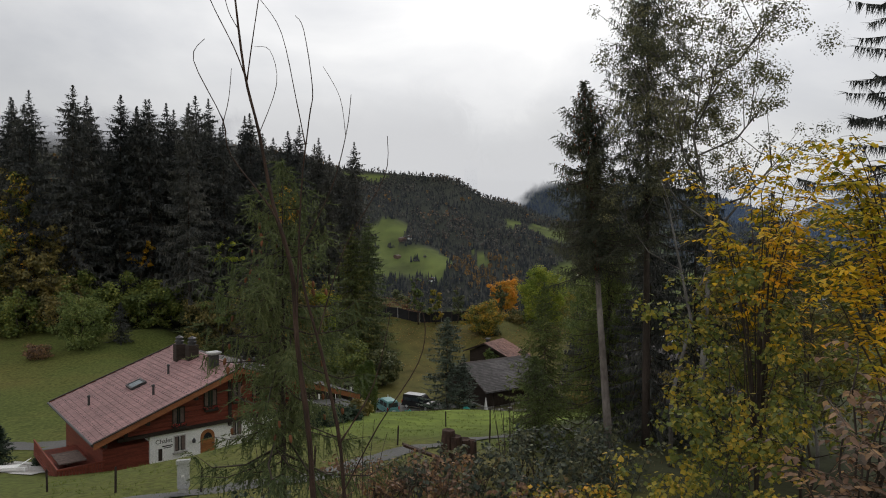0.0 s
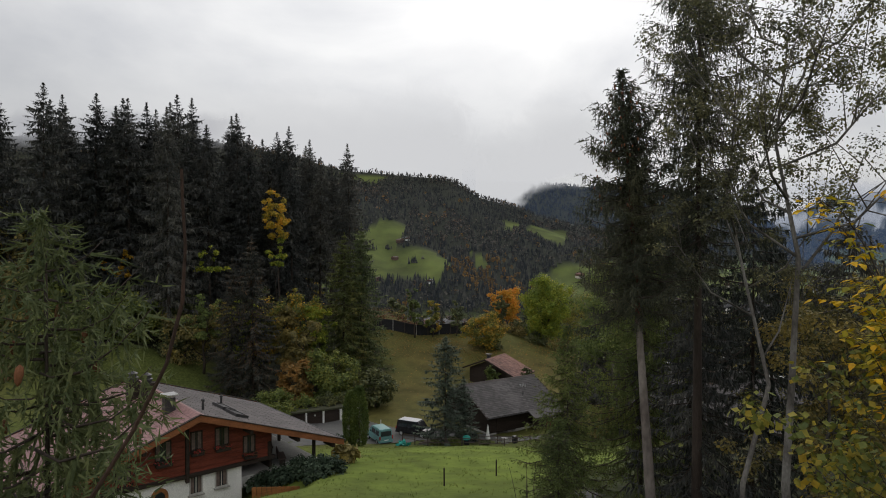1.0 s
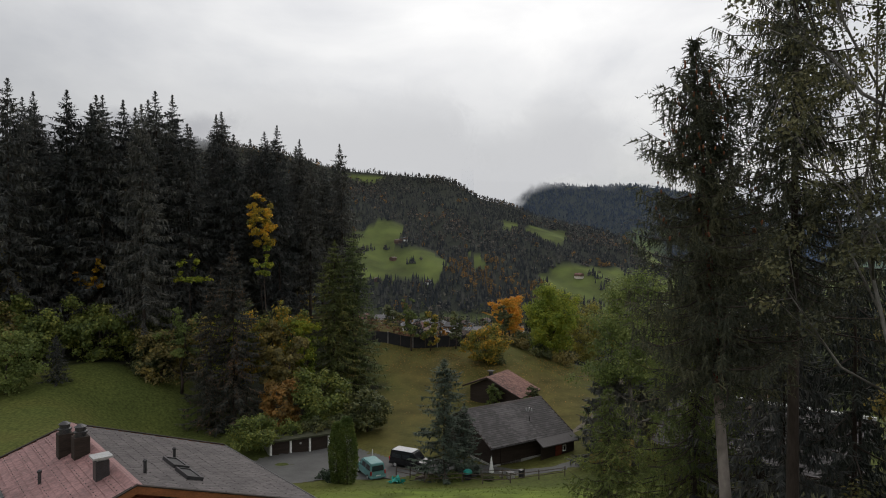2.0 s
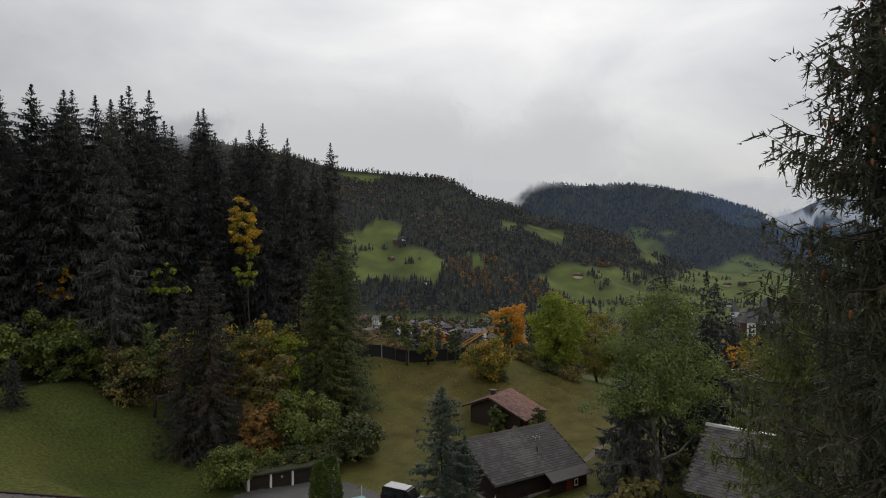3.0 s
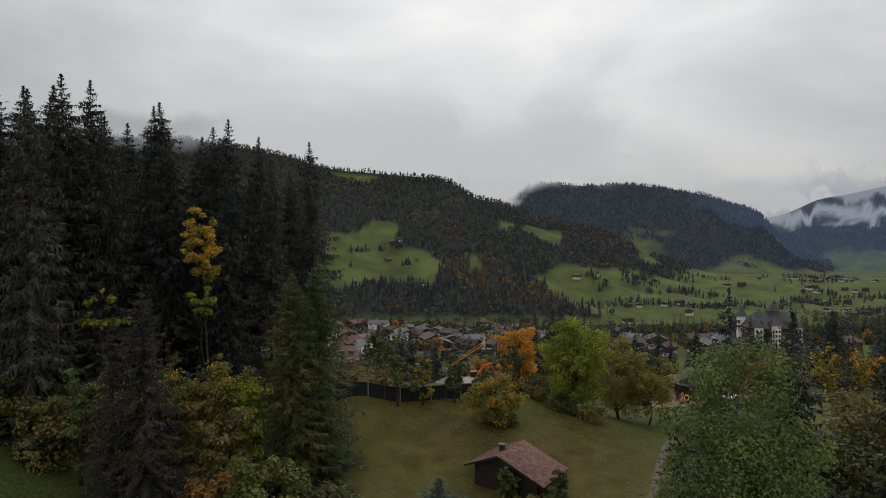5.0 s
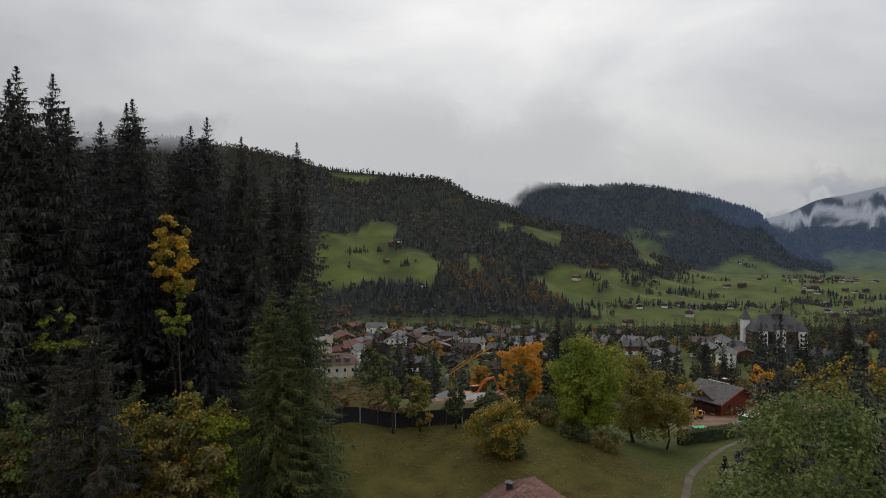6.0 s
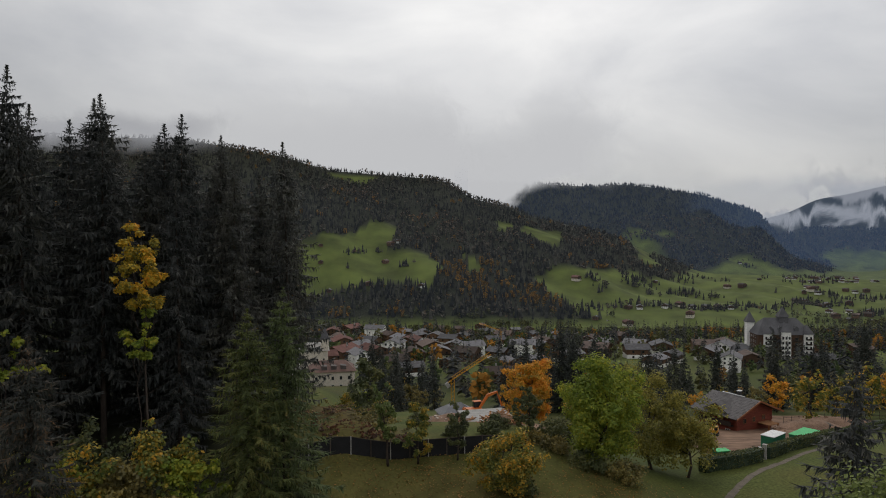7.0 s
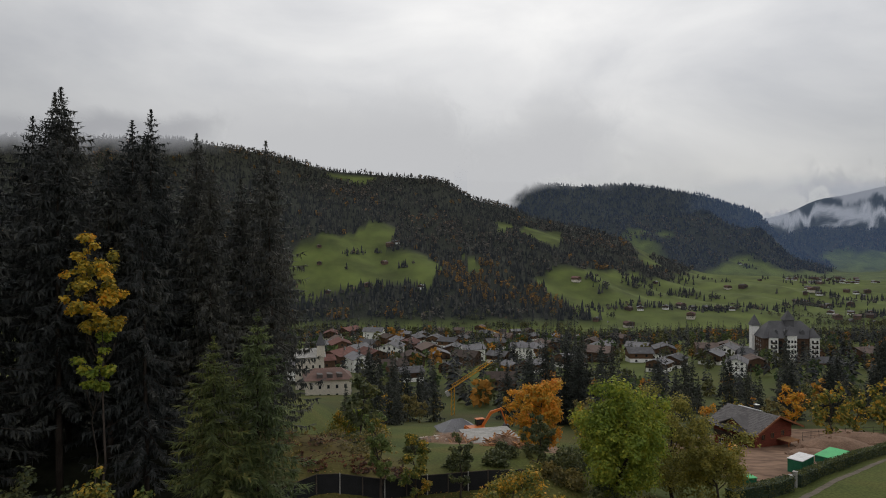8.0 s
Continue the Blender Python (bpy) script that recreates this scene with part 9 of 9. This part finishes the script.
for n, (x, y, r_, m_) in enumerate(((-13.5, 158, 2.2, M_LEAF_OL), (-8.5, 160, 2.6, M_LEAF_OL), (-2, 152, 1.6, M_LEAF_D), (3, 141, 1.4, M_LEAF_D), (7.5, 142, 1.5, M_LEAF_D), (15, 141, 2.2, M_LEAF_D), (17.5, 146, 2.4, M_LEAF_D), (9, 146, 1.6, M_LEAF_D))):
    bushy("garden_bush", "rounded leafy bush behind the crest fence", x, y, (r_, r_, r_ * 1.2), 1500, 0.3, m_, 490 + n)

# spruces and turning bushes below the mound
for x, y, h in ((-20.8, 225, 9), (-15.5, 230, 12.5), (-12.9, 228, 15), (-11.1, 235, 14), (-17.5, 236, 11), (-8.6, 232, 12)):
    tree("spruce", "slim dark spruce below the mound", "tree", SPL[int(h) % 3], M_BARK, M_SPRUCE_K, x, y, 50 * h, h / 20, "spruces below the mound", sxy=0.8)
for n, (x, y, r_) in enumerate(((-13.2, 186, 2.4), (-16.5, 184, 2.2), (-10.0, 184, 2.0))):
    bushy("turning_bush", "round yellow-green bush behind the mound", x, y, (r_, r_, r_ * 2.2), 1800, 0.34, M_LEAF_YG if n else M_LEAF_LIME, 560 + n)

# tufts of grass and weeds on the near lawn
gq = np.random.default_rng(650)
at = np.stack([gq.uniform(-24, 13, 5200), gq.uniform(24, 79, 5200)], 1)
at = at[(at[:, 0] > -0.62 * at[:, 1]) & ~inside(at[:, 0], at[:, 1], [(-25, 36), (-14, 42), (-4, 52), (-13, 64), (-27, 54)]) & ~((at[:, 0] > 5) & (at[:, 1] < 52))]
at = np.repeat(at, 4, 0) + gq.normal(0, 0.07, (4 * len(at), 2))
base_ = np.column_stack([at, ground_z(at[:, 0], at[:, 1]) - 0.02])
M_TUFT = surface("grass_tufts", [(0.25, (0.078, 0.108, 0.026)), (0.5, (0.130, 0.165, 0.036)), (0.8, (0.21, 0.21, 0.056))], 0.2, 0.8, 0, island=0.4, thin=0.4)
tufts = new("grass_tufts", mesh_of("grass_tufts", *blades(base_, np.column_stack([gq.normal(0, 0.5, (len(at), 2)), np.ones(len(at))]), 0.14 * gq.uniform(0.5, 1.4, len(at)), 0.018, gq, 1.5), M_TUFT))
tagged(tufts, "tufts of green grass on the lawn", "grass", kind="stuff")

# fallen leaves on the meadow, thickest under the trees
lq = np.random.default_rng(640)
at = np.concatenate([np.stack([lq.normal(cx, r_, n_), lq.normal(cy, r_ * 0.9, n_)], 1) for cx, cy, r_, n_ in ((7.8, 125, 3.2, 700), (0.6, 130.5, 3.5, 600), (-6, 128, 4.0, 500), (20, 130.5, 4.0, 600), (10, 120, 9.0, 900), (2, 116, 8.0, 500), (26, 126, 7.0, 500))])
v_ = np.column_stack([at, ground_z(at[:, 0], at[:, 1]) + lq.uniform(0.05, 0.14, len(at))])
litter = new("fallen_leaves", mesh_of("fallen_leaves", *kites(v_, np.column_stack([lq.normal(0, 1, (len(at), 2)), lq.normal(0, 0.25, len(at))]), 0.22 * lq.uniform(0.6, 1.3, len(at)), 0.085, lq, 0.0, 0.4), M_LEAF_RO))
tagged(litter, "brown and orange leaves fallen on the grass", "leaves", kind="stuff")

# undergrowth at the feet of the meadow trees
for n, (x, y, r_, h) in enumerate(((18.6, 134.2, 2.6, 3.2), (22.6, 133.6, 2.8, 3.6), (15.0, 137.5, 2.0, 2.4), (9.2, 126.4, 2.0, 2.6), (12.6, 139.5, 1.8, 2.2))):
    bushy("undergrowth_bush", "green and olive undergrowth at the foot of the meadow trees", x, y, (r_ * 0.9, r_ * 0.75, h * 0.75), 1300, 0.3, M_LEAF_OL if n % 3 else M_LEAF_D, 600 + n)

# trees on the slope between the meadow and the village
p = scatter(640, -60, 175, 160, 330, lambda x, y: (np.abs(x - 20) < 0.62 * y) & ~((x < 8) & (x > -24) & (y < 178)) & ~inside(x, y, [(-3, 160), (26, 160), (28, 205), (-3, 205)]) & ~inside(x, y, [(42, 140), (120, 190), (125, 232), (58, 222)]) & ~inside(x, y, [(0, 190), (14, 190), (22, 330), (2, 330)])
            & ~inside(x, y, [(-48, 280), (-26, 280), (-22, 330), (-55, 330)]) & ~inside(x, y, [(-13, 180), (-22, 300), (-56, 345), (-58, 330), (-33, 200)]))
sp = rng.random(len(p)) < 0.62
for n, (x, y) in enumerate(p[sp][:38]):
    tree("spruce", "dark spruce on the slope above the village", "tree", SPL[n % 3], M_BARK, M_SPRUCE, float(x), float(y), float(n * 53 % 360), float(rng.uniform(0.6, 1.1)), "spruces above the village")
BL = [meshes("slope_tree", broadleaf_shape(520 + k, 11.0, 6.2, clumps=40, count=950, size=0.66, low=0.06, limbs=6, twig=1, loose=1.15), M_BARK, m_) for k, m_ in enumerate((M_LEAF_YG, M_LEAF_OL, M_LEAF_O, M_LEAF_D))]
for n, (x, y) in enumerate(p[~sp][:54]):
    tree("autumn_tree", "autumn tree on the slope above the village", "tree", BL[n % 4], M_BARK, M_LEAF_OL, float(x), float(y), float(n * 71 % 360), float(rng.uniform(0.6, 1.1)), "autumn trees above the village")
CLUSTER = ((38, 250, 27), (43, 254, 26), (33, 256, 26), (48, 250, 24), (29, 262, 24), (44, 266, 26), (53, 258, 23), (40, 244, 22), (-16, 268, 20), (-20, 274, 22), (-12, 276, 19), (84, 250, 20), (92, 256, 17), (99, 248, 15), (106, 258, 17),
           (113, 250, 19), (120, 258, 22), (128, 250, 26), (76, 262, 22), (136, 262, 26), (110, 268, 26), (70, 268, 20))
for n, (x, y, h) in enumerate(CLUSTER):
    tree("spruce", "broad dark spruce above the village", "tree", SPD[n % 2], M_BARK, M_SPRUCE_K, x, y, 61 * n, h / 20, "spruces above the village", sxy=1.05)
for n, (x, y, s_) in enumerate(((92, 216, 1.15), (100, 219, 0.95), (109, 221, 1.25), (120, 224, 1.1))):
    tree("autumn_tree", "yellow autumn tree behind the building site", "tree", BL[0], M_BARK, M_LEAF_YG, x, y, 40 * n, s_, "yellow trees behind the site")


# ---------------------------------------------------------------- low cloud and haze on the mountains, as glowing sheets
def cloud_material(name, lower, upper, fade0, fade1, amp, scale, colour, most, bumps=(), sides=(-9e3, -8e3, 8e3, 9e3)):
    """Vapour with its brightness put in as glow: clear below the lower height, thickening upwards, torn by noise,
    fading out again at the top.
    """
    m = bpy.data.materials.new(name)
    m.use_nodes = True
    nt = m.node_tree
    nt.nodes.clear()
    N, L = nt.nodes.new, nt.links.new
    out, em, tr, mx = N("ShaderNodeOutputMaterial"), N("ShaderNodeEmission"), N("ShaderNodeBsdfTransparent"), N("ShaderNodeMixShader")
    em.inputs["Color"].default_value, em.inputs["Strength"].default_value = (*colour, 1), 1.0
    geo, sep = N("ShaderNodeNewGeometry"), N("ShaderNodeSeparateXYZ")
    L(geo.outputs["Position"], sep.inputs["Vector"])
    nz = N("ShaderNodeTexNoise")
    nz.inputs["Scale"].default_value, nz.inputs["Detail"].default_value, nz.inputs["Roughness"].default_value = scale, 8, 0.55
    nz.inputs["Distortion"].default_value = 0.6
    L(geo.outputs["Position"], nz.inputs["Vector"])

    def math_(op, a, b):
        q = N("ShaderNodeMath")
        q.operation = op
        for k, val in enumerate((a, b)):
            if isinstance(val, (int, float)):
                q.inputs[k].default_value = val
            else:
                L(val, q.inputs[k])
        return q.outputs["Value"]
    h = math_("ADD", sep.outputs["Z"], math_("MULTIPLY", math_("SUBTRACT", nz.outputs["Fac"], 0.5), amp))
    for x0, width, drop in bumps:
        xs_ = math_("ADD", sep.outputs["X"], math_("MULTIPLY", math_("SUBTRACT", nz.outputs["Fac"], 0.5), 380.0))
        g = math_("POWER", math_("DIVIDE", math_("SUBTRACT", xs_, x0), width), 2.0)
        h = math_("ADD", h, math_("MULTIPLY", math_("POWER", 2.718, math_("MULTIPLY", g, -1.0)), drop))
    res = []
    for a, b in ((sides[0], sides[1]), (sides[3], sides[2])):
        mr = N("ShaderNodeMapRange")
        mr.interpolation_type = "SMOOTHSTEP"
        mr.inputs["From Min"].default_value, mr.inputs["From Max"].default_value = a, b
        L(math_("ADD", sep.outputs["X"], math_("MULTIPLY", math_("SUBTRACT", nz.outputs["Fac"], 0.5), 300.0)), mr.inputs["Value"])
        res.append(mr.outputs["Result"])
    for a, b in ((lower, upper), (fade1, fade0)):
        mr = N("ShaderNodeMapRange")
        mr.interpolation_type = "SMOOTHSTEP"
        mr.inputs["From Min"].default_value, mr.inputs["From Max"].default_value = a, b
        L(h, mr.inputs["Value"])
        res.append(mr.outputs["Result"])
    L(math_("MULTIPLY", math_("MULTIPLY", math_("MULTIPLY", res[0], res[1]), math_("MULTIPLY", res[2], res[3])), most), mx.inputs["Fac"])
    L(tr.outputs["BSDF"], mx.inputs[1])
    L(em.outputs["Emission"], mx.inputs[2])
    L(mx.outputs["Shader"], out.inputs["Surface"])
    return m


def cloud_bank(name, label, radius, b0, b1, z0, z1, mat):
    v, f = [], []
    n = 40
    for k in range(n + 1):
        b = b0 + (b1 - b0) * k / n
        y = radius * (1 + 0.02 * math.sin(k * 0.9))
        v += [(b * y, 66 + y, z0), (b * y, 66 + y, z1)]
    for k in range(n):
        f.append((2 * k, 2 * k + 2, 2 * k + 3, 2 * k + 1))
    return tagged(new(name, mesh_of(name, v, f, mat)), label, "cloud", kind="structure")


cloud_bank("backdrop_cloud", "torn low cloud hanging over the wooded ridge", 2420, -0.62, 0.6, 60, 900, cloud_material("low_cloud", 208, 272, 380, 640, 95, 0.0075, (0.55, 0.555, 0.57), 0.97, ((195, 105, 140), (330, 60, 40)), (-1500, -500, 460, 800)))
cloud_bank("backdrop_cloud", "thin cloud creeping over the far shoulder of the ridge", 2100, -0.8, 0.3, 200, 460, cloud_material("creeping_cloud", 290, 380, 390, 450, 90, 0.006, (0.36, 0.366, 0.39), 0.8, (), (-3000, -2500, -900, -560)))
# distance haze painted in as faintly glowing see-through sheets
cloud_bank("backdrop_haze", "thin glowing sheet standing in for haze before the hillside", 1240, -0.8, 0.85, -145, 260, cloud_material("near_haze_glow", -400, -300, 90, 200, 60, 0.004, (0.24, 0.30, 0.40), 0.022))
cloud_bank("backdrop_haze", "faint blue glowing sheet standing in for haze before the farther mountain", 2480, -0.1, 0.85, -140, 420, cloud_material("valley_haze_glow", -250, -100, 230, 300, 120, 0.003, (0.12, 0.19, 0.33), 0.06, (), (-300, 300, 8000, 9000)))
cloud_bank("backdrop_haze", "blue glowing sheet standing in for haze before the farthest mountain", 3120, 0.3, 0.85, -140, 700, cloud_material("far_haze_glow", -250, -60, 240, 330, 120, 0.003, (0.09, 0.15, 0.28), 0.18, (), (1100, 1500, 8000, 9000)))
cloud_bank("backdrop_wisps", "white cloud wisps drifting along the farthest mountain", 3860, 0.3, 0.85, 40, 520, cloud_material("far_wisps", 95, 150, 160, 215, 430, 0.0034, (0.40, 0.415, 0.45), 0.75, (), (1700, 1900, 8000, 9000)))
cloud_bank("backdrop_wisps", "ragged cloud drifting across the farthest mountain's top", 3850, 0.3, 0.85, 100, 620, cloud_material("top_wisps", 225, 290, 330, 480, 420, 0.0045, (0.40, 0.41, 0.44), 0.65, (), (2000, 2350, 8000, 9000)))
